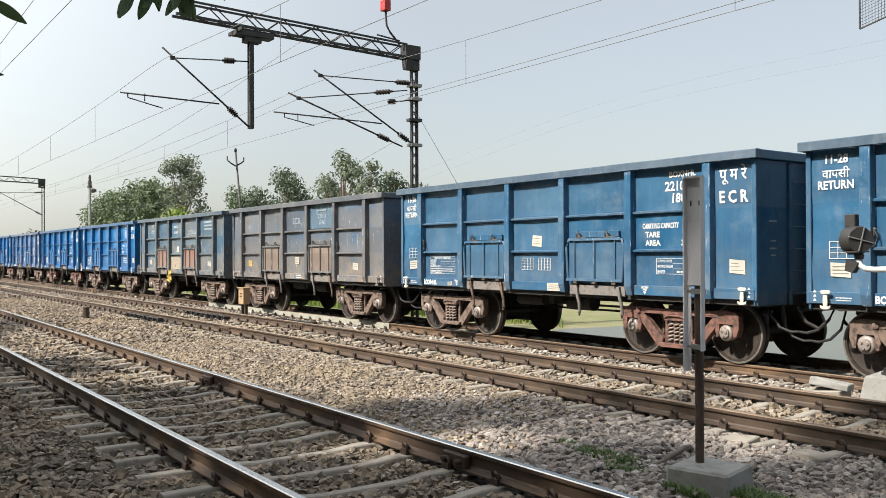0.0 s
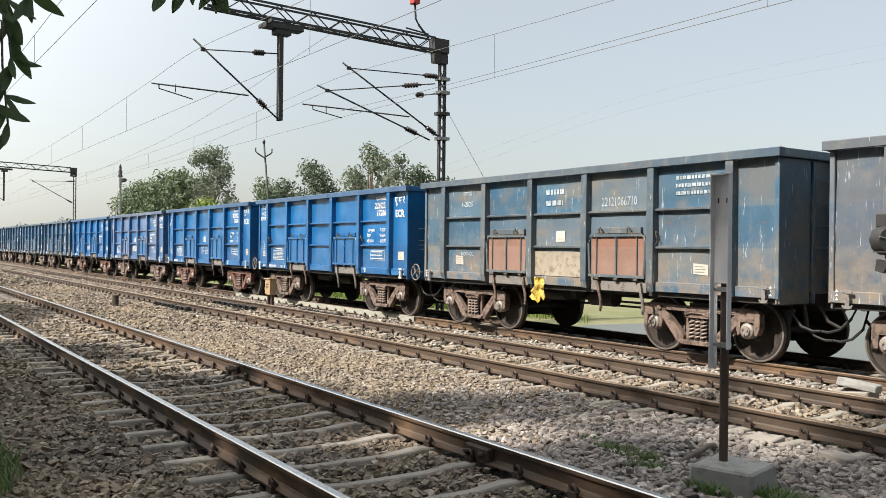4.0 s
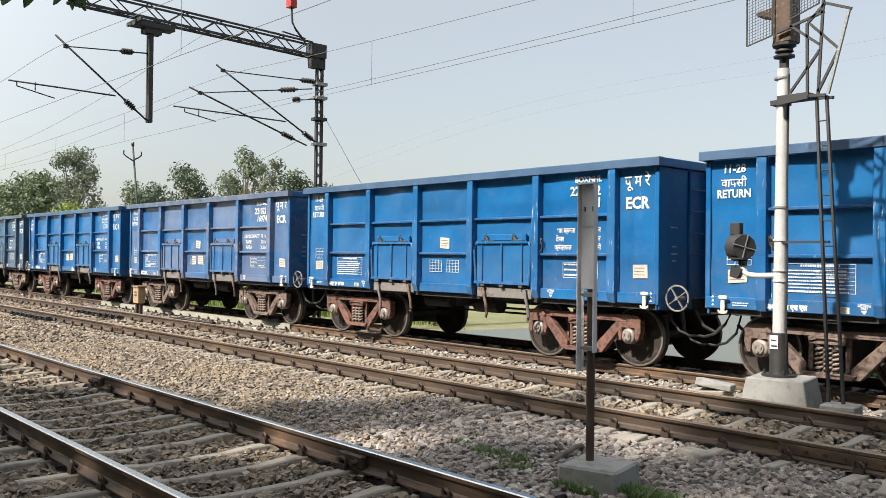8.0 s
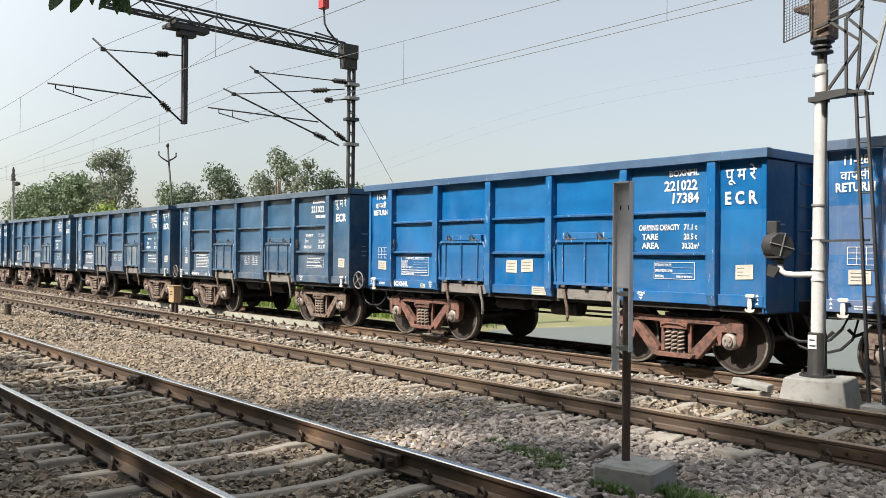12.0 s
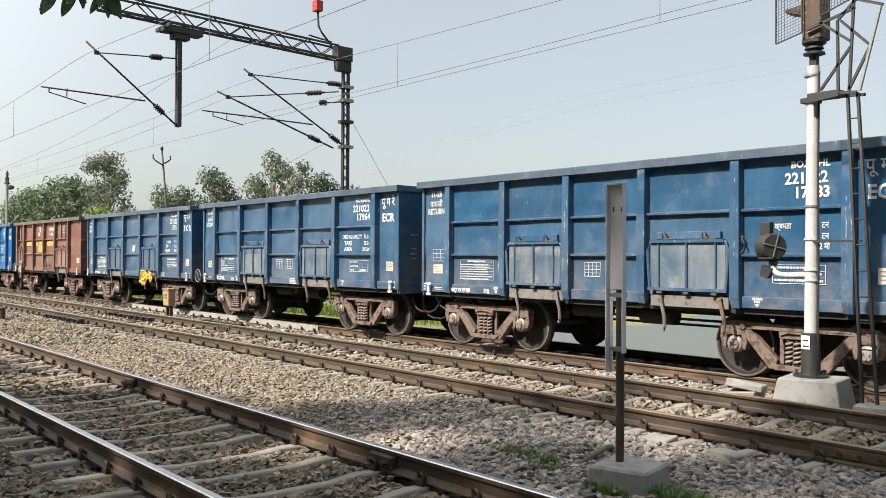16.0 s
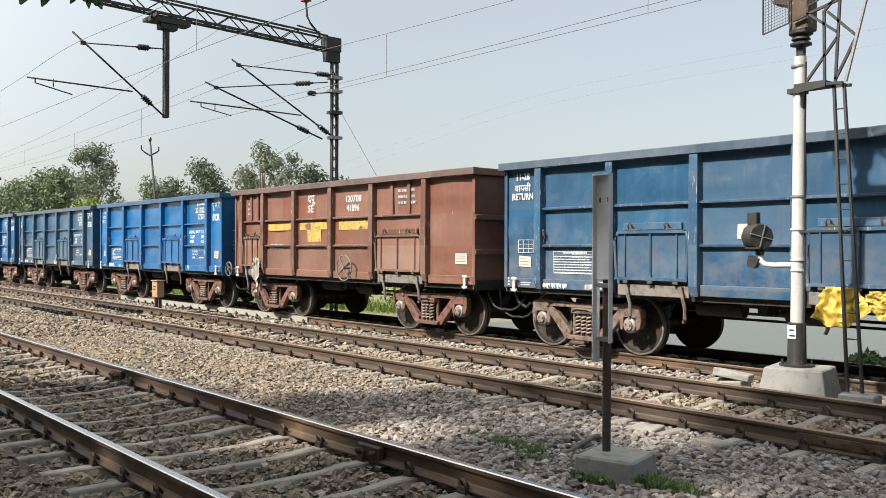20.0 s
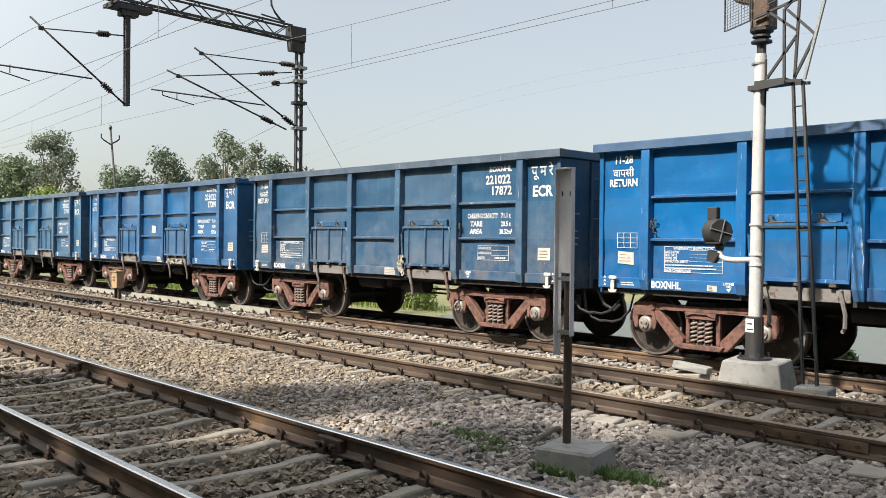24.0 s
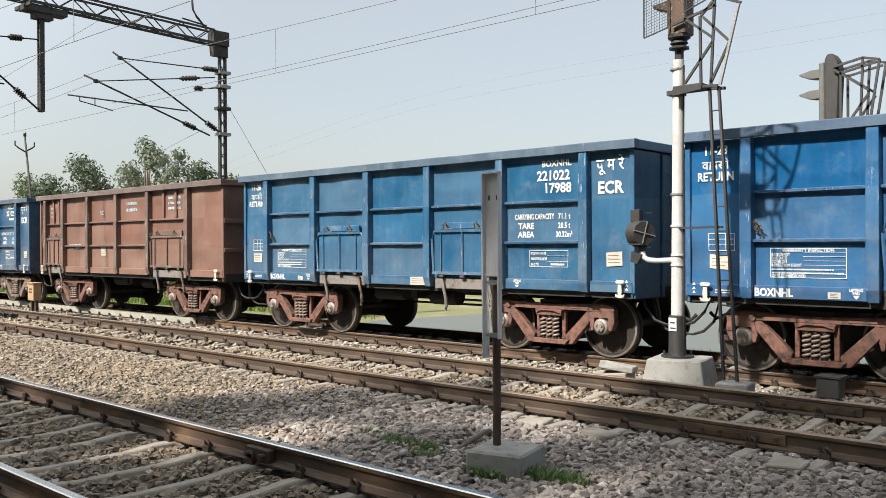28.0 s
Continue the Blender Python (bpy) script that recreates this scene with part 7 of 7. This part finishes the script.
    if style == "nhl" and colour not in ("grey", "patchy"):
        stencil("पू म रे", 0.26, 4.63, y, 3.00, root, None, 0.003, 0.9)
        stencil("E C R" if n in (0, 6, 10) else "ECR", 0.265, 4.63, y, 2.64, root, None, 0.009, 0.85 if n in (0, 6, 10) else 0.95)
        stencil("BOXNHL", 0.140, 3.62, y, 3.125, root, None, 0.004)
        stencil("221022", 0.225, 3.56, y, 2.90, root, None, 0.006, 0.95)
        if number:
            stencil(number, 0.225, 3.64, y, 2.695, root, None, 0.006, 0.95)
        else:
            bars(root, 3.45, 4.05, 2.70, 2.86, 1, rng)
        native = n in (3, 4, 7, 8, 10)
        if native:
            stencil("भार क्षमता", 0.115, 3.13, y, 2.262, root, None, 0.002, 0.8)
            stencil("टेयर", 0.125, 2.99, y, 2.11, root, None, 0.002)
            stencil("क्षेत्रफल", 0.115, 3.06, y, 1.965, root, None, 0.002, 0.9)
            for zz, words_k in ((2.262, "71.1 टन"), (2.11, "20.5 टन"), (1.965, "30.32 मी")):
                stencil(words_k, 0.125, 3.74, y, zz, root, None, 0.002, 0.75)
        else:
            stencil("CARRYING CAPACITY", 0.13, 3.16, y, 2.262, root, None, 0.003, 0.62)
            stencil("71.1 t", 0.13, 3.76, y, 2.262, root, None, 0.003, 0.8)
            stencil("TARE", 0.135, 2.99, y, 2.11, root, None, 0.004)
            stencil("20.5 t", 0.13, 3.76, y, 2.11, root, None, 0.003, 0.8)
            stencil("AREA", 0.135, 2.99, y, 1.965, root, None, 0.004)
            stencil("30.32m²", 0.13, 3.76, y, 1.965, root, None, 0.003, 0.75)
        stencil("11-28", 0.175, -4.61, y, 3.11, root, None, 0.005, 0.9)
        stencil("वापसी", 0.175, -4.61, y, 2.90, root, None, 0.0015)
        stencil("RETURN", 0.17, -4.61, y, 2.74, root, None, 0.005, 0.85)
        line_frame(root, 3.06, 3.84, 1.47, 1.745, 3)
        for k, words_k in enumerate(("FITTED WITH TWIN PIPE", "GRADUATED RELEASE AIR", "BRAKE TYPE")):
            if native:
                bars(root, 3.085, 3.80, 1.668 - 0.091 * k, 1.732 - 0.091 * k, 1, rng)
                continue
            written(words_k, 0.062, 3.085, y, 1.675 - 0.091 * k, root, 0.46 if k < 2 else 0.5)
        bars(root, 3.50, 3.80, 1.478, 1.545, 1, rng)
        line_frame(root, -3.83, -2.84, 1.375, 1.775, 7)
        if native:
            bars(root, -3.60, -3.05, 1.715, 1.775, 1, rng)
        else:
            stencil("WARRANTY INSPECTION", 0.062, -3.33, y, 1.726, root, None, 0.0015, 0.95)
        for k, words_k in enumerate(("BASE DEPOT", "DUE DATE", "DONE ON", "INSPECTION DEPOT", "", "", "DATE COMMISSIONED")):
            if words_k and not native:
                written(words_k, 0.056, -3.81, y, 1.670 - 0.0475 * k, root, 0.8)
            else:
                bars(root, -3.81, -2.87, 1.655 - 0.0475 * k, 1.698 - 0.0475 * k, 1, rng)
        if rng.random() < 0.8:
            grid_marks(root, -4.72, -4.34, 1.74, 1.98, 3, 3)
        sticker(root, -4.70, -4.40, 1.48, 1.68, rng)
        if rng.random() < 0.75:
            grid_marks(root, -0.50, -0.14, 1.50, 1.74, 4, 4)
            grid_marks(root, 0.02, 0.36, 1.50, 1.74, 4, 4)
        if n in (4, 5, 0, 10, 14):
            sticker(root, -0.18, 0.10, 1.98, 2.20, rng)
        if n in (0, 6, 9, 13, 14, 15):
            sticker(root, 0.32, 0.72, 1.10, 1.25, rng, PLATE_Y - 0.066)
        if n in (5, 6):
            sticker(root, -0.42, -0.12, 1.50, 1.74, rng)
            sticker(root, 0.0, 0.30, 1.52, 1.76, rng)
        sticker(root, 4.55, 4.84, 1.50, 1.72, rng)
        ys = PLATE_Y - 0.066
        stencil("बाक्स एन एच एल" if native else "BOXNHL", 0.105 if native else 0.150, -3.77, ys, 1.125, root, None, 0.006, 0.85)
        sticker(root, -3.06, -2.90, 1.115, 1.20, rng, ys)
        for xm in (2.84, -2.71):
            stencil("LIFTING", 0.052, xm, ys, 1.215, root, None, 0.002, 0.9)
            stencil("PAD", 0.052, xm, ys, 1.175, root, None, 0.002, 0.9)
            bm = bmesh.new()
            bm_prism(bm, [(xm - 0.04, 1.160), (xm + 0.04, 1.160), (xm, 1.115)], ys - 0.002, ys + 0.002)
            part("lifting_mark", bm, WHITE, root)
        bars(root, -4.60, -4.34, 1.13, 1.20, 2, rng, ys)
    elif style == "old":
        y = MARK_Y
        if colour == "brown":
            stencil("दपू", 0.26, -1.05, y, 2.98, root, WHITE, 0.004)
            stencil("SE", 0.26, -1.05, y, 2.72, root, WHITE, 0.004)
            stencil("120708", 0.22, 0.80, y, 2.92, root, WHITE, 0.003)
            stencil("41896", 0.22, 0.80, y, 2.70, root, WHITE, 0.003)
            for x0, x1, z0, z1 in ((-3.2, -2.0, 2.28, 2.46), (-1.55, -0.3, 2.28, 2.46), (-1.2, -0.6, 1.98, 2.28), (0.2, 1.5, 2.26, 2.46)):
                bm = bmesh.new()
                bm_box(bm, x0, x1, y + 0.001, y + 0.005, z0, z1)
                onto_sheet(bm)
                part("yellow_band", bm, YELLOW_FADED, root)
            sticker(root, 4.45, 4.80, 1.50, 1.72, rng)
            piece("handbrake_wheel", cached("bigwheel", lambda: handwheel_mesh(0.30)), root, (0.70, -1.62, 1.35), "old spoked handbrake wheel on the side")
            crumpled("rag", 0.5, 0.75, 6, 3, RAG, root, (-3.55, -1.60, 1.55), "pale rag hanging at the door")
        else:
            stencil("SC", 0.18, -1.0, y, 2.75, root, PALE_BLUE, 0.002)
            bars(root, 0.4, 1.0, 2.75, 3.1, 2, rng, material=PALE_BLUE)
            sticker(root, -1.1, -0.8, 1.6, 1.85, rng)
        bars(root, 2.55, 3.2, 2.75, 3.15, 3, rng, material=PALE_BLUE)
        bars(root, -3.1, -2.3, 1.75, 1.95, 2, rng, material=PALE_BLUE)
        bars(root, -4.3, -4.05, 2.7, 3.1, 3, rng, material=PALE_BLUE)
    else:
        if colour == "grey":
            stencil("ECR", 0.26, -0.05, y, 2.78, root, PALE_BLUE, 0.004, 1.1)
            bm = bmesh.new()
            bm_box(bm, 0.90, 2.40, PLATE_Y - 0.020, PLATE_Y - 0.012, 2.60, 3.27)
            part("blue_patch", bm, FADED_PATCH, root, "blue repainted square")
            bars(root, 1.35, 1.95, 3.08, 3.16, 1, rng, y - 0.024, material=PALE_BLUE)
            stencil("221011", 0.17, 1.65, y - 0.014, 2.90, root, PALE_BLUE, 0.002)
            stencil("33451", 0.17, 1.65, y - 0.014, 2.72, root, PALE_BLUE, 0.002)
            stencil("ECR", 0.13, -0.25, PLATE_Y - 0.066, 1.13, root, PALE_BLUE, 0.003)
            bars(root, 0.0, 0.4, 1.12, 1.24, 2, rng, PLATE_Y - 0.066)
        else:
            stencil("22121066710", 0.24, 1.62, y, 2.66, root, PALE_BLUE, 0.002, 0.7)
            bars(root, -0.45, 0.15, 2.65, 3.1, 2, rng, material=PALE_BLUE)
            stencil("वापसी", 0.15, -3.28, y, 3.05, root, PALE_BLUE, 0.002)
            stencil("6-2025", 0.17, -3.28, y, 2.80, root, PALE_BLUE, 0.003)
            stencil("NON CC", 0.12, -3.25, y, 1.66, root, PALE_BLUE, 0.003)
            bars(root, 3.0, 3.9, 2.75, 3.15, 3, rng, material=PALE_BLUE)
            crumpled("garland", 0.45, 0.5, 9, 8, TARP, root, (-0.45, -1.60, 1.25), "faded yellow garland at the sill")
            bm = bmesh.new()
            bm_box(bm, -0.78, 0.70, PLATE_Y - 0.036, PLATE_Y - 0.026, 1.28, 1.78)
            part("cream_patch", bm, surface("cream_patch_paint", (0.36, 0.32, 0.255), (0.27, 0.235, 0.19), 3, 0.8, c=(0.17, 0.12, 0.085), c_at=(0.50, 0.66)), root, "cream repainted panel")
        sticker(root, -0.15, 0.12, 1.98 if colour == "patchy" else 1.55, 2.2 if colour == "patchy" else 1.76, rng)
        sticker(root, -3.7, -3.4, 1.45, 1.65, rng, material=YELLOW_FADED if colour == "grey" else PAPER)
        sticker(root, 3.4, 3.7, 1.42, 1.6, rng)
    if n == 10:
        crumpled("tarpaulin", 0.80, 0.52, 23, 5, TARP, root, (1.45, -1.62, 1.32), "bright yellow tarpaulin bunch tied to the door")
        crumpled("tarpaulin_tail", 0.55, 0.36, 7, 6, TARP, root, (1.95, -1.60, 1.28), "loose end of the yellow tarpaulin")
    if n == 14:
        crumpled("rag", 0.55, 0.17, 7, 11, RAG, root, (1.30, -1.50, 1.21), "pale cloth caught along the sill", 0.25)
        crumpled("rag", 0.50, 0.15, 6, 12, RAG, root, (1.85, -1.50, 1.21), "pale cloth caught along the sill", 0.25)
    if n == 13:
        crumpled("rag", 0.22, 0.42, 6, 13, RAG, root, (0.95, -1.56, 1.52), "pale knotted rag hanging at the door", 0.4)
    return root, wheels


BLUE = "blue painted open goods wagon with white lettering"
CONSIST = [
    (-1, "nhl", "steel", "", "dusty steel-" + BLUE),
    (0, "nhl", "steel", "18002", "dusty steel-" + BLUE),
    (1, "nhl", "grey", "", "grey worn open goods wagon with blue paint patches"),
    (2, "nhl", "patchy", "", "patchy blue open goods wagon with rusty brown doors"),
    (3, "nhl", "bright", "17286", "bright " + BLUE),
    (4, "nhl", "bright", "16061", "bright " + BLUE),
    (5, "nhl", "stained", "16974", "bright " + BLUE + ", dust-stained"),
    (6, "nhl", "bright", "17384", "bright " + BLUE),
    (7, "nhl", "slate", "", "dull slate-grey open goods wagon with white lettering"),
    (8, "nhl", "slate", "17983", "dull slate-grey open goods wagon with dusty doors"),
    (9, "nhl", "slate", "17964", "dull slate-blue open goods wagon with lettering and a bent rail"),
    (10, "nhl", "slate", "17957", "slate-blue open goods wagon with a yellow tarpaulin bunch"),
    (11, "old", "brown", "", "rusty brown open goods wagon with faded yellow bands"),
    (12, "nhl", "bright", "17278", "bright " + BLUE),
    (13, "nhl", "slate", "17872", "dull slate-grey open goods wagon with white lettering"),
    (14, "nhl", "mid", "17391", "mid " + BLUE),
    (15, "nhl", "steel", "17988", "dusty steel-" + BLUE),
    (16, "old", "salmon", "", "faded salmon-brown open goods wagon"),
    (17, "nhl", "slate", "", "dull slate-grey open goods wagon with white lettering"),
    (18, "nhl", "slate", "", "dull slate-grey open goods wagon with white lettering"),
]
TRAIN = [(row[0], *build_wagon(*row)) for row in CONSIST]
build_stones()


def motions():
    """The train rolls through; every wheel pair turns with it."""
    steps = [i * 0.5 for i in range(57)]
    turns = [i * 0.1 for i in range(281)]
    for n, root, wheels in TRAIN:
        walk(root, [(t, pose(train_place(t) - n * PITCH - HALF, C_MID, C_TOP)) for t in steps])
        for w in wheels:
            x = w.location.x
            walk(w, [(t, pose(x, 0, WHEEL_R, 0, math.degrees((train_place(t) - train_place(0)) / WHEEL_R) + 31 * n, 0)) for t in turns])


motions()
